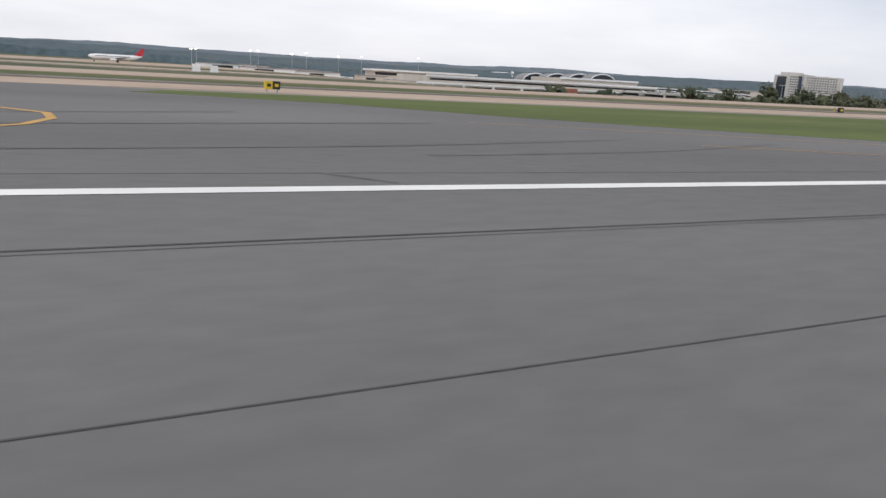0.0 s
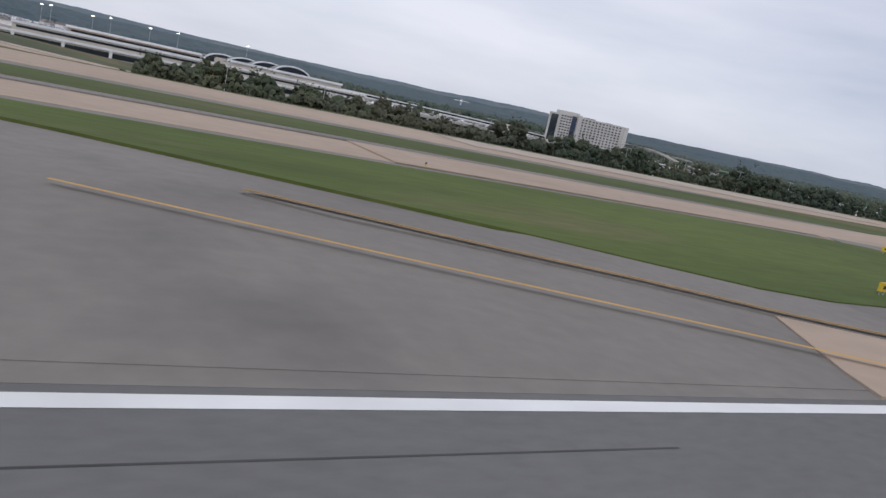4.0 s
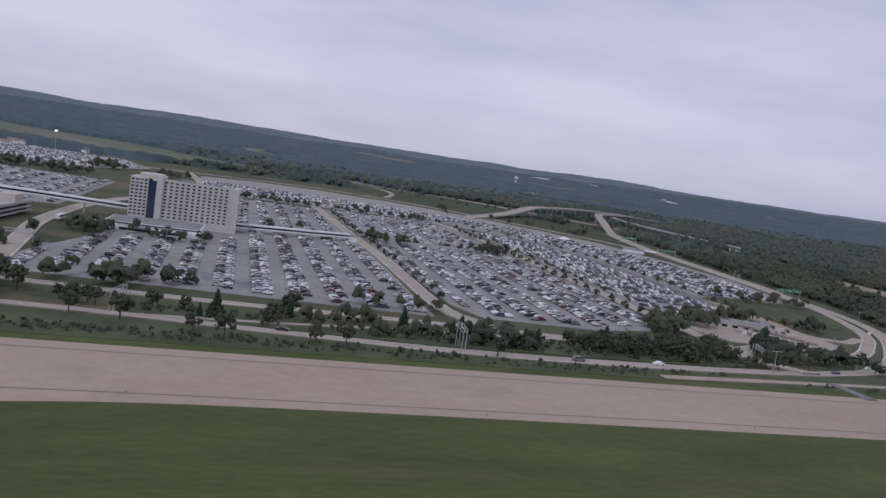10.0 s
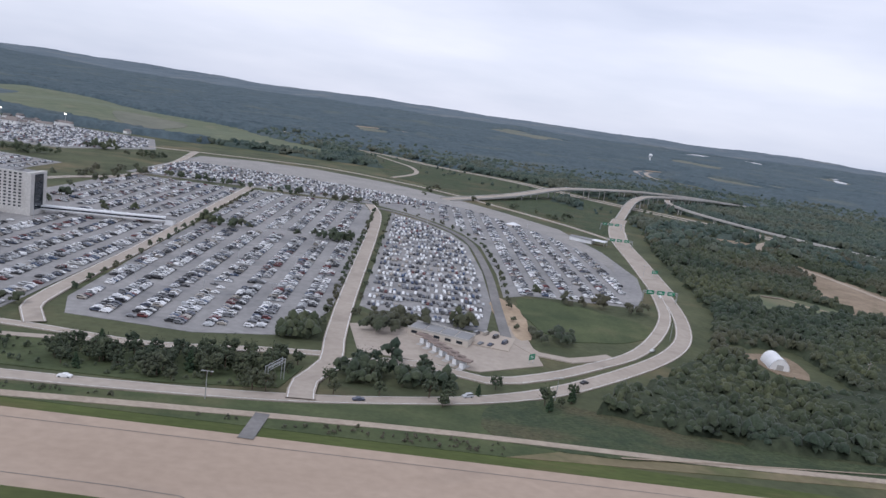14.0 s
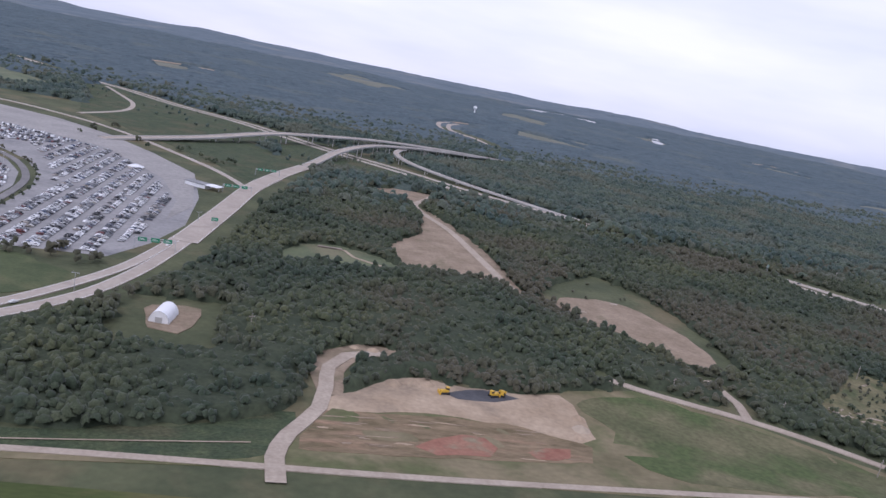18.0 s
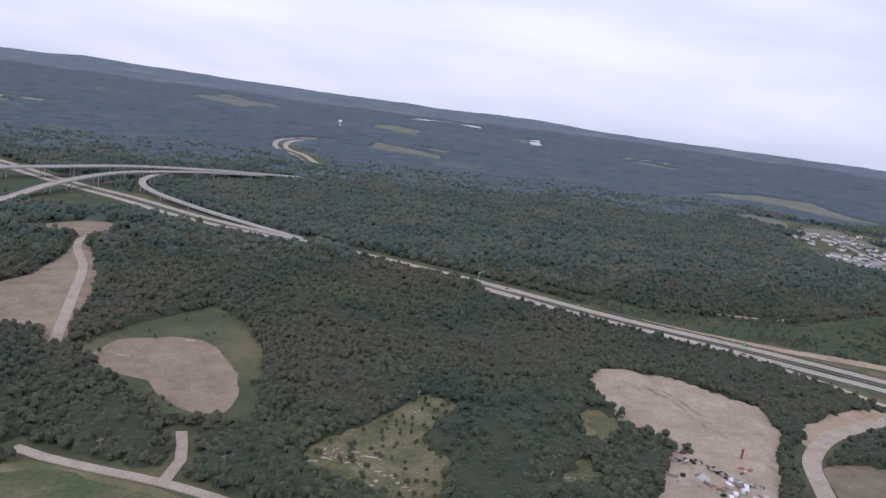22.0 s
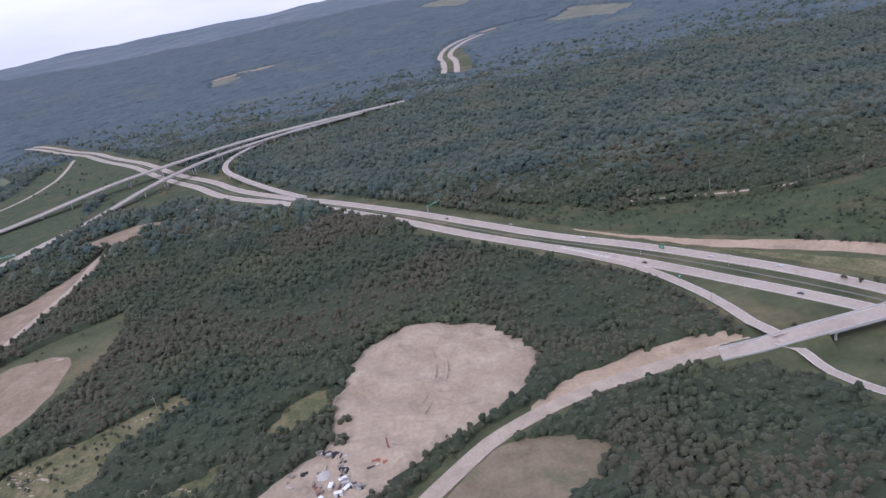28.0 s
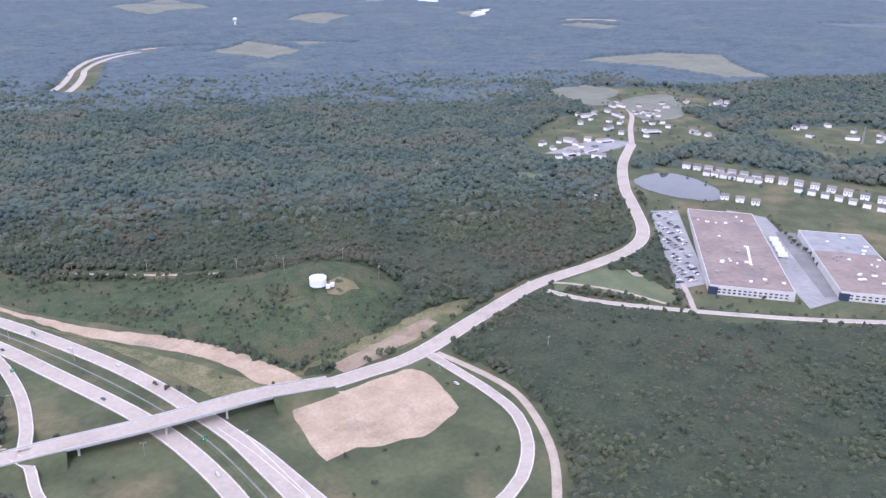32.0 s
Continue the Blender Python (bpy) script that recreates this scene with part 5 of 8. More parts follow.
def woods(name, x0, x1, y0, y1, step, size, protos, mats, label, seed, hide=None, fade=(0, 0)):
    rr = np.random.RandomState(seed)
    X, Y = np.meshgrid(np.arange(x0, x1, step), np.arange(y0, y1, step))
    x = X.ravel() + rr.uniform(-0.45, 0.45, X.size) * step
    y = Y.ravel() + rr.uniform(-0.45, 0.45, X.size) * step
    keep = ~open_ground(x, y, size * 0.3)
    thin = thin_at(x, y)
    cut = inside(x, y, COVER["power_cut"][1])
    chance = np.where(inside(x, y, COVER["wood_meadow"][1]), 0.3, np.where(cut, 0.12 + 0.5 * (np.sin(x / 17 + y / 23) * np.sin(y / 9 - x / 31) > 0.1), 0.04))
    keep &= ~thin | (rr.random_sample(len(x)) < chance)
    scrub = inside(x, y, [(1345, 130), (1560, 130), (1560, 225), (1400, 285), (1345, 250)])
    keep &= ~scrub | (np.sin(x / 14 + 2 * np.sin(y / 17)) * np.sin(y / 11 + x / 31) > -0.62)
    if hide:
        keep &= ~hide(x, y)
    if fade[1]:
        keep &= rr.random_sample(len(x)) > (y - (y1 - fade[1])) / fade[1]
    if fade[0]:
        keep &= rr.random_sample(len(x)) < (y - y0) / fade[0]
    x, y = x[keep], y[keep]
    lump = 0.5 + 0.5 * np.sin(x / 31 + 2 * np.sin(y / 43)) * np.sin(y / 27 + 1.7 * np.sin(x / 37))
    sc = size * (0.62 + 0.30 * lump + 0.42 * rr.random_sample(len(x)))
    sc[thin[keep]] *= 0.5
    sc[scrub[keep]] *= 0.8
    sc[TALL(x, y)] *= 1.42
    return scatter(name, protos, np.stack([x, y, land(x, y) - 0.1], 1), sc, mats, label, seed + 1)


def canopy(name, x0, x1, y0, y1, cell, height, mat, label, seed, hide=None):
    """A closed, lumpy leaf canopy over the land, open where nothing grows."""
    rr = np.random.RandomState(seed)
    xs, ys = np.arange(x0, x1 + cell, cell), np.arange(y0, y1 + cell, cell)
    X, Y = np.meshgrid(xs, ys)
    x = X.ravel() + rr.uniform(-0.35, 0.35, X.size) * cell
    y = Y.ravel() + rr.uniform(-0.35, 0.35, X.size) * cell
    bare = open_ground(x, y, cell * 0.6)
    bare |= thin_at(x, y)
    if hide:
        bare |= hide(x, y)
    rim = np.zeros(X.shape, bool)
    rim[[0, -1]], rim[:, [0, -1]] = True, True
    bare |= rim.ravel()
    lump = np.sin(x / (5.3 * cell) + 2 * np.sin(y / (7.1 * cell))) * np.sin(y / (4.7 * cell) + 1.7 * np.sin(x / (6.3 * cell)))
    z = land(x, y) + np.where(bare, -2.5, height * (0.6 + 0.12 * lump + 0.4 * rr.random_sample(len(x))))
    q = (np.arange(len(ys) - 1)[:, None] * len(xs) + np.arange(len(xs) - 1)[None]).ravel()
    f = np.concatenate([np.stack([q, q + 1, q + len(xs) + 1], 1), np.stack([q, q + len(xs) + 1, q + len(xs)], 1)])
    f = f[~bare[f].all(1)]
    ob = tris(name, np.stack([x, y, z], 1), f, [mat])
    ob.data.polygons.foreach_set("use_smooth", [True] * len(ob.data.polygons))
    return tagged(ob, label, "trees", kind="stuff")


P_NEAR = [clumps(s, 6, 0.48, 1.4, 0.31) for s in range(10)]
P_WOOD = [clumps(40 + s, 4, 0.28, 1.25, 0.30) for s in range(14)]
P_MID = [clumps(20 + s, 3, 0.34, 1.05, 0.34) for s in range(8)]
woods("woodland_near", 640, 1130, 112, 500, 2.75, 3.35, P_WOOD, [LEAF], "dense broadleaf wood of rounded dark green crowns", 3, None, (0, 90))
woods("woodland_east", 1130, 1560, 112, 500, 3.0, 3.5, P_WOOD, [LEAF], "dense broadleaf wood on the rising ground", 5, None, (0, 120))
woods("woodland_north", 430, 1760, 380, 1060, 4.8, 5.6, P_MID, [LEAF_MID_HAZE], "broad green woodland beyond the motorway", 7, None, (120, 330))
woods("woodland_side", 1560, 2150, 150, 900, 7.0, 7.0, P_MID, [LEAF_MID_HAZE], "green woodland round the town", 8)
canopy("understory_near", 640, 1560, 112, 480, 3.4, 3.0, UNDERSTORY, "filler leaf layer between the crowns, shade put into its colour", 31)
canopy("understory_north", 430, 2150, 440, 960, 6.5, 3.6, SCRUB_HAZE, "leaf layer between the hillside crowns", 32)
west_of = lambda x, y: ((x < 420) & (y < 1130)) | ((x > 1770) & (y < 880))
# far canopies carry the haze in their base colours, palest at the horizon
canopy("woodland_west", -650, 430, 640, 1160, 6.5, 6.5, CANOPY_HAZE, "wooded ridge beyond the airport", 10)
canopy("woodland_far", -420, 2620, 790, 1790, 7.0, 5.5, CANOPY_HAZE, "far continuous woodland", 9, west_of)
canopy("woodland_farther", -1300, 3700, 1690, 3120, 14.0, 5.0, CANOPY_HAZE, "distant woodland with haze tinted into its colour", 11)
canopy("woodland_horizon", -3000, 5500, 2940, 5600, 36.0, 8.0, HORIZON_WOODS_HAZE, "woodland on the horizon, haze tinted into its colour", 13)

# ---- parked cars ----
def car_shape(kind=0):
    """Half-scale saloon, estate or van: an extruded side profile with wheels' arches, glass set proud of the sides."""
    if kind == 0:
        prof = [(-1.15, .16), (-1.17, .38), (-1.1, .47), (-.62, .52), (-.36, .74), (.28, .75), (.58, .54), (1.05, .47), (1.17, .36), (1.15, .16)]
        panes, sides = (3, 5), [(-.50, .53), (-.33, .70), (.25, .71), (.47, .54)]
    elif kind == 1:
        prof = [(-1.15, .18), (-1.18, .45), (-1.12, .62), (-.98, .88), (.22, .9), (.56, .62), (1.05, .54), (1.17, .42), (1.15, .18)]
        panes, sides = (2, 4), [(-.98, .62), (-.9, .83), (.19, .85), (.43, .62)]
    else:
        prof = [(-1.35, .2), (-1.37, .6), (-1.34, 1.06), (.7, 1.08), (.98, .68), (1.3, .58), (1.36, .4), (1.34, .2)]
        panes, sides = (3, 3), [(.2, .66), (.2, .98), (.66, .99), (.86, .68)]
    w = 0.44
    v = [(x, -w * (1 if z < .55 else .86), z) for x, z in prof] + [(x, w * (1 if z < .55 else .86), z) for x, z in prof]
    n = len(prof)
    f, s = [], []
    for i in range(n):
        j = (i + 1) % n
        f.append((i, j, j + n, i + n))
        s.append(1 if i in panes else 0)
    f += [tuple(range(n))[::-1], tuple(range(n, 2 * n))]
    s += [0, 0]
    s = [0] * len(s)
    a, d = len(v), .016
    (xr0, zr0), (xr1, zr1), (xf1, zf1), (xf0, zf0) = sides
    for sg in (-1, 1):
        v += [(xr0 - .1, sg * w * .94, zr0), (xr1 - .05, sg * (w * .86 + d), zr1), (xf1 + .05, sg * (w * .86 + d), zf1), (xf0 + .1, sg * w * .94, zf0)]
    f += [(a, a + 1, a + 2, a + 3), (a + 7, a + 6, a + 5, a + 4), (a, a + 4, a + 5, a + 1), (a + 3, a + 2, a + 6, a + 7)]
    s += [1] * 4
    return v, f, s


def wheel_mesh():
    bm = bmesh.new()
    rod(bm, (0, -.08, 0), (0, .08, 0), .17, n=10)
    me = bpy.data.meshes.new("wheel")
    bm.to_mesh(me)
    bm.free()
    me.materials.append(TYRE)
    return me


WHEEL = wheel_mesh()
CARS = []
for kind, what in ((0, "saloon"), (1, "estate"), (2, "van")):
    v, f, s = car_shape(kind)
    body_me = bpy.data.meshes.new("body")
    body_faces = [q for q, m in zip(f, s) if m == 0]
    body_me.from_pydata(v[:1 + max(max(q) for q in body_faces)], [], body_faces)
    body_me.materials.append(PAINT_ONE)
    glass_me = bpy.data.meshes.new("glasshouse")
    ring = [q for q, m in zip(f, s) if m == 1]
    first = min(min(q) for q in ring)
    glass_me.from_pydata(v[first:], [], [tuple(i - first for i in q) for q in ring])
    glass_me.materials.append(CAR_GLASS)
    CARS.append((what, body_me, glass_me))


def car(kind, x, y, turn, label="", group="parked cars"):
    """A car as a thing: body, glass and four wheels."""
    what, body_me, glass_me = CARS[kind]
    ob = empty("car", (x, y, land1(x, y) + 0.16 + 0.0), turn)
    for name, me, at in (("body", body_me, (0, 0, 0)), ("glasshouse", glass_me, (0, 0, 0))):
        p = new(name, me)
        p.parent, p.location = ob, at
    for wx in (-.72, .72):
        for wy in (-.38, .38):
            p = new("wheel", WHEEL)
            p.parent, p.location = ob, (wx, wy, .17)
    return tagged(ob, label or ("parked " + what + " car standing in a marked row"), "car", group)


def car_rows(outline, along, pitch, aisle, fill, seed, margin=2.0, bend=0.0):
    """Places of cars in double rows inside an outline: rows run along x or y."""
    rr = np.random.RandomState(seed)
    p = np.array(outline, float)
    x0, y0, x1, y1 = p[:, 0].min(), p[:, 1].min(), p[:, 0].max(), p[:, 1].max()
    out = []
    u0, u1, w0, w1 = (x0, x1, y0, y1) if along == "y" else (y0, y1, x0, x1)
    r = u0 + 2.2
    while r < u1 - 1:
        for side in (0, 1):
            u = r + side * 2.45
            w = w0 + rr.uniform(0, 1)
            lo = rr.uniform(0.75, 1.0)
            while w < w1:
                if rr.random_sample() < fill * lo:
                    x, y = (u, w) if along == "y" else (w, u)
                    y = y + (bend * ((x - (x0 + x1) / 2) / 60) ** 2 if along == "x" else 0)
                    x = x + (bend * ((y - y0) / 100) ** 2 if along == "y" else 0)
                    turn = (0 if along == "y" else 90) + (0 if side else 180) + rr.uniform(-3, 3) + (180 if rr.random_sample() < 0.15 else 0)
                    out.append((x + rr.uniform(-.12, .12), y + rr.uniform(-.08, .08), turn))
                w += pitch * (1 + (rr.random_sample() < 0.012) * 4)
        r += aisle
    a = np.array(out)
    return a[inside(a[:, 0], a[:, 1], outline)]


LOTS = {
    "hotel_front": ([(440, 168), (532, 160), (532, 230), (530, 284), (492, 284), (490, 250), (480, 230), (452, 226)], "y", 1.32, 8.6, 0.82),
    "hotel_back": ([(470, 290), (528, 292), (526, 394), (470, 394)], "y", 1.32, 8.6, 0.86),
    "central_south": ([(549, 163), (543, 174), (541, 230), (540, 281), (599, 285), (600, 192), (596, 169), (575, 162)], "y", 1.3, 8.7, 0.9),
    "central_north": ([(540, 292), (599, 296), (597, 370), (591, 400), (535, 396)], "y", 1.3, 8.7, 0.85),
    "east": ([(611, 200), (623, 190), (642, 191), (646, 215), (646, 265), (643, 318), (636, 343), (624, 365), (611, 380)], "x", 1.3, 8.0, 0.92),
    "outer": ([(656, 236), (696, 243), (702, 265), (706, 300), (703, 337), (689, 382), (650, 446), (618, 425), (640, 380), (652, 350), (658, 320), (659, 265)], "y", 1.3, 8.0, 0.92),
    "outer_north": ([(466, 408), (530, 416), (600, 414), (632, 440), (645, 447), (591, 474), (543, 488), (500, 494), (466, 490)], "x", 1.35, 8.4, 0.85),
    "west": ([(220, 484), (300, 457), (392, 475), (424, 540), (398, 612), (300, 632), (220, 595)], "x", 1.5, 8.2, 0.8),
    "garage_lot": ([(330, 275), (425, 285), (425, 400), (340, 420)], "y", 1.35, 9.0, 0.6),
    "estate": ([(1494, 394), (1508, 392), (1468, 294), (1452, 290)], "y", 1.35, 8.0, 0.5),
}
CAR_V = [car_shape(k) for k in (0, 1, 2)]
single = 0
for rank, (key, (outline, along, pitch, aisle, fill)) in enumerate(LOTS.items()):
    spots = car_rows(outline, along, pitch, aisle, fill, 50 + rank)
    rr = np.random.RandomState(90 + rank)
    kinds = rr.choice([0, 0, 0, 1, 1, 1, 2], len(spots), p=[.19, .19, .14, .16, .16, .13, .03])
    ones = np.zeros(len(spots), bool)
    limit = {"hotel_front": 110, "central_south": 130, "east": 30, "outer": 25}.get(key, 0)
    ones[np.argsort(spots[:, 1])[:limit]] = True
    for (x, y, t), k in zip(spots[ones], kinds[ones]):
        car(int(k), x, y, t)
    vs, fs, ms, off = [], [], [], 0
    for (x, y, t), k in zip(spots[~ones], kinds[~ones]):
        v, f, s = CAR_V[k]
        v = np.array(v)
        c, sn = math.cos(radians(t)), math.sin(radians(t))
        vs.append(np.stack([v[:, 0] * c - v[:, 1] * sn + x, v[:, 0] * sn + v[:, 1] * c + y, v[:, 2] + land1(x, y) + 0.1], 1))
        for q, m in zip(f, s):
            for i in range(1, len(q) - 1):
                fs.append((q[0] + off, q[i] + off, q[i + 1] + off))
                ms.append(m)
        off += len(v)
    if vs:
        tagged(tris("parked_cars", np.concatenate(vs), np.array(fs), [PAINT_MANY, CAR_GLASS], ms), "close rows of parked cars of many colours", "cars", kind="stuff")

# cars under way
for k, x, y, t in ((0, 497, 122.5, -12), (1, 548, 115, 2), (0, 566, 117.8, 184), (0, 615, 126, 200), (1, 636, 138, 210), (0, 664, 157, 38), (0, 690, 190, 50), (1, 715, 262, 80),
                   (0, 1128, 322, -40), (0, 1197, 261, -47), (0, 1176, 279, 132), (0, 1196, 237, -47), (1, 1238, 185, -60), (0, 1150, 283, 132), (0, 1059, 376, 140), (1, 1322, 222, -55), (0, 1094, 354, -40)):
    car(k, x, y, t, "car driving on the pale concrete road", "cars on the roads")

# ---- trees that stand alone ----
def leafy(seed, h, spread, conifer=False):
    """A tapered trunk with limbs and a crown of many clumps and loose leaf tufts."""
    r = random.Random(seed)
    ob = empty("tree")
    bm = bmesh.new()
    rod(bm, (0, 0, -0.3), (0.03 * h, 0, h * (0.9 if conifer else 0.62)), 0.035 * h, 0.012 * h, 7)
    if not conifer:
        for i in range(4):
            a = i * 1.6 + r.uniform(-.3, .3)
            rod(bm, (0.01, 0, h * (0.3 + 0.06 * i)), (math.cos(a) * spread * .6, math.sin(a) * spread * .6, h * (0.55 + 0.08 * i)), 0.016 * h, 0.006 * h, 5)
    part("trunk", bm, BARK, ob)
    bm = bmesh.new()
    n = 26 if not conifer else 30
    for i in range(n):
        if conifer:
            u = i / n
            a, d = i * 2.4, spread * (1 - u) * r.uniform(.45, 1)
            c, s = Vector((math.cos(a) * d, math.sin(a) * d, h * (0.12 + 0.86 * u))), spread * (0.2 + 0.28 * (1 - u))
        else:
            a, d = r.uniform(0, 6.283), spread * math.sqrt(r.random())
            c = Vector((math.cos(a) * d, math.sin(a) * d, h * (0.36 + 0.56 * r.random() * (1 - 0.4 * (d / spread) ** 2))))
            s = spread * r.uniform(.2, .36)
        turn = Euler((r.uniform(0, 6), r.uniform(0, 6), r.uniform(0, 6))).to_matrix()
        for v in bmesh.ops.create_icosphere(bm, subdivisions=1, radius=1.0)["verts"]:
            v.co = c + turn @ v.co * s * r.uniform(.6, 1.35)
    for i in range(70):
        a, d = r.uniform(0, 6.283), spread * r.uniform(.6, 1.12)
        zz = r.uniform(.3, .98)
        if conifer:
            d *= 1 - zz
        c = Vector((math.cos(a) * d, math.sin(a) * d, h * zz))
        q = [c + Vector((r.uniform(-1, 1), r.uniform(-1, 1), r.uniform(-1, 1))) * spread * .16 for _ in range(3)]
        bm.faces.new([bm.verts.new(p) for p in q])
    part("crown", bm, CONIFER if conifer else LEAF, ob)
    return tagged(ob, "dark conifer with a pointed crown" if conifer else "broadleaf tree with a rounded green crown", "tree", "trees beside the roads")


TREES = [leafy(s, 3.6 + 0.5 * s, 1.35 + 0.1 * s) for s in range(4)] + [leafy(9, 4.4, 1.1, True), leafy(10, 5.2, 1.2, True)]
PLACED = set()


LOOSE, KEPT = [], []


def plant(x, y, size=1.0, kind=None, seed=[1]):
    seed[0] += 1
    if (y > 152 and x < 1000) or len(KEPT) > 285:
        LOOSE.append((x, y, size))
        return
    KEPT.append((x, y))
    r = random.Random(seed[0] * 7 + 3)
    k = r.randrange(4) if kind is None else kind
    m = pose(x, y, land1(x, y) + 0.05, 0, 0, r.uniform(0, 360)) @ Matrix.Scale(size * r.uniform(.8, 1.2), 4)
    if k not in PLACED:
        PLACED.add(k)
        TREES[k].matrix_world = m
    else:
        src = TREES[k]
        ob = copy_thing(src, m)
        ob.matrix_basis = m


r_t = random.Random(21)
for i in range(74):                                   # belt between taxiway and main road
    x = 290 + i * 3.6 + r_t.uniform(-1.5, 1.5)
    dense = 0.75 if x < 448 else 0.06
    if r_t.random() < dense:
        plant(x, r_t.uniform(109, 121) + (12 if x < 340 else 0), r_t.uniform(.7, 1.25), r_t.choice([0, 1, 2, 3, 3, 0]))
    if x < 450:
        plant(x + 1, r_t.uniform(118, 134) + (8 if x < 340 else 0), r_t.uniform(.8, 1.4), r_t.choice([0, 1, 2, 3, 2]))
for x0, x1, y0, y1, n, c in ((470, 500, 128, 146, 12, .3), (520, 546, 124, 138, 16, .8), (556, 600, 124, 141, 26, .2), (606, 640, 128, 150, 14, .2), (614, 628, 150, 156, 5, .1),
                             (594, 603, 162, 172, 7, .0), (608, 640, 183, 190, 16, .1), (655, 668, 176, 190, 8, .1), (657, 700, 228, 242, 12, .0), (448, 488, 226, 236, 8, .1),
                             (538, 600, 284, 290, 26, .2), (468, 530, 284, 291, 8, .0), (466, 600, 400, 410, 34, .1), (466, 480, 300, 400, 8, .1), (425, 446, 150, 215, 14, .2),
                             (452, 480, 166, 163, 10, .3), (446, 470, 330, 420, 16, .1), (620, 700, 470, 540, 10, .0), (690, 722, 440, 470, 6, .0),
                             (335, 420, 178, 200, 18, .1), (300, 335, 215, 235, 12, .1), (640, 660, 135, 148, 6, .3)):
    for i in range(n):
        plant(r_t.uniform(x0, x1), r_t.uniform(min(y0, y1), max(y0, y1)), r_t.uniform(.6, 1.05), 4 if r_t.random() < c else None)
for cx, cy, spread, n in ((402, 152, 7, 12), (392, 168, 8, 12), (417, 150, 5, 9), (436, 143, 4.5, 9), (446, 147, 5, 10), (456, 154, 5, 9), (465, 156, 4, 6), (463, 139, 4, 6), (450, 128, 4, 6), (462, 126, 4, 6), (478, 128, 4, 5),
                          (352, 386, 9, 10), (372, 432, 10, 14), (398, 428, 10, 14), (408, 500, 12, 14), (448, 480, 10, 10), (396, 262, 6, 8), (420, 215, 5, 6), (446, 228, 5, 8), (360, 160, 12, 16), (330, 170, 12, 16)):
    for i in range(n):                                # thick clumps of trees round the approach roads
        x, y = cx + r_t.gauss(0, spread * .6), cy + r_t.gauss(0, spread * .6)
        if any(bool(near_line(np.array([x]), np.array([y]), line, reach)[0]) for line, reach in ROADS.values()):
            continue
        plant(x, y, r_t.uniform(.75, 1.2))
def grove(outline, n, lo, hi, conifers=0.0):
    """Trees spread over a plan outline."""
    p = np.array(outline, float)
    while n:
        x, y = r_t.uniform(p[:, 0].min(), p[:, 0].max()), r_t.uniform(p[:, 1].min(), p[:, 1].max())
        if inside(np.array([x]), np.array([y]), outline)[0]:
            n -= 1
            if not any(bool(near_line(np.array([x]), np.array([y]), line, reach)[0]) for line, reach in ROADS.values()):
                plant(x, y, r_t.uniform(lo, hi), 4 if r_t.random() < conifers else None)


grove([(549, 141), (566, 147), (594, 150), (602, 147), (602, 137), (597, 132), (575, 129), (557, 129)], 95, .55, 1.0)
grove([(609, 146), (615, 151), (633, 145.5), (640, 145), (633, 140), (611, 136)], 30, .6, 1.0)
grove([(592, 160), (602, 166), (602, 172), (592, 168)], 12, .7, 1.1)
grove([(611, 172), (624, 174), (624, 186), (611, 184)], 12, .7, 1.1)
grove([(488, 128), (546, 122), (546, 138), (500, 145)], 40, .5, .95)
for i in range(24):                                   # small trees along the avenues
    plant(539.4 - 0.025 * i * 8 + 0.3, 178 + 9.0 * i, .5)
    plant(601.5 - 0.01 * i * 5, 176 + 8.6 * i, .55)
    if i % 2:
        plant(608.8, 180 + 8.2 * i, .5)
for i in range(22):                                   # trees by the curved lane
    p = curve_points([(614, 394), (631, 376), (645, 349), (652.5, 319), (655, 265), (653, 215), (652.5, 190)], 1.0)
    q = p[int((i + .5) / 22 * (len(p) - 1))]
    plant(q[0], q[1], .5)
for i in range(5):
    plant(516 + 4.6 * i, 161.5, .8, 4)
for i in range(30):                                   # young trees along the estate road
    p = curve_points([(1388, 299.5), (1404, 285), (1439, 268), (1484, 250), (1524, 238), (1600, 218)], 1.0)
    q = p[int((i + .5) / 30 * (len(p) - 1))]
    plant(q[0], q[1], .42)
for i in range(16):
    plant(1562 - 1.9 * i + r_t.uniform(-1, 1), 372 - 6.6 * i, .7)
for x, y, s in ((1033, 186, 1.2), (1036, 180, 1.3), (1040, 188, 1.0), (1041, 178, 1.1), (1217, 240, .5), (1222, 238, .55), (1213, 243, .5), (1226, 236, .5)):
    plant(x, y, s)
loose = np.array(LOOSE)
scatter("lot_trees", P_NEAR, np.stack([loose[:, 0], loose[:, 1], land(loose[:, 0], loose[:, 1])], 1), loose[:, 2] * 3.4, [LEAF], "small green trees between the parking rows", 79)
# hedges and shrubs along the verge and the belts, as loose undergrowth
rr = np.random.RandomState(77)
sx = np.concatenate([rr.uniform(285, 450, 700), rr.uniform(450, 640, 520), rr.uniform(470, 602, 300)])
sy = np.concatenate([rr.uniform(108, 137, 700), rr.uniform(107.5, 112.5, 520), rr.uniform(123, 144, 300)])
keep = np.ones(len(sx), bool)
for line, reach in ROADS.values():
    keep &= ~near_line(sx, sy, line, reach)
scatter("undergrowth", P_NEAR, np.stack([sx, sy, land(sx, sy)], 1)[keep], (rr.uniform(.7, 1.7, len(sx)) * np.where(np.arange(len(sx)) < 700, 1.0, np.where(np.arange(len(sx)) < 1220, 0.42, 0.75)))[keep], [LEAF], "low green shrubs along the verge", 78)

# ---- hotel ----
def thing(name, at, turn, label, category, group=""):
    return tagged(empty(name, at, turn), label, category, group)


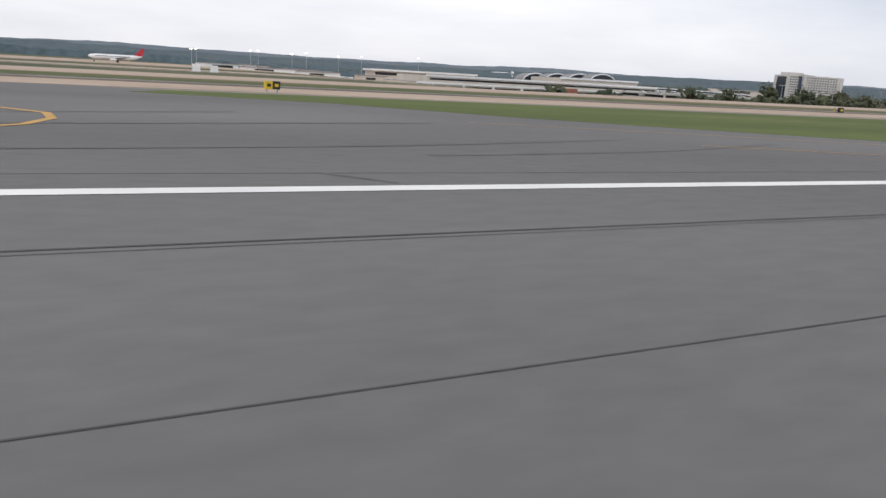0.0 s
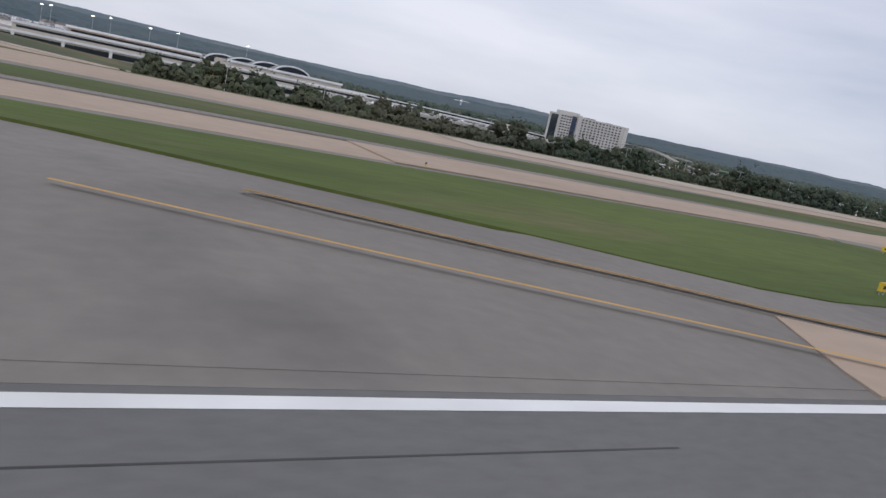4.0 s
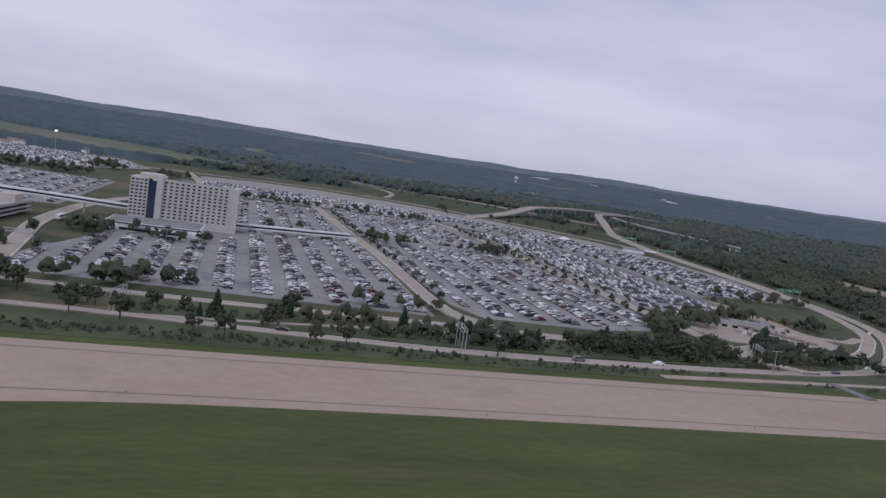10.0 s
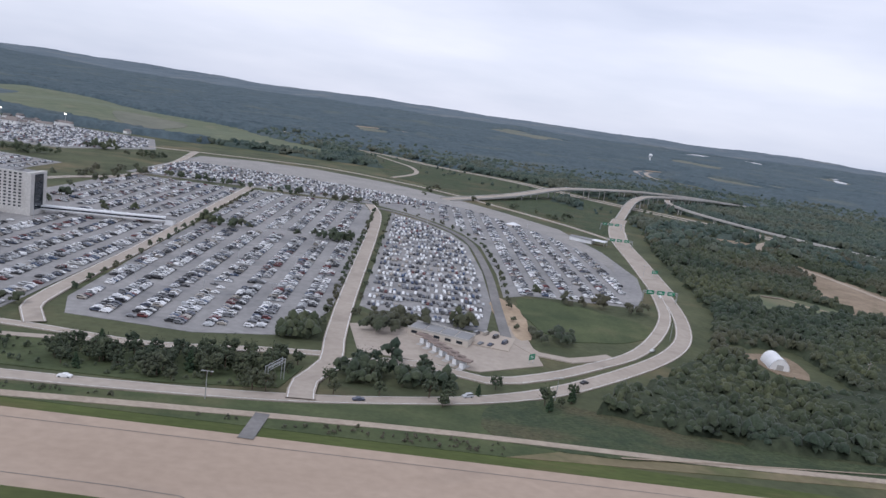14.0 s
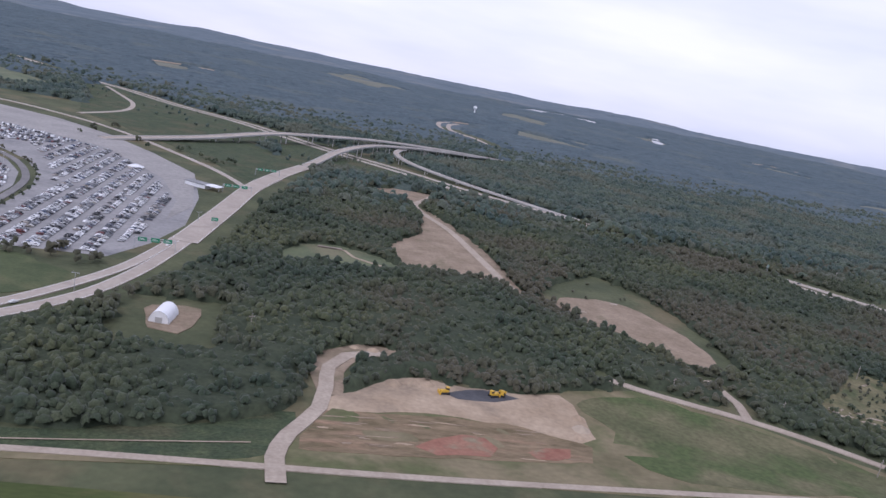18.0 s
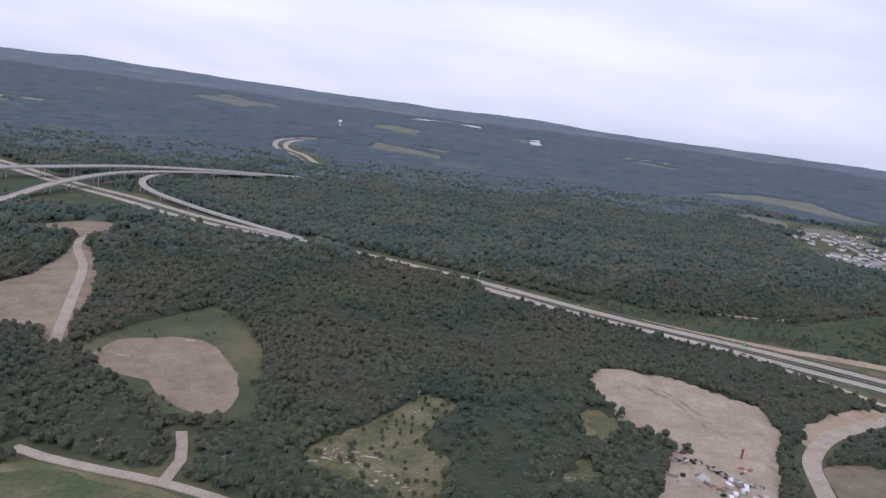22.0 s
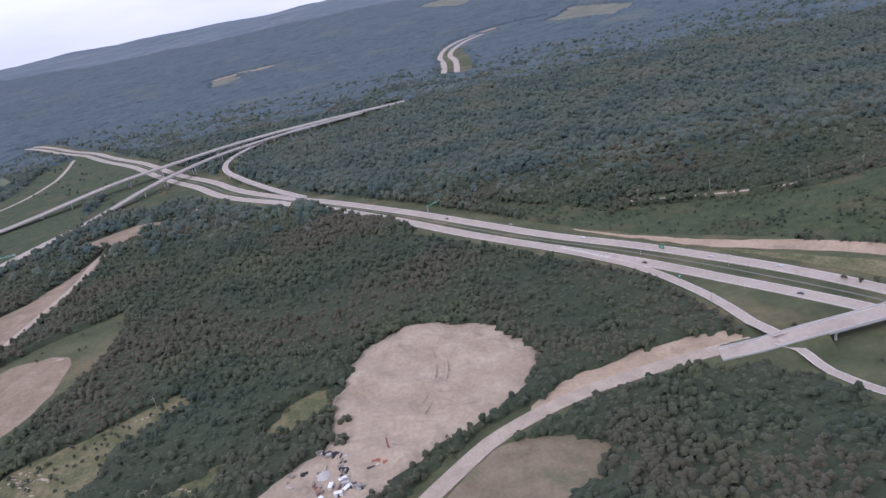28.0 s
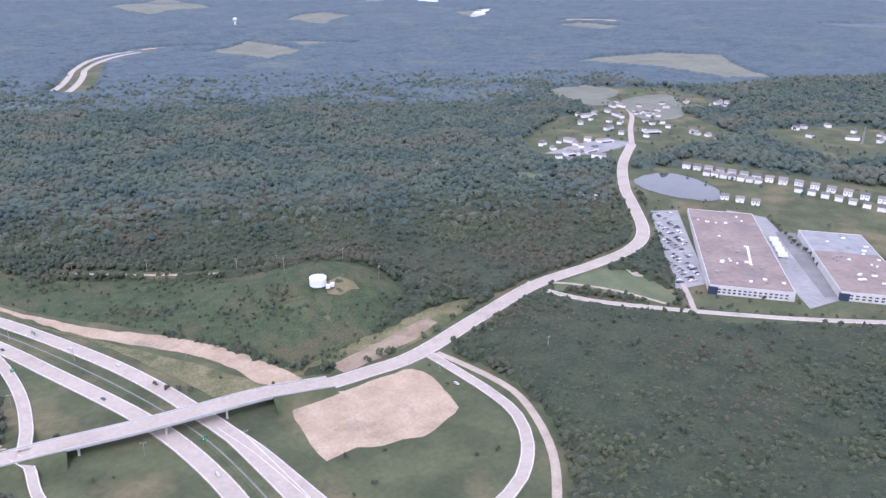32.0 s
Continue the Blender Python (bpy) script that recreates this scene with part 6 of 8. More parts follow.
def panes(parent, name, mesh, places):
    for x, y, z, turn in places:
        ob = new(name, mesh)
        ob.parent = parent
        ob.matrix_basis = pose(x, y, z, 0, 0, turn)


def box_mesh(name, mat, *size, bevel=0.0):
    x, y, z = size
    bm = boxes((-x / 2, x / 2, -y / 2, y / 2, -z / 2, z / 2), bevel=bevel)
    me = bpy.data.meshes.new(name)
    bm.to_mesh(me)
    bm.free()
    me.materials.append(mat)
    return me


hotel = thing("hotel", (471, 262, -4.1), -2, "tall pale stone hotel slab with rows of dark windows", "building")
HW, HD, HH = 17.2, 4.6, 15.2
part("wall", boxes((-HW, -HW + 5.6, -HD, HD, 0, HH - .1)), HOTEL_WALL, hotel)
part("wall", boxes((-HW + 8.3, HW - 1.4, -HD, HD, 0, HH - .5)), HOTEL_WALL, hotel)
part("pillar", boxes((-HW + 8.2, -HW + 10.2, -HD - .7, HD + .7, 0, HH + .5)), HOTEL_WALL, hotel)
part("pillar", boxes((HW - 1.9, HW, -HD - .5, HD + .5, 0, HH - .1)), HOTEL_WALL, hotel)
part("penthouse", boxes((-HW + 2.6, -HW + 9.6, -HD + 1, HD - 1, HH - .3, HH + 1.2)), HOTEL_WALL, hotel)
part("glass_shaft", boxes((-HW + 5.5, -HW + 8.3, -HD + .25, HD - .25, .5, HH - .8)), GLASS_BLUE, hotel, "dark blue glass lift shaft")
part("roof", boxes((-HW + 10, HW - 1.5, -HD + .3, HD - .3, HH - .52, HH - .35), (-2, 2, -1.5, 1.5, HH - .5, HH + .4), (9, 11, -1.5, 1.5, HH - .5, HH + .2)), ROOF_GREY, hotel)
part("parapet", boxes((-HW + 10.2, HW - 1.5, -HD - .06, -HD + .14, HH - .6, HH)), HOTEL_WALL, hotel)
part("end_glass", boxes((HW - .02, HW + .06, -HD + 1.8, HD - 1.8, 2, HH - .8)), GLASS_DARK, hotel, "dark glazed end strip")
part("end_glass", boxes((-HW - .06, -HW + .02, -HD + 1.8, HD - 1.8, 2, HH - .8)), GLASS_DARK, hotel, "dark glazed end strip")
win = box_mesh("window", GLASS_DARK, .86, .12, .52)
FLOORS = [3.0 + 1.13 * k for k in range(11)]
panes(hotel, "window", win, [(-HW + .75 + 1.36 * c, -HD - .02, z, 0) for c in range(4) for z in FLOORS])
panes(hotel, "window", win, [(-HW + 11.0 + 1.76 * c, -HD - .02, z, 0) for c in range(12) for z in FLOORS])
for z in FLOORS:
    part("sill", boxes((-HW + 10.3, HW - 2, -HD - .07, -HD, z - .42, z - .36)), HOTEL_WALL, hotel)

podium = thing("hotel_podium", (463, 246, -4.1), -2, "low white hotel podium with a flat grey roof", "building")
part("wall", boxes((-13, 15, -7, 9, 0, 2.3)), WHITE_PANEL, podium)
part("wall", boxes((-9, 12, -10.5, -6.9, 0, 1.7)), WHITE_PANEL, podium)
part("wall", boxes((11.5, 17, -9.5, -3, 0, 1.3)), WHITE_PANEL, podium)
part("roof", boxes((-12.6, 14.6, -6.6, 8.6, 2.28, 2.4)), ROOF_GREY, podium)
part("roof", boxes((-8.6, 11.6, -10.2, -7.1, 1.68, 1.78)), ROOF_GREY, podium)
part("glazing", boxes((-8, 11, -10.56, -10.48, .3, 1.2)), GLASS_DARK, podium)
part("glazing", boxes((-12, 14, -7.06, -6.98, 1.75, 2.1)), GLASS_DARK, podium)
part("entrance_canopy", boxes((-17, -12, -9, -5, 1.5, 1.9)), CREAM, podium)
for x, y in ((-16.6, -8.6), (-16.6, -5.4)):
    part("column", rods(((x, y, 0), (x, y, 1.5), .18)), CREAM, podium)


# ---- covered walkways ----
def walkway(pts, label, h=1.5, w=2.4):
    """An enclosed footbridge: floor, roof, ribbon windows and legs."""
    line = curve_points(pts, 8.0)
    ob = thing("covered_walkway", (0, 0, 0), 0, label, "walkway")
    sheet("floor_beam", *box_strip(line, w, -.35, 0), GARAGE, ob)
    sheet("side_wall", *box_strip(line, w * .96, 0, .45), WHITE_PANEL, ob)
    sheet("window_band", *box_strip(line, w * .92, .45, h - .45), GLASS_DARK, ob, "dark window band")
    sheet("roof", *box_strip(line, w * 1.04, h - .45, h), WHITE_PANEL, ob, "long white roof")
    for i in range(0, len(line), 2):
        x, y, z = line[i]
        g = land1(x, y)
        if z - .35 - g > .4:
            for s in (-.7, .7):
                part("leg", rods(((x, y + s, g), (x, y + s, z - .3), .16), n=6), GARAGE, ob)
    return ob


walkway([(486.5, 264, -2.6), (500, 267, -2.6), (515, 270, -2.6), (529, 273.5, -2.6)], "long white covered walkway from the hotel across the car park")
walkway([(455, 268, -1.0), (448, 267.5, -.8), (428, 268.5, -.2), (405, 269, .2), (383, 270, .4), (345, 264, .6), (318, 256, .8)], "long white elevated walkway between hotel and terminal")
stair = thing("walkway_kiosk", (530.5, 274, -4), 0, "small white kiosk at the walkway's end", "kiosk")
part("wall", boxes((-1.6, 1.6, -1.4, 1.4, 0, 2.2)), WHITE_PANEL, stair)
part("roof", boxes((-1.9, 1.9, -1.7, 1.7, 2.2, 2.45)), ROOF_GREY, stair)

# ---- parking garage ----
garage = thing("parking_garage", (388, 226, -4.1), -6, "open-sided concrete parking garage with cars on its roof", "building")
for k in range(3):
    part("floor_slab", boxes((-46, 36, -20, 30, 1.25 * k + .9, 1.25 * k + 1.25)), GARAGE, garage)
# solid dark block stands in for the shade between the open floors
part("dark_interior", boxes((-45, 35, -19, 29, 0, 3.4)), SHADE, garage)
for x in range(-45, 36, 8):
    part("column", boxes((x - .3, x + .3, -20.1, -19.5, 0, 3.4)), GARAGE, garage)
part("parapet", boxes((-46, 36, -20.1, -19.8, 3.7, 4.3), (35.7, 36.1, -20, 30, 3.7, 4.3)), GARAGE, garage)
part("stair_tower", boxes((30, 35, 20, 26, 3.5, 6.2)), CREAM, garage)
rr = np.random.RandomState(123)
for row in range(5):
    for i in range(26):
        if rr.random_sample() < .45:
            a = radians(-6)
            lx, ly = -42 + 2.9 * i, -15 + 9.2 * row
            ob = car(int(rr.randint(0, 2)), 388 + lx * math.cos(a) - ly * math.sin(a), 226 + lx * math.sin(a) + ly * math.cos(a), 84 + rr.uniform(-3, 3), "car parked on the garage roof", "cars on the garage")
            ob.location.z = -4.1 + 3.75

# ---- fuel station canopy and buses on the approach road ----
shelter = thing("station_canopy", (430, 178, land1(430, 178) + .1), 20, "flat white canopy on columns over the yard", "canopy")
part("roof", boxes((-3.6, 3.6, -2.0, 2.0, 2.0, 2.45), bevel=.05), WHITE_PANEL, shelter)
for x in (-2.6, 2.6):
    for y in (-1.2, 1.2):
        part("column", rods(((x, y, 0), (x, y, 2.0), .14), n=8), GARAGE, shelter)
for x in (-2.4, 0, 2.4):
    part("pump", boxes((x - .25, x + .25, -.2, .2, 0, .85), bevel=.03), WHITE_PANEL, shelter)
for bx, by, turn in ((437.2, 243, 84), (438.6, 176, 92)):
    bus = thing("bus", (bx, by, land1(bx, by) + .38), turn, "white shuttle bus on the approach road", "bus", "buses")
    part("body", boxes((-2.6, 2.6, -.62, .62, .3, 1.7), bevel=.1), WHITE_PANEL, bus)
    part("side_window", boxes((-2.3, 2.2, -.635, -.6, .95, 1.45), (-2.3, 2.2, .6, .635, .95, 1.45)), CAR_GLASS, bus)
    part("windscreen", boxes((2.58, 2.62, -.52, .52, .85, 1.5)), CAR_GLASS, bus)
    for x in (-1.6, 1.6):
        for y in (-.55, .55):
            part("wheel", rods(((x, y - .1, .24), (x, y + .1, .24), .24), n=12), TYRE, bus)
# ---- terminal ----
terminal = thing("terminal", (330, 250, -4.0), 4, "cream airport terminal with stepped storeys and a glazed arched roof", "building")
for k, (x0, x1, y0, y1, z0, z1) in enumerate(((-75, 40, -12, 18, 0, 3.2), (-70, 34, -9, 16, 3.2, 5.6), (-12, 26, -6, 14, 5.6, 7.4))):
    part("storey", boxes((x0, x1, y0, y1, z0, z1)), CREAM, terminal)
    part("window_band", boxes((x0 + 1, x1 - 1, y0 - .08, y0 + .05, z0 + 1.0, z1 - .8)), GLASS_DARK, terminal, "dark window band")
    part("roof", boxes((x0 + .3, x1 - .3, y0 + .3, y1 - .3, z1, z1 + .15)), ROOF_GREY, terminal)
    part("fascia", boxes((x0 - .3, x1 + .3, y0 - .3, y0 + .2, z1 - .35, z1 + .3)), WHITE_PANEL, terminal)
for i in range(9):
    part("column", boxes((-70 + 12 * i, -69.2 + 12 * i, -12.6, -12, 0, 3.2)), WHITE_PANEL, terminal)


def vault(parent, x, y, r, length, z, rise):
    bm = bmesh.new()
    n = 16
    arc = [(x + r * math.cos(math.pi * i / n), rise * math.sin(math.pi * i / n)) for i in range(n + 1)]
    a = [bm.verts.new((px, y, z + pz)) for px, pz in arc]
    b = [bm.verts.new((px, y + length, z + pz)) for px, pz in arc]
    for i in range(n):
        bm.faces.new((a[i], a[i + 1], b[i + 1], b[i]))
    part("vault_roof", bm, ROOF_GREY, parent, "grey barrel vault")
    bm = bmesh.new()
    bm.faces.new([bm.verts.new((px * .96 + x * .04, y - .05, z + pz * .92)) for px, pz in arc])
    part("lunette", bm, GLASS_DARK, parent, "dark glazed arch")
    for i in range(n):
        bm = rods(((arc[i][0], y - .1, z + arc[i][1]), (arc[i + 1][0], y - .1, z + arc[i + 1][1]), .22), n=6)
        part("arch_rib", bm, WHITE_PANEL, parent)


for k in range(4):
    vault(terminal, 9 - 6.0 * k, -5 + 6.5 * k, 6.4, 6.5, 6.4 - .3 * k, 3.2)
part("brick_block", boxes((-18, -10, -14, -9, 0, 3.6)), BRICK_RED, terminal, "red brick stair block")
ramp_house = thing("terminal_bridge", (350, 214, -4), 25, "grey sloped road bridge leading to the terminal", "ramp")
part("deck", boxes((-3, 3, -14, 14, 2.6, 3.2)), GARAGE, ramp_house)
for y in (-12, -4, 4, 12):
    part("pier", boxes((-1.2, 1.2, y - .5, y + .5, 0, 2.6)), GARAGE, ramp_house)

concourse = thing("concourse", (300, 330, 0), -3, "long low white concourse building", "building")
part("wall", boxes((-28, 22, -6, 8, -1, 2.4)), CREAM, concourse)
part("roof", boxes((-29, 23, -7, 9, 2.4, 3.2)), WHITE_PANEL, concourse, "long white roof")
part("window_band", boxes((-27, 21, -6.1, -5.9, .6, 1.8)), GLASS_DARK, concourse)
for k, (x, y, w, h) in enumerate(((245, 320, 9, 1.7), (262, 300, 6, 2.2), (228, 345, 12, 1.5), (276, 290, 5, 1.9), (215, 380, 14, 2.0), (330, 300, 8, 2.4))):
    g = land1(x, y)
    hut = thing("apron_building", (x, y, g - .2), 0, "low pale service building on the apron", "building", "apron buildings")
    part("wall", boxes((-w, w, -3, 3, 0, h)), CREAM if k % 2 else WHITE_PANEL, hut)
    part("roof", boxes((-w - .3, w + .3, -3.3, 3.3, h, h + .3)), ROOF_GREY, hut)
    part("door", boxes((-w * .5, w * .2, -3.06, -2.98, 0, h * .7)), SHADE, hut)
apron = structure(patch("apron", [(-300, 240), (330, 240), (330, 300), (220, 430), (-300, 400)], 0.12, CONCRETE, rounded=False, cell=40), "pale concrete apron beyond the grass", "apron")
band = structure(patch("taxiway_third", [(-300, 150), (230, 150), (310, 165), (310, 180), (230, 172), (-300, 172)], 0.12, CONCRETE, rounded=False, cell=40), "pale concrete taxiway strip", "taxiway")

# ---- standing airliner ----
jet = thing("airliner", (165, 286, 0), 3, "white airliner with a red tail on the far taxiway", "aeroplane")
bm = bmesh.new()
ring = [(-8.6, .05, 1.9), (-8.2, .4, 1.85), (-7.2, .78, 1.75), (-5.6, .95, 1.7), (4.0, .95, 1.7), (6.5, .7, 1.95), (8.6, .12, 2.3)]
cols = [[bm.verts.new((x, rad * math.cos(a * math.pi / 6), z + rad * math.sin(a * math.pi / 6))) for a in range(12)] for x, rad, z in ring]
for p, q in zip(cols, cols[1:]):
    for i in range(12):
        bm.faces.new((p[i], p[(i + 1) % 12], q[(i + 1) % 12], q[i]))
bmesh.ops.recalc_face_normals(bm, faces=bm.faces[:])
part("fuselage", bm, WHITE_PANEL, jet, smooth_faces=True)
bm = bmesh.new()
v = [bm.verts.new(p) for p in ((5.6, -.12, 2.3), (8.6, -.12, 2.4), (9.4, -.06, 5.0), (8.2, -.06, 5.0), (5.6, .12, 2.3), (8.6, .12, 2.4), (9.4, .06, 5.0), (8.2, .06, 5.0))]
for q in ((0, 1, 2, 3), (7, 6, 5, 4), (0, 4, 5, 1), (1, 5, 6, 2), (2, 6, 7, 3), (3, 7, 4, 0)):
    bm.faces.new([v[i] for i in q])
part("tail_fin", bm, TAIL_RED, jet, "red tail fin")
for s in (-1, 1):
    bm = bmesh.new()
    v = [bm.verts.new(p) for p in ((-1.6, s * .8, 1.2), (1.9, s * .8, 1.2), (3.6, s * 8, 1.75), (2.4, s * 8, 1.75), (-1.6, s * .8, 1.5), (1.9, s * .8, 1.4), (3.6, s * 8, 1.85), (2.4, s * 8, 1.85))]
    for q in ((0, 1, 2, 3), (7, 6, 5, 4), (0, 4, 5, 1), (1, 5, 6, 2), (2, 6, 7, 3), (3, 7, 4, 0)):
        bm.faces.new([v[i] for i in q])
    part("wing", bm, STEEL, jet)
    part("engine", rods(((-1.9, s * 2.8, .85), (.2, s * 2.8, .9), .5, .38), n=12), WHITE_PANEL, jet)
    part("main_wheel", rods(((.6, s * 1.1, .35), (.6, s * 1.5, .35), .35), n=10), TYRE, jet)
    part("main_leg", rods(((.6, s * 1.2, .35), (.6, s * 1.2, 1.3), .1), n=6), STEEL, jet)
part("nose_wheel", rods(((-6.8, -.15, .25), (-6.8, .15, .25), .25), n=10), TYRE, jet)
part("nose_leg", rods(((-6.8, 0, .25), (-6.8, 0, 1.2), .08), n=6), STEEL, jet)
part("window_row", boxes((-6.4, 4.6, -.97, -.9, 1.95, 2.1), (-6.4, 4.6, .9, .97, 1.95, 2.1)), SHADE, jet, "dark window row")

# ---- small airfield things ----
for x in (175.4, 178.2):
    cab = thing("equipment_cabinet", (x, 130, .1), 0, "white equipment cabinet on the airfield grass", "cabinet", "equipment cabinets")
    part("case", boxes((-.6, .6, -.45, .45, 0, 1.1), bevel=.04), WHITE_PANEL, cab)
    part("base", boxes((-.7, .7, -.55, .55, -.05, .06)), GARAGE, cab)


def taxi_sign(x, y, turn, w, mats, label):
    w *= .75
    ob = thing("taxiway_sign", (x, y, .15), turn, label, "sign", "taxiway signs")
    n = len(mats)
    for i, m in enumerate(mats):
        a = -w / 2 + w * i / n
        part("panel", boxes((a + .02, a + w / n - .02, -.09, .09, .18, .62)), m, ob)
        part("legend_bar", boxes((a + w / n * .25, a + w / n * .75, -.1, .1, .32, .48)), SIGN_BLACK if m is SIGN_YELLOW else SIGN_YELLOW, ob)
    for i in (-.35, .35):
        part("leg", rods(((w * i, 0, -.05), (w * i, 0, .2), .04), n=6), STEEL, ob)


taxi_sign(170.5, 43.2, 20, 1.3, [SIGN_YELLOW, SIGN_BLACK], "yellow and black taxiway sign on the grass")
taxi_sign(249.0, 15.6, 15, .8, [SIGN_YELLOW], "yellow taxiway sign beside the runway")
taxi_sign(256.4, 23.6, 15, .8, [SIGN_BLACK], "black taxiway sign seen from behind")
taxi_sign(316, 22.7, 10, .9, [SIGN_YELLOW], "small yellow taxiway sign on the grass island")
taxi_sign(344, 40.8, 10, 2.2, [SIGN_YELLOW, SIGN_YELLOW, SIGN_YELLOW], "long yellow taxiway sign at the corner")
taxi_sign(389.5, 37.6, 5, 1.8, [SIGN_YELLOW, SIGN_BLACK, SIGN_YELLOW], "yellow and black taxiway sign on the round island")
taxi_sign(600, 71.5, 80, 1.2, [SIGN_YELLOW], "yellow taxiway sign at the grass corner")
taxi_sign(222, 47.5, 10, 1.0, [SIGN_BLACK], "low black taxiway sign by the concrete")
for x, y in ((268, 47.4), (302, 47.2), (240, 62.4), (432, 69), (450, 82.6), (478, 84), (520, 83), (560, 83.5), (470, 60), (500, 45)):
    ob = thing("edge_light", (x, y, .12), 0, "small taxiway edge light", "lamp", "edge lights")
    part("stem", rods(((0, 0, 0), (0, 0, .22), .05), n=6), SIGN_YELLOW, ob)
    part("lens", rods(((0, 0, .22), (0, 0, .34), .08, .05), n=8), GLASS_BLUE, ob)


def mast(x, y, top, lamps, label, group, lit=True):
    g = land1(x, y)
    ob = thing("light_mast", (x, y, g), 0, label, "street lamp", group)
    part("pole", rods(((0, 0, -.1), (0, 0, top - g), .16 if lit else .09, .08 if lit else .05), n=7), STEEL, ob)
    if lit:
        part("head_frame", rods(((-1.1, 0, top - g), (1.1, 0, top - g), .12), n=6), STEEL, ob)
        for i in range(lamps):
            part("flood_light", boxes((-.9 + i * .9, -.4 + i * .9, -.3, .1, top - g + .05, top - g + .5), bevel=.05), LAMP, ob, "lit flood light")
    else:
        part("arm", rods(((-.8, 0, top - g), (.8, 0, top - g), .05), n=6), STEEL, ob)
        for s in (-.8, .8):
            part("lamp_head", boxes((s - .22, s + .22, -.1, .1, top - g - .05, top - g + .06)), STEEL, ob)
    return ob


for x, z in ((251, 10.8), (256, 11.2), (279, 10.5), (289, 11.6), (312, 10.8), (329, 11.4), (373, 13.2), (213, 9.6), (216, 9.9)):
    mast(x, 522, z, 2, "tall apron mast with lit flood lights", "apron light masts")
for x, y in [(470 + 22 * i, 175 + 38 * j) for i in range(3) for j in range(3)] + [(550 + 18 * i, 190 + 36 * j) for i in range(3) for j in range(6)] + [(628, 215 + 36 * j) for j in range(5)] + [(680, 255 + 40 * j) for j in range(4)] + [(300 + 16 * i, 124 - i * .4) for i in range(10)]:
    mast(x, y, land1(x, y) + 5.2, 0, "grey car park lamp post", "lamp posts", False)
for x, y in ((590, 116), (655, 144), (700, 205), (720, 300), (1150, 292), (1180, 268), (1215, 200), (1246, 200), (1166, 238), (1222, 262), (1280, 200)):
    mast(x, y, land1(x, y) + 5.0, 0, "grey roadside lamp post", "lamp posts", False)


# ---- road signs and gantries ----
def gantry(x, y, turn, w, label, green=True, tri=False):
    g = land1(x, y)
    ob = thing("sign_gantry", (x, y, g), turn, label, "gantry", "road gantries")
    for s in (-w / 2, w / 2):
        for d in (-.3, .3):
            part("post", rods(((s, d, -.1), (s, d, 4.2), .09), n=6), STEEL, ob)
    for d in (-.3, .3):
        for z in (3.5, 4.2):
            part("chord", rods(((-w / 2, d, z), (w / 2, d, z), .07), n=6), STEEL, ob)
    k = max(int(w / 1.2), 2)
    for i in range(k):
        a, b = -w / 2 + w * i / k, -w / 2 + w * (i + 1) / k
        part("brace", rods(((a, -.3, 3.5 if i % 2 else 4.2), (b, -.3, 4.2 if i % 2 else 3.5), .05), n=5), STEEL, ob)
    if green:
        for i in range(max(int(w / 4), 1)):
            a = -w / 2 + 1 + 4 * i
            p = part("sign_panel", boxes((a, a + 2.8, -.48, -.38, 3.1, 4.5)), SIGN_GREEN, ob, "green sign panel")
            part("legend_bar", boxes((a + .4, a + 2.3, -.5, -.48, 3.6, 3.75), (a + .4, a + 1.8, -.5, -.48, 3.95, 4.1)), WHITE_LINE, p)
    return ob


gantry(712, 253.5, 8, 13, "steel gantry with green sign panels over the trunk road")
gantry(729, 374, 10, 14, "steel gantry over the trunk road")
gantry(741, 440, 14, 14, "far steel gantry over the trunk road")
gantry(598.6, 131, 70, 6, "steel truss gantry beside the exit road", False)
gantry(527, 118.5, 85, 5, "steel truss gantry beside the main road", False)
gantry(438, 191.5, -2, 9, "steel truss gantry over the wide approach road", False)
gantry(420, 139.5, 60, 5, "steel truss gantry among the trees", False)
gantry(447, 136, 60, 8, "steel truss gantry beside the approach road", False)
gantry(452, 176, 10, 8, "steel truss gantry over the approach road", False)
gantry(470, 132, 80, 6, "steel truss gantry by the verge", False)
gantry(1050, 396, 50, 10, "steel gantry with green panel over the motorway")
for x, y, t, w in ((726, 304, 10, 2.6), (1233, 203, 45, 2.0), (1159, 293, -45, 2.6), (1160, 262, 40, 1.8), (1318, 232, 30, 1.2), (653, 166, 40, 2)):
    g = land1(x, y)
    ob = thing("road_sign", (x, y, g), t, "green road sign on steel posts", "sign", "road signs")
    part("panel", boxes((-w / 2, w / 2, -.05, .05, 1.3, 2.7)), SIGN_GREEN, ob)
    part("legend_bar", boxes((-w * .35, w * .3, -.07, -.05, 1.75, 1.9), (-w * .35, w * .1, -.07, -.05, 2.15, 2.3)), WHITE_LINE, ob)
    for s in (-w * .35, w * .35):
        part("post", rods(((s, .1, -.1), (s, .1, 2.4), .06), n=6), STEEL, ob)


def power_pole(x, y, h=7.0, cross=True):
    g = land1(x, y)
    ob = thing("power_pole", (x, y, g), 35, "weathered timber power pole with a crossarm", "power pole", "power poles")
    part("pole", rods(((0, 0, -.2), (0, 0, h), .14, .09), n=7), POLE_WOOD, ob)
    if cross:
        part("crossarm", boxes((-1.0, 1.0, -.08, .08, h - .8, h - .62)), POLE_WOOD, ob)
        part("insulator", boxes((-.9, -.8, -.05, .05, h - .62, h - .45), (.8, .9, -.05, .05, h - .62, h - .45), (-.05, .05, -.05, .05, h, h + .15)), STEEL, ob)


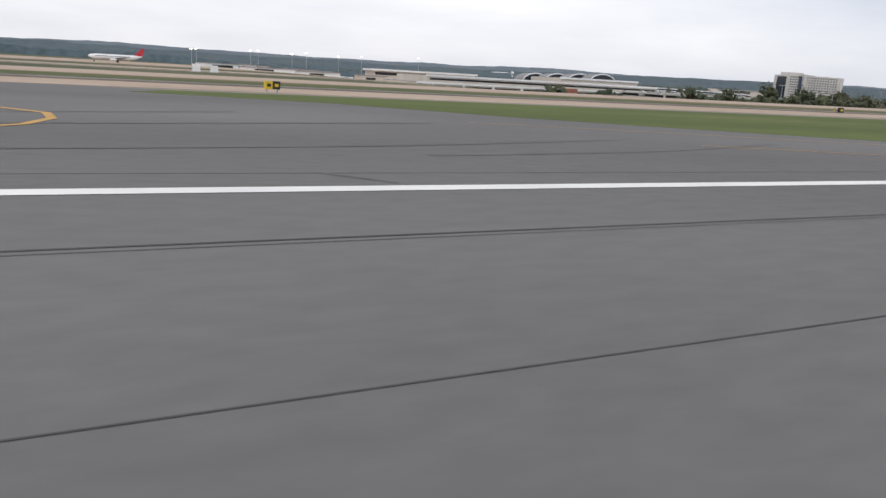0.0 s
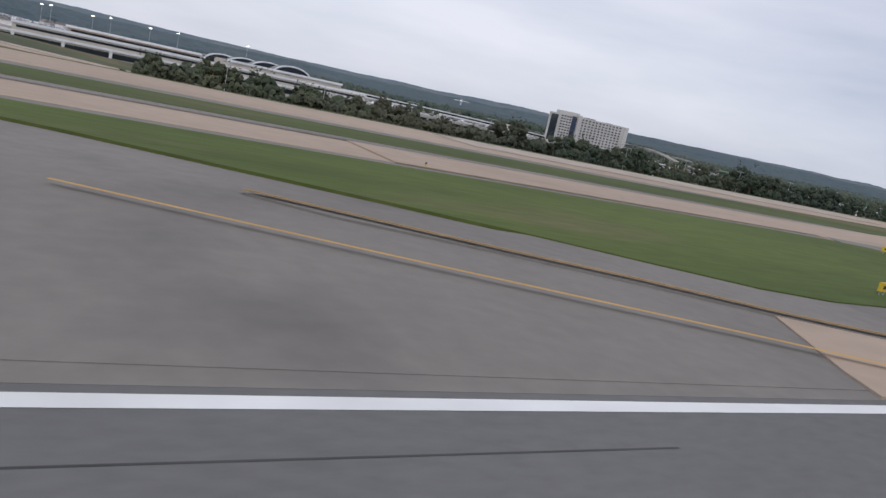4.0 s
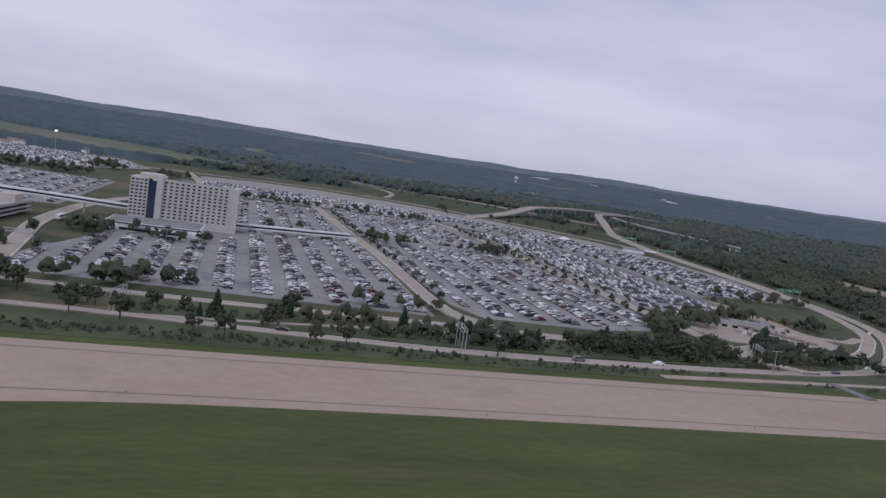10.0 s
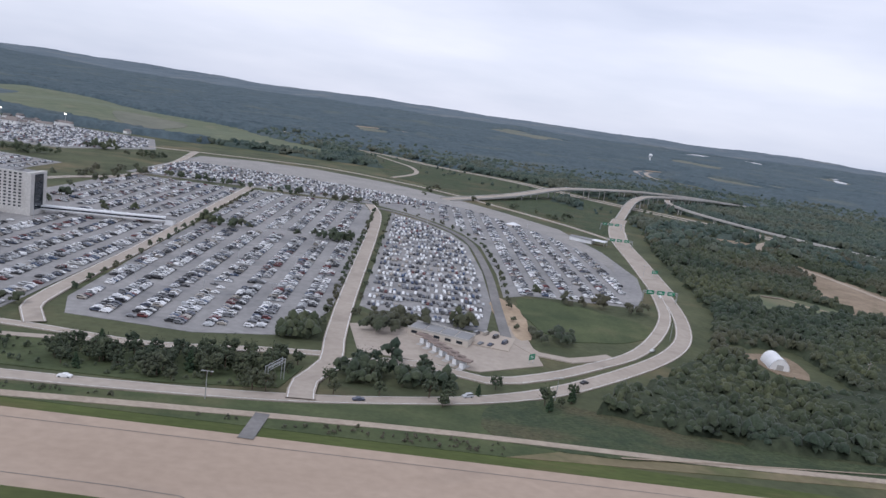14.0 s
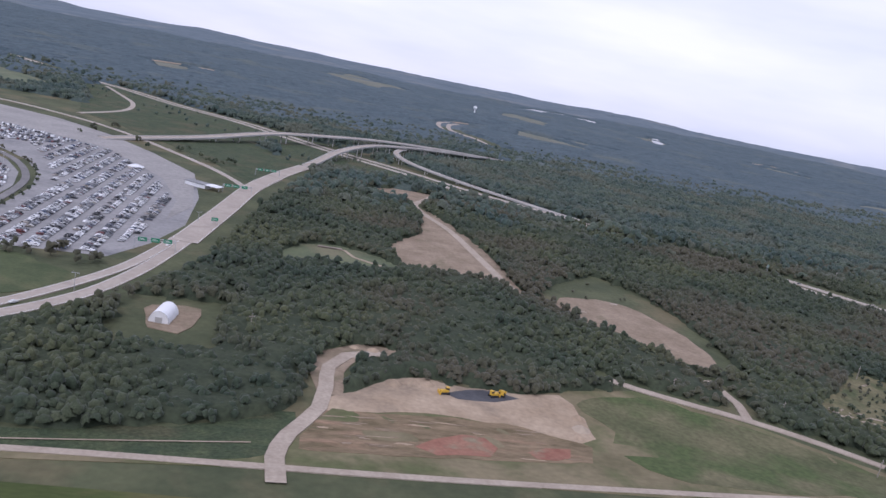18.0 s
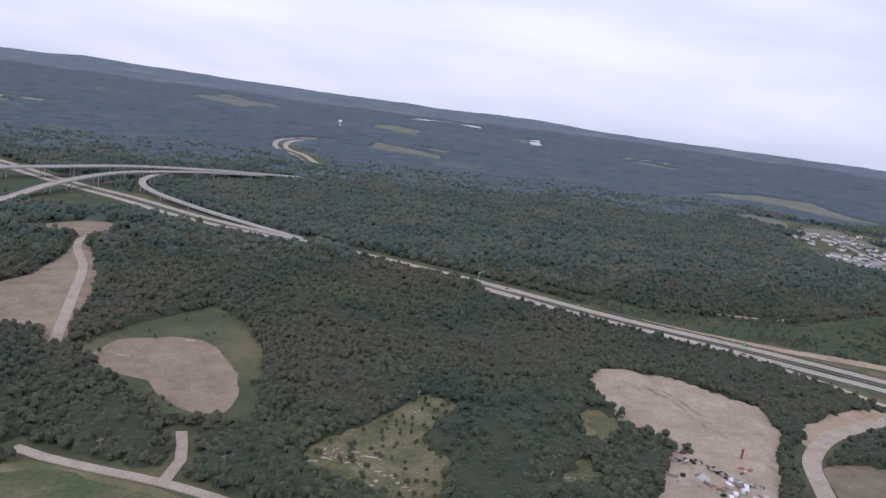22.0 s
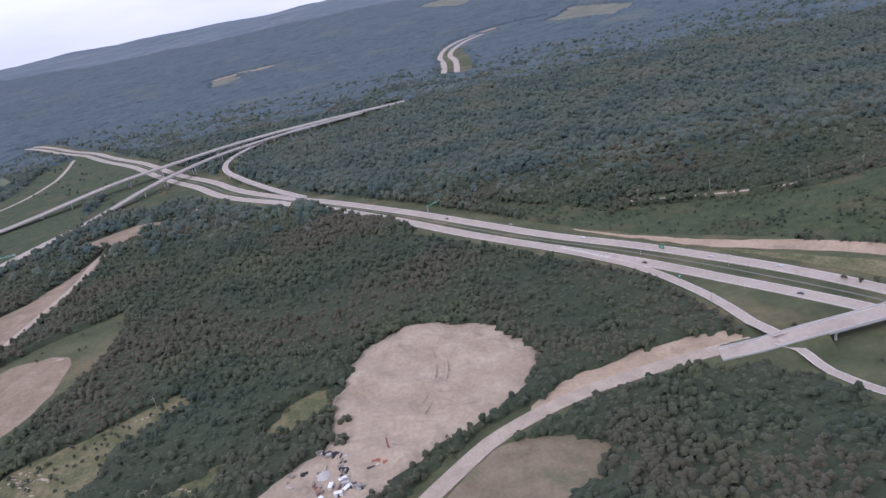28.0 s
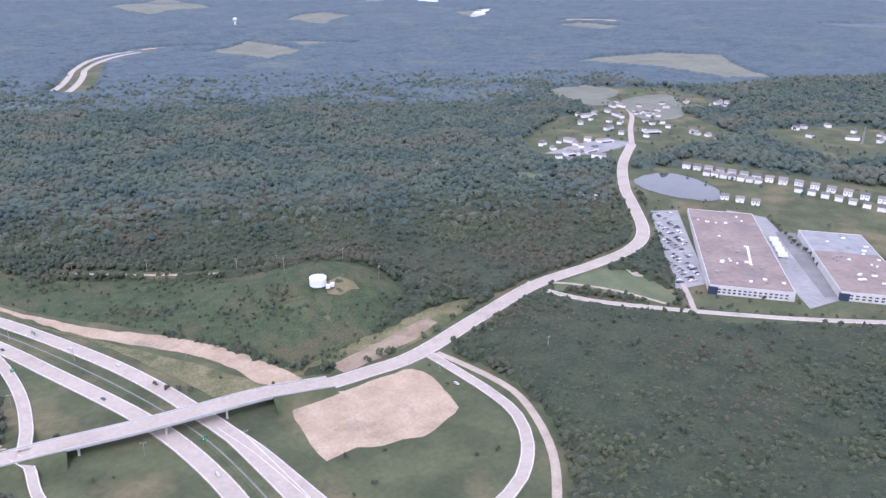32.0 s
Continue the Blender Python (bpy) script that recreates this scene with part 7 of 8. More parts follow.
for x, y in ((1054, 408), (1119, 392), (1160, 358), (1195, 356), (1239, 347), (1259, 336), (1100, 396), (1075, 402), (1290, 322), (1262, 318), (1305, 305), (1325, 300), (1345, 262), (1365, 240)):
    power_pole(x, y)
for x, y, h in ((748, 186, 6.5), (925, 150, 5), (900, 172, 5), (962, 214, 5), (940, 168, 4.5), (985, 160, 5), (905, 140, 5), (870, 182, 4.5)):
    power_pole(x, y, h)


# ---- toll plaza ----
toll = thing("toll_building", (631.5, 178, -4.1), -20, "low white toll office with a dark flat roof", "building")
part("wall", boxes((-8, 8, -3.2, 3.2, 0, 1.8)), CREAM, toll)
for k in range(4):
    part("roof_panel", boxes((-7.8 + 4 * k, -4.1 + 4 * k, -3, 3, 1.8, 1.95)), ROOF_GREY, toll)
part("parapet", boxes((-8.1, 8.1, -3.3, -3.1, 1.7, 2.15), (-8.1, 8.1, 3.1, 3.3, 1.7, 2.15)), GARAGE, toll)
for k in range(5):
    part("window", boxes((-7 + 3 * k, -5.4 + 3 * k, -3.26, -3.18, .6, 1.3)), GLASS_DARK, toll)
for k in range(7):
    a = k / 6
    x, y = 627 + 9 * a, 171.5 - 14.5 * a
    ob = thing("toll_booth", (x, y, -4.0), -30, "toll booth under a brown canopy", "booth", "toll booths")
    part("booth", boxes((-.5, .5, -.9, .9, 0, 1.3)), WHITE_PANEL, ob)
    part("canopy", boxes((-2.0, 2.0, -1.0, 1.0, 1.9, 2.2), bevel=.05), ROOF_BROWN, ob)
    part("post", rods(((0, .95, 0), (0, .95, 1.9), .1), n=6), STEEL, ob)
    part("island", boxes((-.7, .7, -2.4, 2.4, 0, .12)), GARAGE, ob)
yard = thing("white_pad", (645, 180, -4.0), -15, "bright concrete pad with parked vans", "pad")
part("slab", boxes((-5, 5, -6, 6, .12, .26)), SLAB, yard)
for k, (x, y) in enumerate(((641, 184), (643.5, 184.5), (646, 183), (648, 179), (644, 176), (641.5, 176))):
    ob = car(2 if k < 4 else 0, x, y, 60, "white van parked by the toll office", "vehicles by the toll office")
    ob.location.z += .12
cot = thing("round_tent", (676, 400, -4.05), 0, "white tent roof at the lot's edge", "tent")
part("roof", rods(((0, 0, .8), (0, 0, 2.0), 4.2, .8), n=14), WHITE_PANEL, cot)
part("wall", rods(((0, 0, 0), (0, 0, .8), 3.9), n=14), CREAM, cot)
gate = thing("gatehouse", (710, 378, -4.05), -30, "white gatehouse with a flat roof", "building")
part("wall", boxes((-6, 6, -2.6, 2.6, 0, 1.9)), WHITE_PANEL, gate)
part("roof", boxes((-6.4, 6.4, -3, 3, 1.9, 2.2)), ROOF_GREY, gate)
part("canopy", boxes((6, 13, -3, 3, 2.0, 2.3)), WHITE_PANEL, gate)
for x in (7, 12):
    part("post", rods(((x, 0, 0), (x, 0, 2), .15), n=6), STEEL, gate)

# ---- dome shed ----
dome = thing("fabric_shed", (725.5, 192, -4.05), -8, "white arched fabric shed on a bare yard", "shed")
bm = bmesh.new()
n = 14
arc = [(2.7 * math.cos(math.pi * i / n), 3.3 * math.sin(math.pi * i / n)) for i in range(n + 1)]
a = [bm.verts.new((x, -4.2, z)) for x, z in arc]
b = [bm.verts.new((x, 4.2, z)) for x, z in arc]
for i in range(n):
    bm.faces.new((a[i], a[i + 1], b[i + 1], b[i]))
bm.faces.new(b)
part("cover", bm, WHITE_PANEL, dome, smooth_faces=False)
bm = bmesh.new()
bm.faces.new([bm.verts.new((x * .97, -4.15, z * .97)) for x, z in arc])
part("end_wall", bm, HOUSE_WALL, dome)
part("door", boxes((-.9, .9, -4.3, -4.16, 0, 1.6)), GARAGE, dome)
structure(patch("shed_yard", [(721, 201), (733.5, 201), (733.5, 188), (730, 183), (723.5, 184)], .2, CLAY), "bare yard round the white shed", "yard")


# ---- machines ----
def bulldozer(x, y, turn, label):
    ob = thing("bulldozer", (x, y, land1(x, y) + .22), turn, label, "machine", "yellow machines")
    for s in (-.62, .62):
        bm = boxes((-1.2, 1.2, s - .2, s + .2, 0, .5), bevel=.14)
        part("track", bm, TYRE, ob)
    part("body", boxes((-.4, 1.2, -.45, .45, .35, 1.05), bevel=.06), MACHINE, ob)
    part("cab", boxes((-1.0, -.2, -.45, .45, .5, 1.75), bevel=.05), MACHINE, ob)
    part("cab_glass", boxes((-.95, -.17, -.47, .47, 1.15, 1.6)), GLASS_DARK, ob)
    part("blade", boxes((1.45, 1.6, -1.0, 1.0, .05, .85)), MACHINE, ob)
    part("push_arm", boxes((.2, 1.5, -.7, -.6, .3, .42), (.2, 1.5, .6, .7, .3, .42)), MACHINE, ob)


bulldozer(797, 163.4, 190, "yellow bulldozer at work on the earth yard")
bulldozer(810, 164.6, 20, "yellow bulldozer beside a dark heap")
bulldozer(812.6, 165.6, 70, "yellow loader on the earth yard")


def truck(x, y, turn, mat, label, length=3.6):
    ob = thing("lorry", (x, y, land1(x, y) + .25), turn, label, "lorry", "lorries in the yard")
    part("cab", boxes((length / 2 - .9, length / 2, -.55, .55, .35, 1.6), bevel=.06), mat, ob)
    part("windscreen", boxes((length / 2 - .05, length / 2 + .03, -.48, .48, 1.0, 1.45)), GLASS_DARK, ob)
    part("box", boxes((-length / 2, length / 2 - 1.0, -.6, .6, .45, 1.7), bevel=.03), mat, ob)
    for wx in (-length / 2 + .5, -length / 2 + 1.0, length / 2 - .5):
        for wy in (-.5, .5):
            w = new("wheel", WHEEL)
            w.parent, w.matrix_basis = ob, pose(wx, wy, .25) @ Matrix.Scale(1.5, 4)


for i in range(5):
    truck(969.5 + 1.1 * i, 146 + 2.3 * (i % 3) - .4 * i, 35 + 6 * i, MACHINE_RED, "red lorry parked in a row at the quarry")
truck(974, 151, 80, WHITE_PANEL, "white lorry at the quarry")
truck(1055, 168, 60, MACHINE_RED, "red drilling lorry on the spoil heap")
truck(1057.5, 166, 20, MACHINE_RED, "red lorry on the spoil heap")
rig = thing("drill_rig", (1057, 171, land1(1057, 171) + 1.2), 20, "red drill rig with a lattice mast", "machine")
part("body", boxes((-1.6, 1.6, -.6, .6, -.9, .8), bevel=.06), MACHINE_RED, rig)
part("mast", boxes((-.25, -.1, -.25, -.1, .6, 5), (.1, .25, .1, .25, .6, 5), (-.25, -.1, .1, .25, .6, 5), (.1, .25, -.25, -.1, .6, 5)), MACHINE_RED, rig)
for k in range(6):
    part("rung", boxes((-.25, .25, -.25, .25, 1.2 + .65 * k, 1.3 + .65 * k)), MACHINE_RED, rig)
rt = random.Random(31)
for x, y, turn in ((1040, 152, 60), (1045, 154, 10), (1044, 148, 62), (1048.5, 149.5, 58), (1045, 160, 30), (1037, 150, 65), (1040.5, 147, 12), (1047, 156, 62), (1042, 157.5, 80)):
    ob = thing("site_trailer", (x, y, land1(x, y) + .2), turn + rt.uniform(-8, 8), "white site trailer in the quarry yard", "trailer", "site trailers")
    k = rt.choice([.7, .8, 1.0])
    part("box", boxes((-1.7 * k, 1.7 * k, -.6, .6, .3, 1.4), bevel=.04), rt.choice([WHITE_PANEL, CREAM, GARAGE]), ob)
    part("roof", boxes((-1.75 * k, 1.75 * k, -.65, .65, 1.4, 1.5)), rt.choice([WHITE_PANEL, GARAGE]), ob)
    part("door", boxes((-.3, .3, -.65, -.59, .35, 1.2)), SHADE, ob)
    part("wheel_pair", rods(((.5, -.6, .15), (.5, .6, .15), .2), n=8), TYRE, ob)
scrap_bits = [ROOF_BROWN, GARAGE, GARAGE, SHADE, POLE_WOOD, CREAM, ROOF_BROWN, POLE_WOOD, MACHINE_RED]
bank_line = curve_points([(1032, 180), (1037, 173), (1042, 171), (1044, 166), (1047, 158), (1052, 155)], 0.55)
spots = [(p[0] + rt.uniform(-1, 1), p[1] + rt.uniform(-1, 1), rt.choice([SHADE, GARAGE, POLE_WOOD, SHADE])) for p in bank_line]
for cx, cy, sx, sy, n in ((1042, 152, 7, 7, 26), (1020, 142, 13, 6, 50), (975, 146, 6, 6, 26), (985, 148, 8, 6, 18), (1030, 162, 8, 6, 12), (1054, 167, 3, 3, 8)):
    spots += [(cx + rt.uniform(-sx, sx), cy + rt.uniform(-sy, sy), rt.choice(scrap_bits)) for i in range(n)]
for x, y, m in spots:
    a, b, h = rt.uniform(.2, 1.3), rt.uniform(.15, .5), rt.uniform(.2, .9)
    bm = boxes((-a, a, -b, b, -.2, h), bevel=min(b, h) * .25)
    for v in bm.verts:
        v.co += Vector((rt.uniform(-.1, .1), rt.uniform(-.1, .1), rt.uniform(-.08, .08)))
    ob = part("scrap_piece", bm, m)
    ob.matrix_world = pose(x, y, land1(x, y) + .25 + (.9 if inside(np.array([x]), np.array([y]), heap_outline)[0] else 0), rt.uniform(-8, 8), rt.uniform(-8, 8), rt.uniform(0, 180))
    tagged(ob, "weathered scrap piece or equipment in the quarry", "scrap", "scrap in the quarry")
for pts, w in (([(1030, 146), (1036, 140.5), (1041.5, 134), (1041, 120)], 1.6), ([(1000, 130), (1012, 136), (1022, 146), (1034, 146)], 1.8), ([(1050, 152), (1056, 162), (1066, 176), (1078, 190)], 1.8)):
    structure(ribbon("yard_track", curve_points(pts, 2.5), w, .3, GRAVEL), "pale packed track in the quarry yard", "track")
plant_ob = thing("stone_plant", (1019, 141, land1(1019, 141) + .1), 25, "stone crushing plant with silos and conveyors", "plant")
for k, (x, y, h) in enumerate(((0, 0, 3.8), (2.4, .4, 3.4), (4.6, -.4, 4.2))):
    part("silo", rods(((x, y, .6), (x, y, h), .8), n=12), CREAM if k else GARAGE, plant_ob)
    part("silo_cone", rods(((x, y, h), (x, y, h + .5), .8, .15), n=12), STEEL, plant_ob)
    for s in (-.5, .5):
        part("leg", rods(((x + s, y, -.1), (x + s, y, .8), .09), n=6), STEEL, plant_ob)
for a, b in (((-7, -3, .4), (0, 0, 4.2)), ((-5, 5, .4), (2, 1, 3.6)), ((6, 4, .3), (4.5, 0, 4.4)), ((-10, 1, .3), (-3, 2, 2.6))):
    part("conveyor", rods((a, b, .2), n=4), GARAGE, plant_ob)
    part("trestle", rods((((a[0] + b[0]) / 2, (a[1] + b[1]) / 2, -.1), ((a[0] + b[0]) / 2, (a[1] + b[1]) / 2, (a[2] + b[2]) / 2), .1), n=5), STEEL, plant_ob)
for k, (x, y, t, ln, mt) in enumerate(((1024, 139, 55, 3.2, CREAM), (1021, 143.5, 15, 2.2, WHITE_PANEL), (1026, 144, 60, 4, SHADE), (1012, 146, 30, 3.4, STEEL), (1006, 141, 50, 3.6, GARAGE), (1000, 147, 20, 2.8, STEEL), (1010, 152, 60, 2.6, GARAGE), (978, 132, 40, 2.6, GARAGE))):
    ob = thing("plant_shed", (x, y, land1(x, y) + .1), t, "low shed or machine at the stone plant", "shed", "plant sheds")
    part("box", boxes((-ln / 2, ln / 2, -.8, .8, 0, 1.4), bevel=.05), mt, ob)
    part("roof", boxes((-ln / 2 - .15, ln / 2 + .15, -.95, .95, 1.4, 1.55)), GARAGE, ob)


def heap(x, y, r, h, mat, label):
    bm = bmesh.new()
    bmesh.ops.create_cone(bm, cap_ends=False, segments=20, radius1=r, radius2=.15 * r, depth=h)
    bmesh.ops.subdivide_edges(bm, edges=[e for e in bm.edges if abs(e.verts[0].co.z - e.verts[1].co.z) > .1], cuts=2)
    bm.faces.new([v for v in bm.verts if v.co.z > h / 2 - .01])
    for v in bm.verts:
        k = 1 + .25 * noise.noise(v.co * .6 + Vector((x, y, 0)))
        v.co = Vector((v.co.x * k, v.co.y * k, (v.co.z + h / 2) * (.9 + .2 * noise.noise(v.co + Vector((y, x, 2)))) - .1))
    ob = part("stone_heap", bm, mat)
    ob.location = (x, y, land1(x, y) + .1)
    tagged(ob, label, "heap", "stone heaps")


for x, y, r, h, m in ((1008, 128, 3.2, 1.8, SAND), (1015, 121, 2.6, 1.4, SAND), (992, 131, 3.6, 1.9, DIRT), (984, 122, 2.8, 1.5, SAND), (1044, 172, 3.2, 1.6, SAND), (1038, 164, 2.6, 1.4, GARAGE), (1034, 158, 2.2, 1.2, SAND),
                      (784.5, 166, 2.4, 1.5, DIRT), (789, 167.5, 2.6, 1.6, DIRT), (793.5, 167.5, 2.0, 1.1, DIRT), (829, 151, 2.6, 1.3, SAND), (830.5, 157, 2.2, 1.1, DIRT), (827, 146.5, 2.0, .9, DIRT), (781, 186, 2.2, 1.1, DIRT), (776, 187, 1.6, .9, DIRT), (992, 150, 3.0, 1.6, DIRT), (999, 155, 2.4, 1.2, DIRT), (966, 121, 3.2, 1.2, SAND)):
    heap(x, y, r, h, m, "heap of pale loose stone and earth")
# ruts on the field and the meadow
rock = random.Random(44)
for pts in ([(925, 182), (932, 176), (940, 170), (946, 160), (948, 152)], [(920, 176), (930, 178), (940, 178)], [(926, 184), (934, 181), (942, 177)], [(928, 167), (934, 163), (938, 166)], [(958, 206), (964, 210)], [(986, 164), (998, 164)]):
    line = curve_points(pts, 1.5)
    for p in line:
        x, y = p[0] + rock.uniform(-.8, .8), p[1] + rock.uniform(-.8, .8)
        structure(patch("pale_stone_scatter", blot(x, y, rock.uniform(.3, 1.1), rock.uniform(.15, .5), rock.uniform(1, 9), .5, 12), .26 + rock.uniform(0, .06), GRAVEL, rounded=False, cell=4), "pale stones scattered in the meadow", "stones")
for pts, w in (([(1060, 240), (1066, 222), (1066, 205), (1062, 188)], .7), ([(1064, 240), (1070, 222), (1070, 205), (1064, 186)], .7),
               ([(768, 292), (779, 291), (782, 283), (797, 272)], 1.4), ([(660, 112), (720, 122), (752, 128)], .5)):
    structure(ribbon("wheel_rut", curve_points(pts, 3), w, .3 if pts[0][0] < 1050 or pts[0][0] > 1100 else 1.4, SAND), "pale wheel rut in the ground", "track")
streak = random.Random(61)
for i in range(46):
    x, y = streak.uniform(766, 824), streak.uniform(130, 148)
    if 784 < x < 806 and 129 < y < 143:
        continue
    structure(patch("pale_earth_streak", blot(x, y, streak.uniform(.8, 3.2), streak.uniform(.12, .4), i + 3.3, .8, 16), .2 + .001 * i, streak.choice([CLAY, CLAY, DIRT]), rounded=False, cell=4), "pale streak of turned earth", "bare patch")
for x, y, w, d, t in ((773, 292.5, 5, 1.4, -10), (889, 268, 1.6, .7, 0), (868, 251, 2, .5, 30)):
    ob = structure(sheet("concrete_pad", [(x - w, y - d, land1(x, y) + .3), (x + w, y - d, land1(x, y) + .3), (x + w, y + d, land1(x, y) + .3), (x - w, y + d, land1(x, y) + .3)], [(0, 1, 2, 3)], SLAB), "pale concrete pad", "pad")

# ---- water tank on the hillside ----
tank = thing("water_tank", (1276.5, 297.5, land1(1276.5, 297.5) - .1), 0, "squat white water tank on the wooded slope", "water tank")
bm = bmesh.new()
rod(bm, (0, 0, 0), (0, 0, 3.6), 3.8, n=28)
part("shell", bm, WHITE_PANEL, tank)
part("roof", rods(((0, 0, 3.6), (0, 0, 4.5), 3.85, .4), n=28), WHITE_PANEL, tank)
part("ladder", boxes((3.75, 3.95, -.25, -.15, 0, 3.8), (3.75, 3.95, .15, .25, 0, 3.8)), STEEL, tank)
for s in ((4, -4.5), (6, -3)):
    part("valve_hut", boxes((s[0] - .9, s[0] + .9, s[1] - .8, s[1] + .8, 0, 1.6)), WHITE_PANEL, tank)
structure(patch("tank_yard", [(1280, 291), (1286, 290), (1290, 293), (1295, 294), (1293, 299), (1287, 302), (1281, 299)], .25, BROWN_FIELD), "bare ground beside the water tank", "yard")
tower = thing("water_tower", (1192, 1847, land1(1192, 1847)), 0, "far white water tower above the woods", "water tower")
part("stem", rods(((0, 0, 0), (0, 0, 13), 2, 1.6), n=14), WHITE_PANEL, tower)
bm = bmesh.new()
bmesh.ops.create_uvsphere(bm, u_segments=18, v_segments=10, radius=5, matrix=Matrix.Translation((0, 0, 16)) @ Matrix.Diagonal((1, 1, .85, 1)))
part("bowl", bm, WHITE_PANEL, tower, smooth_faces=True)

# ---- warehouses ----
def warehouse(x, y, turn, w, d, h, roof, label, bays, front="-y"):
    g = land1(x, y)
    ob = thing("warehouse", (x, y, g - .2), turn, label, "building", "warehouses")
    part("wall", boxes((-w / 2, w / 2, -d / 2, d / 2, 0, h)), HOTEL_WALL, ob)
    part("roof", boxes((-w / 2 + .3, w / 2 - .3, -d / 2 + .3, d / 2 - .3, h - .1, h + .12)), roof, ob)
    for s, e in (((-w / 2, w / 2, -d / 2, -d / 2 + .3, h, h + .4), 0), ((-w / 2, w / 2, d / 2 - .3, d / 2, h, h + .4), 0), ((-w / 2, -w / 2 + .3, -d / 2 + .3, d / 2 - .3, h, h + .4), 0), ((w / 2 - .3, w / 2, -d / 2 + .3, d / 2 - .3, h, h + .4), 0)):
        part("parapet", boxes(s), HOTEL_WALL, ob)
    for i in range(bays):
        a = -w / 2 + 4 + (w - 6) * i / bays
        for z in (1.2, 2.7):
            part("window", boxes((a, a + (w - 6) / bays * .55, -d / 2 - .06, -d / 2 + .02, z, z + .7)), GLASS_DARK, ob)
    for i in range(int(d / 6)):
        part("panel_joint", boxes((-w / 2 - .05, -w / 2 + .02, -d / 2 + 6 * i + 2, -d / 2 + 6 * i + 2.3, .2, h - .3)), GARAGE, ob)
    part("entrance", boxes((-w / 2 - .3, -w / 2 + 4, -d / 2 - .35, -d / 2 + 1.5, .2, h - .4)), GLASS_BLUE, ob, "blue glazed entrance")
    rr = random.Random(int(x))
    for i in range(26):
        a, b, s = rr.uniform(-w * .42, w * .42), rr.uniform(-d * .45, d * .45), rr.uniform(.4, 1.3)
        part("roof_unit", boxes((a - s, a + s, b - s * .6, b + s * .6, h + .1, h + rr.uniform(.5, 1.1)), bevel=.05), WHITE_PANEL if i % 3 else ROOF_GREY, ob)
    return ob


wh = warehouse(1507, 327, -25.5, 39, 125, 4.6, ROOF_BROWN, "huge low warehouse with a brown flat roof and rooftop units", 14)
wh2 = warehouse(1556, 294, -25.5, 34, 92, 4.4, ROOF_BROWN, "large low warehouse with brown and grey roof", 10)
part("roof_patch", boxes((-16.6, 16.6, 12, 45.5, 4.52, 4.6)), ROOF_GREY, wh2, "grey newer roof section")
part("dock_row", boxes((19.6, 20.4, -20, 45, .3, 2.2)), SHADE, wh, "dark loading docks")
for i in range(8):
    t = math.radians(-25.5)
    lx, ly = 26 + (i % 2) * .4, -2 + 4.2 * i
    truck(1507 + lx * math.cos(t) - ly * math.sin(t), 327 + lx * math.sin(t) + ly * math.cos(t), -25 + 4, WHITE_PANEL, "white trailer parked at the loading apron", 5.0)
for i in range(7):
    part("skylight", boxes((4 + .35 * i, 5.2 + .35 * i, -30 + 4 * i, -27.4 + 4 * i, 4.6, 5.0)), WHITE_PANEL, wh, "white roof curb")
shed = thing("small_depot", (1445, 313, land1(1445, 313)), -20, "small pale depot building by the road", "building")
part("wall", boxes((-3.4, 3.4, -2, 2, 0, 1.6)), CREAM, shed)
part("roof", boxes((-3.7, 3.7, -2.3, 2.3, 1.6, 1.9)), ROOF_GREY, shed)
structure(patch("depot_yard", [(1436, 306), (1452, 306), (1454, 320), (1440, 322)], .24, GRAVEL), "gravel yard round the depot", "yard")


# ---- houses ----
def house(x, y, turn, w, d, h, label, group, row=False):
    g = land1(x, y)
    ob = thing("house", (x, y, g - .2), turn, label, "house", group)
    part("wall", boxes((-w / 2, w / 2, -d / 2, d / 2, 0, h)), HOUSE_WALL, ob)
    bm = bmesh.new()
    e, r = .3, d * .38
    v = [bm.verts.new(p) for p in ((-w / 2 - e, -d / 2 - e, h), (w / 2 + e, -d / 2 - e, h), (w / 2 + e, d / 2 + e, h), (-w / 2 - e, d / 2 + e, h), (-w / 2 - e, 0, h + r), (w / 2 + e, 0, h + r))]
    for q in ((0, 1, 5, 4), (2, 3, 4, 5), (0, 4, 3), (1, 2, 5), (3, 2, 1, 0)):
        bm.faces.new([v[i] for i in q])
    part("roof", bm, HOUSE_ROOF, ob)
    for a in (-.3, .05, .3):
        part("window", boxes((w * a - .3, w * a + .3, -d / 2 - .05, -d / 2 + .02, h * .55, h * .8)), GLASS_DARK, ob)
    part("door", boxes((-.3, .3, -d / 2 - .05, -d / 2 + .02, 0, 1.1)), SHADE, ob)


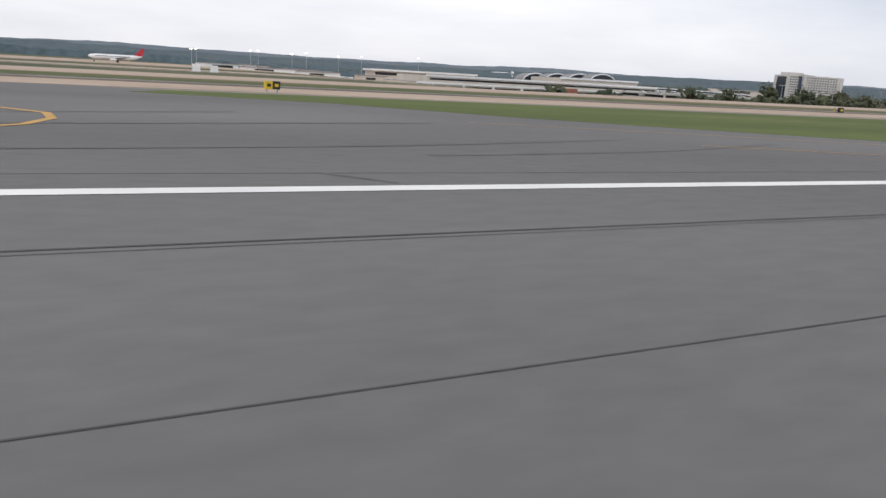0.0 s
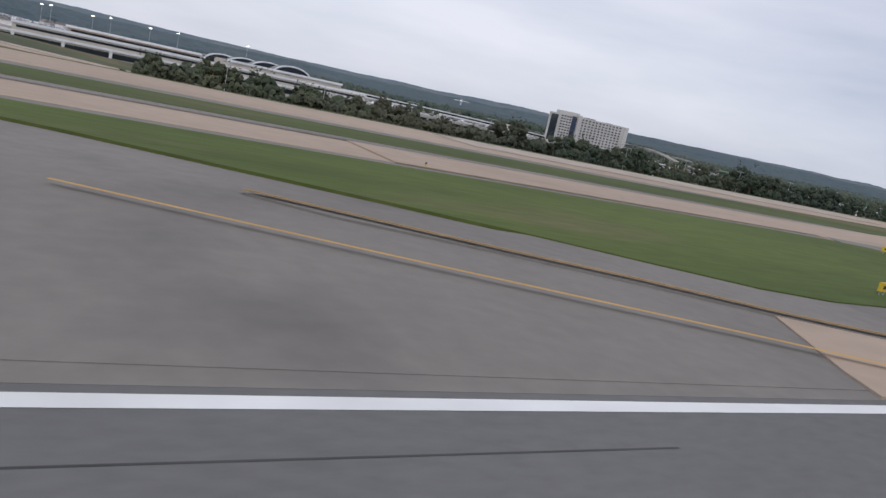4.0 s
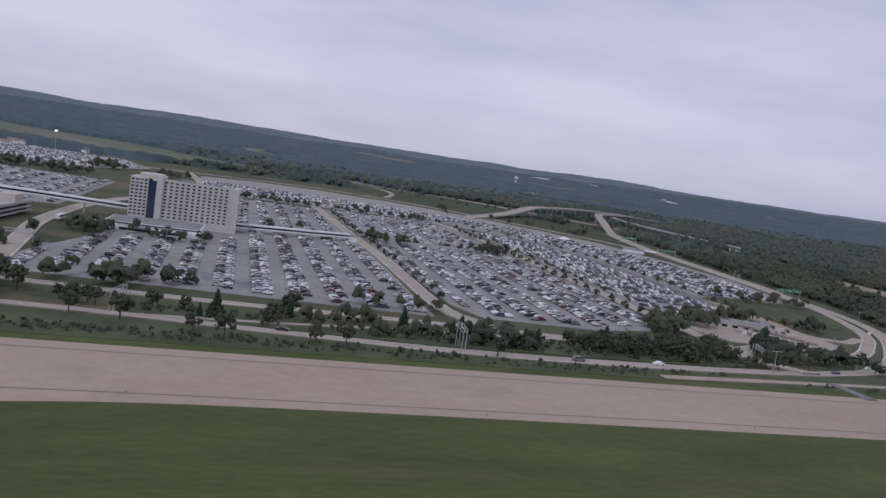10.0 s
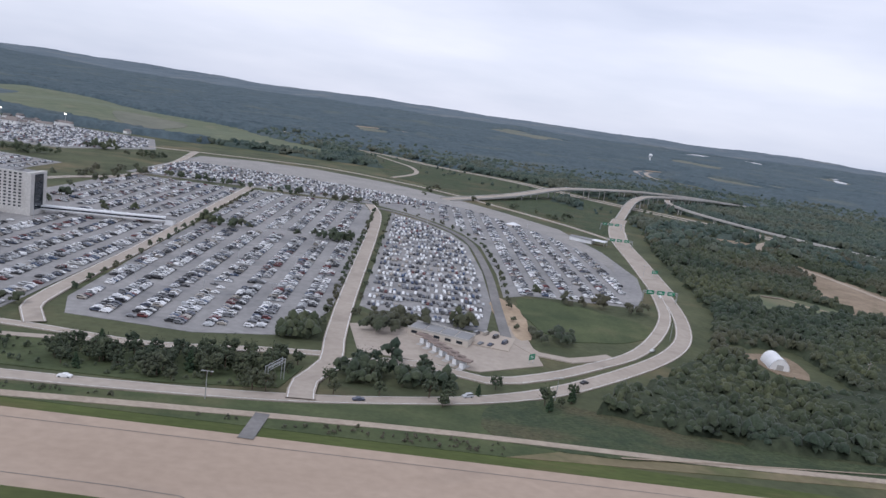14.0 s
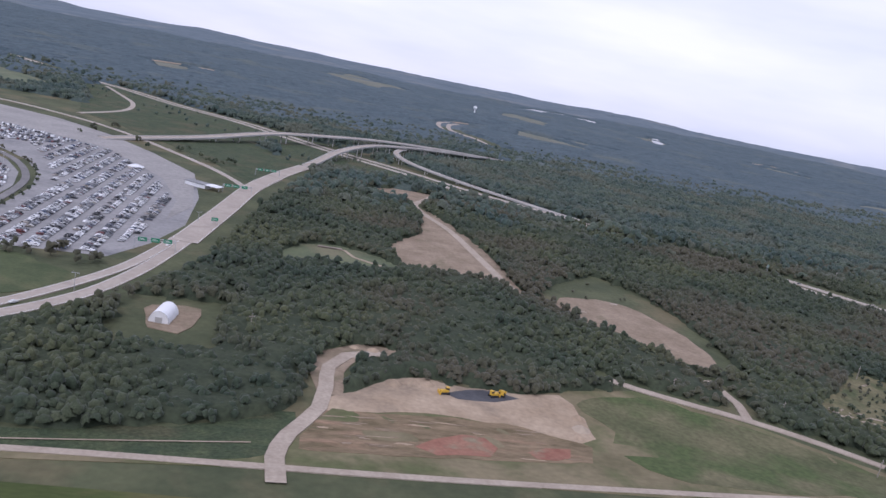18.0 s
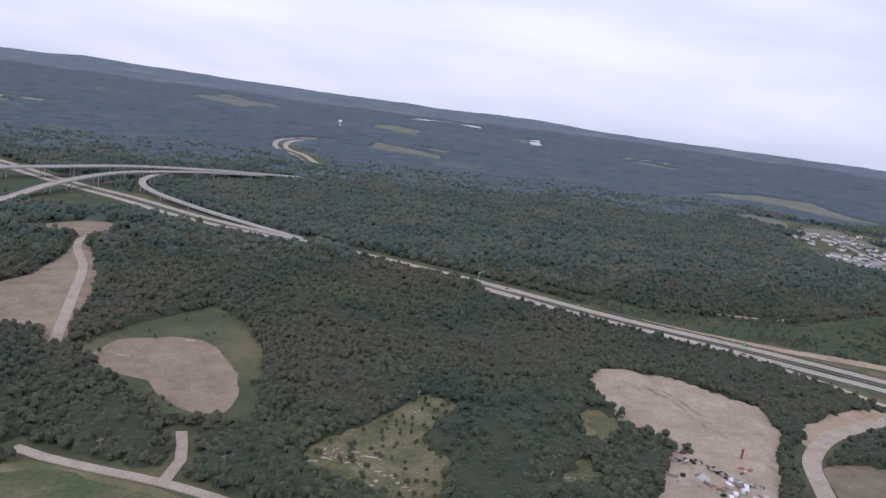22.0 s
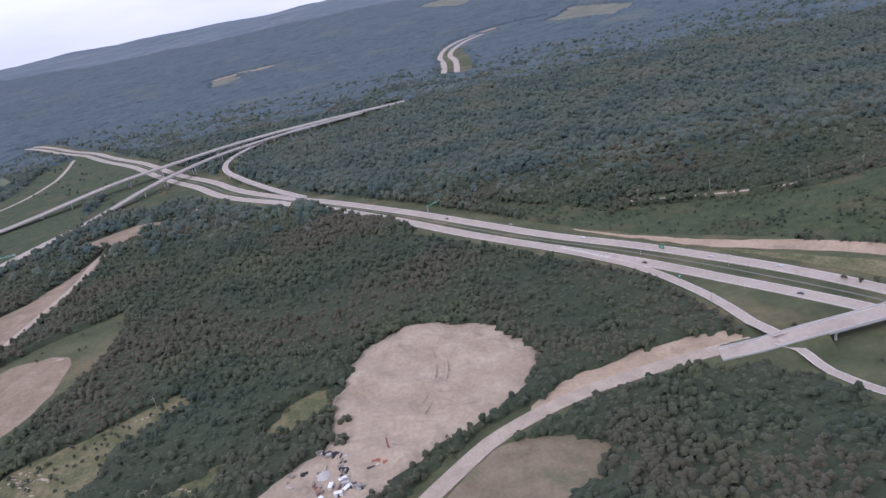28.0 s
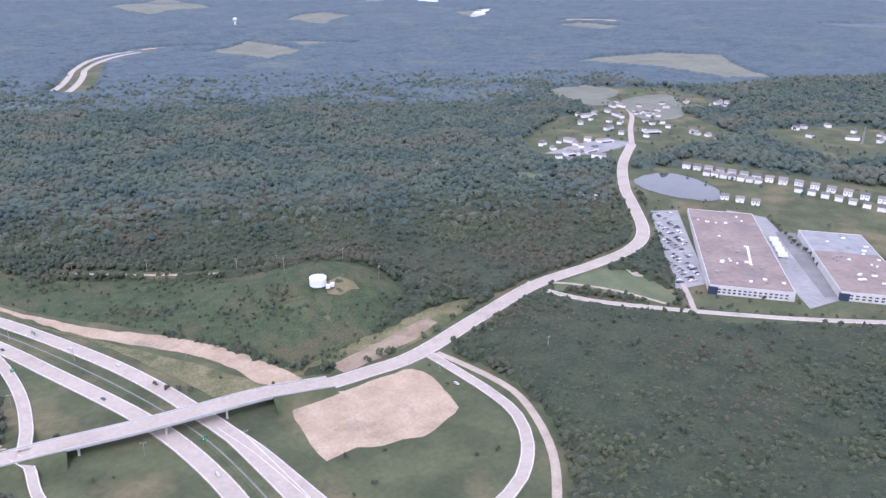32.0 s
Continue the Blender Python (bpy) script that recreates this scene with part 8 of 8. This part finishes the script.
for i in range(9):                                    # terrace rows
    u = i / 8
    house(1574 + 46 * u, 492 - 48 * u - 6 * u * u, -42, 5.6, 4.2, 3.6, "white two-storey terrace house with a grey roof", "terrace houses")
    if i < 7:
        house(1578 + 34 * u, 470 - 36 * u, 138, 5.0, 3.8, 3.0, "white terrace house with a shingle roof", "terrace houses")
for i in range(8):
    u = i / 7
    house(1622 + 44 * u, 440 - 62 * u, -45, 5.6, 4.2, 3.6, "white two-storey terrace house on the outer row", "terrace houses")
    house(1618 + 34 * u, 418 - 52 * u, 135, 5.0, 3.8, 3.0, "white terrace house facing the green", "terrace houses")
for i in range(3):
    house(1556 + 7 * i, 412 - 7 * i, -30, 5.0, 4, 3.0, "pale terrace house near the pond", "terrace houses")
rh = random.Random(8)
for x0, x1, y0, y1, n in ((1480, 1560, 520, 600, 18), (1560, 1660, 590, 720, 22), (1600, 1780, 690, 770, 30), (1700, 1850, 480, 620, 14), (1620, 1680, 530, 580, 6), (1360, 1470, 500, 560, 8), (1455, 1478, 420, 440, 3), (250, 330, 560, 640, 24), (200, 420, 640, 690, 26)):
    for i in range(n):
        s = rh.choice([1, 1, 1.3, 2.4])
        house(rh.uniform(x0, x1), rh.uniform(y0, y1), rh.uniform(0, 180), 4.8 * s, 4.2, 2.5 * min(s, 1.2), "pale house with a pitched roof among trees", "town houses")
for x, y, t, w, d in ((1640, 552, -15, 26, 9), (1520, 556, 30, 16, 8), (1500, 548, 20, 12, 7), (1550, 590, 10, 14, 8), (1466, 430, 15, 9, 5), (1612, 620, 0, 16, 8)):
    g = land1(x, y)
    ob = thing("store_building", (x, y, g - .2), t, "long low white commercial building", "building", "stores")
    part("wall", boxes((-w / 2, w / 2, -d / 2, d / 2, 0, 2.6)), WHITE_PANEL, ob)
    part("roof", boxes((-w / 2 + .2, w / 2 - .2, -d / 2 + .2, d / 2 - .2, 2.6, 2.75)), ROOF_GREY, ob)
    part("shopfront", boxes((-w * .4, w * .4, -d / 2 - .06, -d / 2 + .02, .2, 1.5)), GLASS_DARK, ob)
radio = thing("radio_mast", (1780, 544, land1(1780, 544)), 0, "thin lattice radio mast", "mast")
for s in ((-.8, -.6), (.8, -.6), (0, .9)):
    part("leg", rods(((s[0], s[1], 0), (s[0] * .2, s[1] * .2, 16), .14, .08), n=5), STEEL, radio)
for k in range(7):
    q = 1 - k * .11
    part("ring", boxes((-.8 * q, .8 * q, -.6 * q, .8 * q, 2 * k + 1, 2 * k + 1.12)), STEEL, radio)
